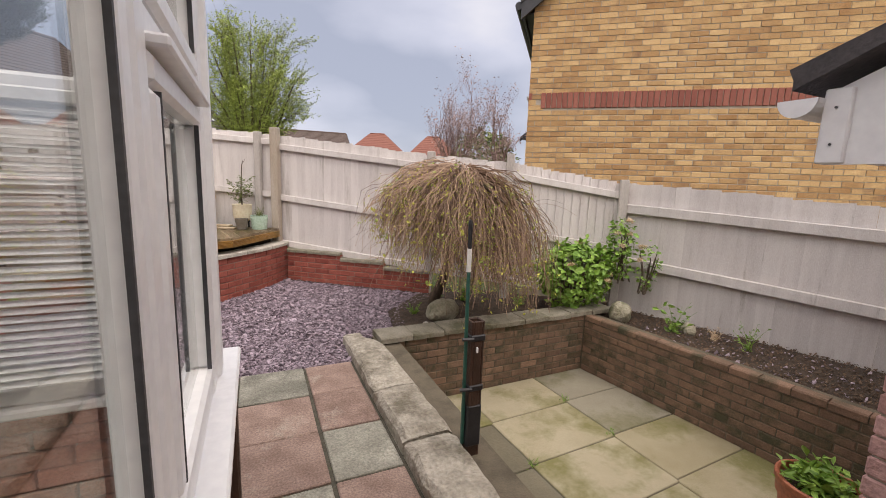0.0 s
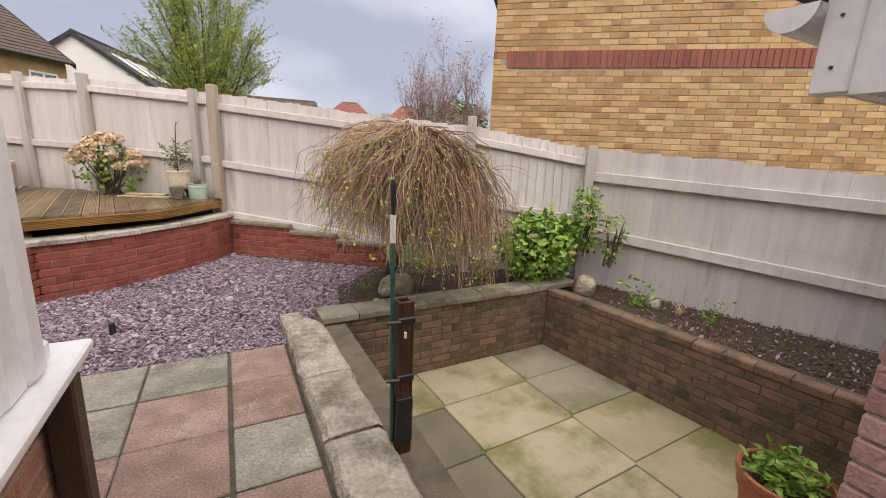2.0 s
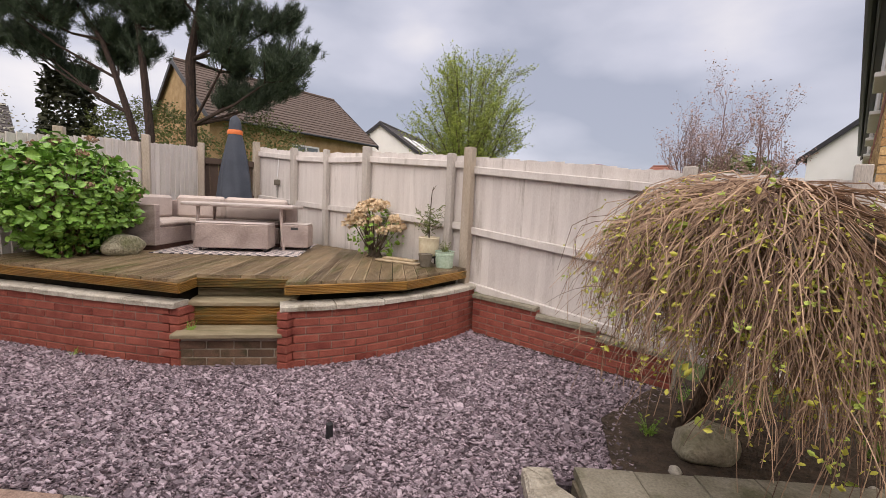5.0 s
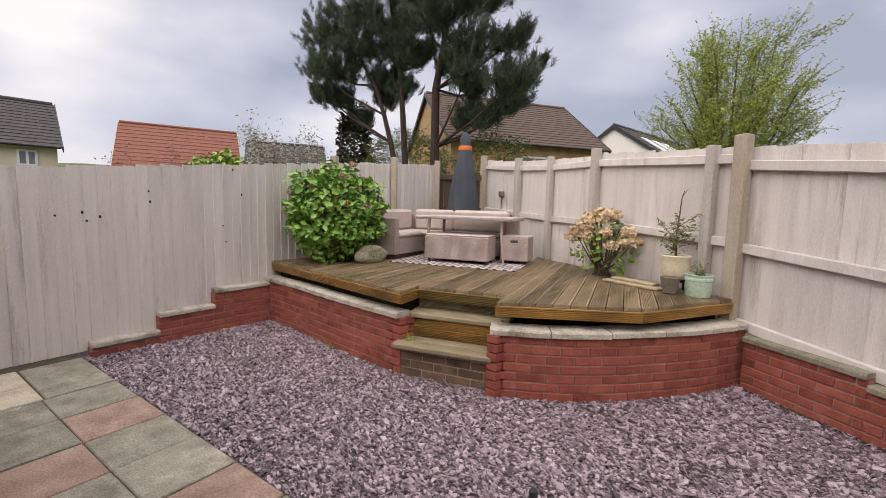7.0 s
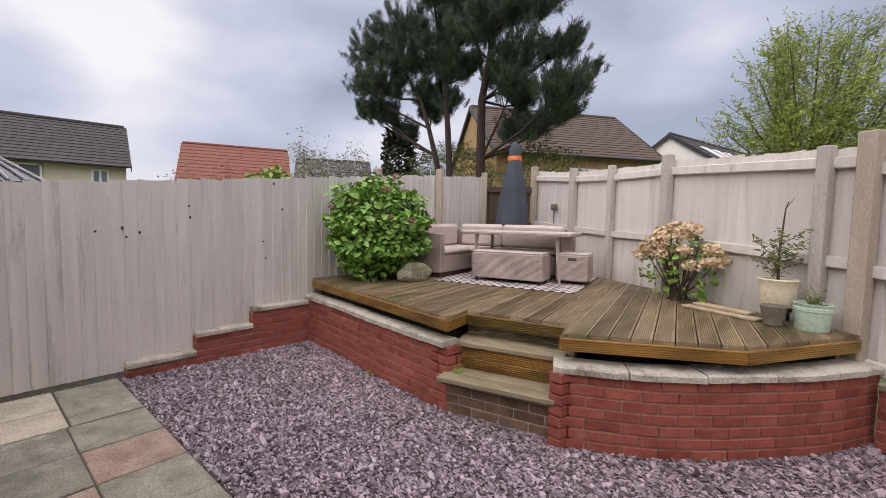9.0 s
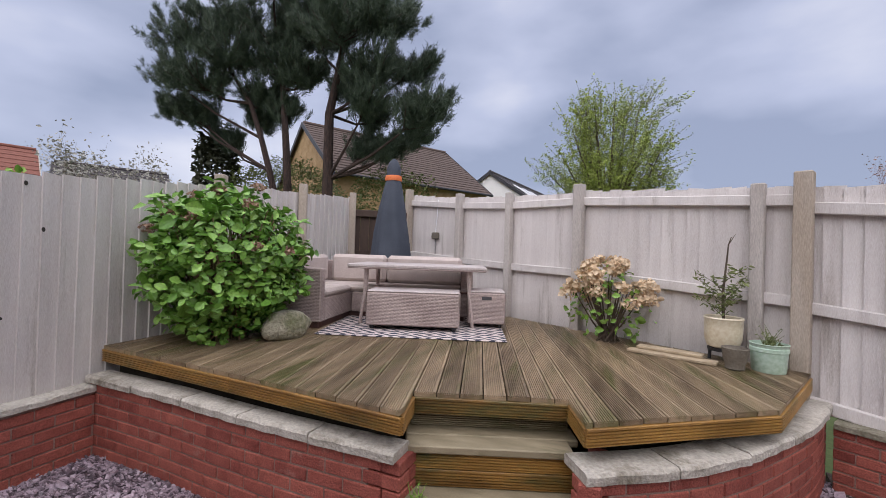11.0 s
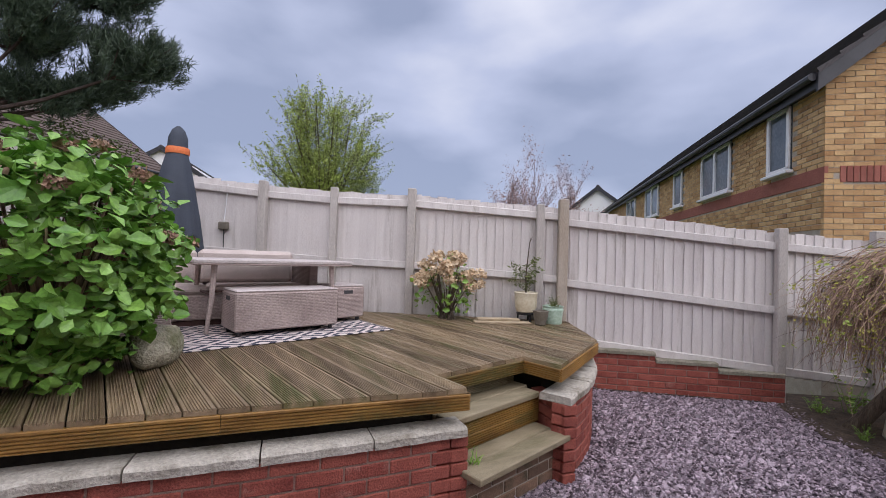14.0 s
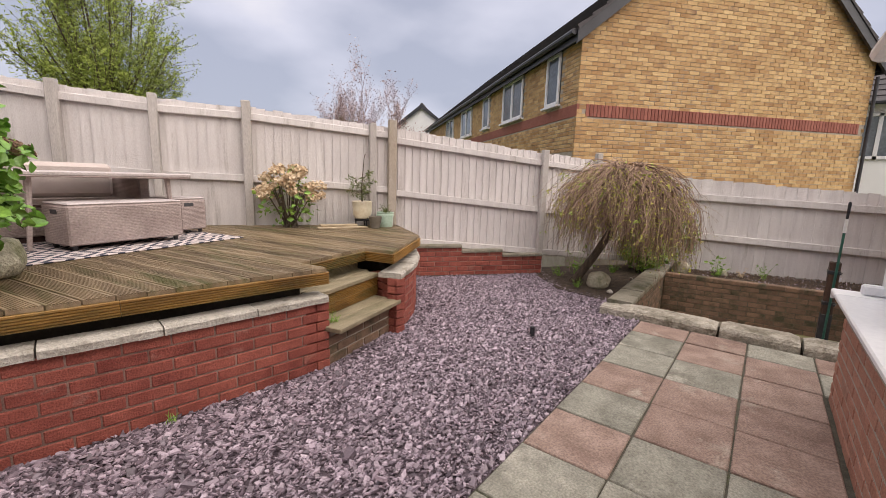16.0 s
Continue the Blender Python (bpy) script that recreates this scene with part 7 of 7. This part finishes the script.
pp = np.array([2.49, 0.97, FLOOR + 0.78]) + np.clip(rg.normal(0, 1, (420, 3)), -1.7, 1.7) * [0.07, 0.07, 0.04]
V, F = leaf_mesh(pp, 0.045, rg, 0.5, up=np.tile([0, 0, 1.0], (420, 1)))
mesh_np("leaves", V, F, M_LEAF, tp, "lush green lobed leaves")["kind"] = "stuff"
pl = thing("planks", (-0.5, 6.52, DECK), "two pale offcut planks lying on the deck", "plank")
for i, (a, b, z) in enumerate((((-0.74, 6.86), (-0.17, 6.60), 0.012), ((-0.66, 6.92), (-0.23, 6.72), 0.036))):
    L = math.dist(a, b)
    part("plank", Shape().box((L, 0.11, 0.022), frame2(lerp2(a, b, 0.5), (b[0] - a[0], b[1] - a[1]), DECK + z), 0.004), M_PALEPINE, pl)

# hollow post and green stake by the kerb
PX, PY = 1.125, 1.96
hp = thing("hollow_post", (PX, PY, FLOOR), "dark brown hollow timber post strapped to the patio wall", "post")
for dx, dy, sx, sy in ((-0.031, 0, 0.014, 0.076), (0.031, 0, 0.014, 0.076), (0, -0.031, 0.048, 0.014), (0, 0.031, 0.048, 0.014)):
    part("side", Shape().box((sx, sy, 0.79 - FLOOR), pose(PX + dx, PY + dy, (0.79 + FLOOR) / 2), 0.003), M_DARKWOOD, hp)
for z in (0.70, 0.42):
    part("strap", Shape().box((0.088, 0.088, 0.035), pose(PX, PY, z), 0.006), M_BLACKPL, hp, "black tie strap")
    part("strap", Shape().tube([(PX - 0.09, PY - 0.03, z), (PX - 0.03, PY - 0.045, z)], 0.01, 6), M_BLACKPL, hp)
part("sleeve", Shape().box((0.084, 0.084, 0.24), pose(PX, PY, 0.20), 0.006), M_BLACKPL, hp, "black plastic sleeve")
part("clip", Shape().box((0.012, 0.012, 0.03), pose(PX - 0.01, PY - 0.05, 0.64), 0.003), M_UPVC, hp, "white clip")
sk = thing("garden_stake", (1.03, 1.92, 0.09), "green garden stake with a white band and black tip", "stake")
part("shaft", Shape().tube([(1.075, 1.955, 0.09), (1.064, 1.949, 1.055)], 0.010, 10), M_GREENPOLE, sk)
part("white_band", Shape().tube([(1.064, 1.949, 1.055), (1.063, 1.948, 1.175)], 0.0125, 10), M_WHITEPL, sk)
part("tip", Shape().tube([(1.063, 1.948, 1.175), (1.062, 1.947, 1.25), (1.062, 1.947, 1.30), (1.061, 1.947, 1.32)], [0.010, 0.011, 0.013, 0.008], 10), M_BLACKPL, sk)

# small fittings
solid("ground_stub", Shape().tube([(-0.385, 4.08, -0.03), (-0.385, 4.08, 0.075)], [0.024, 0.022], 10), M_BLACKPL, "short black plastic stub standing in the slate", "stub")
sb = thing("socket_box", (-3.1, 9.1, 1.7), "grey outdoor socket box with a cable on the fence", "socket")
e0 = Vector(P5).lerp(Vector(P6), 0.45) + Vector(dn) * 0.055
part("box", Shape().box((0.12, 0.07, 0.10), frame2((e0.x, e0.y), dd, 1.76), 0.012), M_GREYPOT, sb)
part("cable", Shape().tube([(e0.x, e0.y, 1.80), (e0.x + 0.02, e0.y, 2.05), (e0.x + 0.03, e0.y, 2.30)], 0.006, 6), M_UPVC, sb)
part("cable", Shape().tube([(e0.x, e0.y, 1.72), (e0.x + 0.01, e0.y, 1.3), (e0.x + 0.01, e0.y, 0.75)], 0.006, 6), M_BLACKPL, sb)
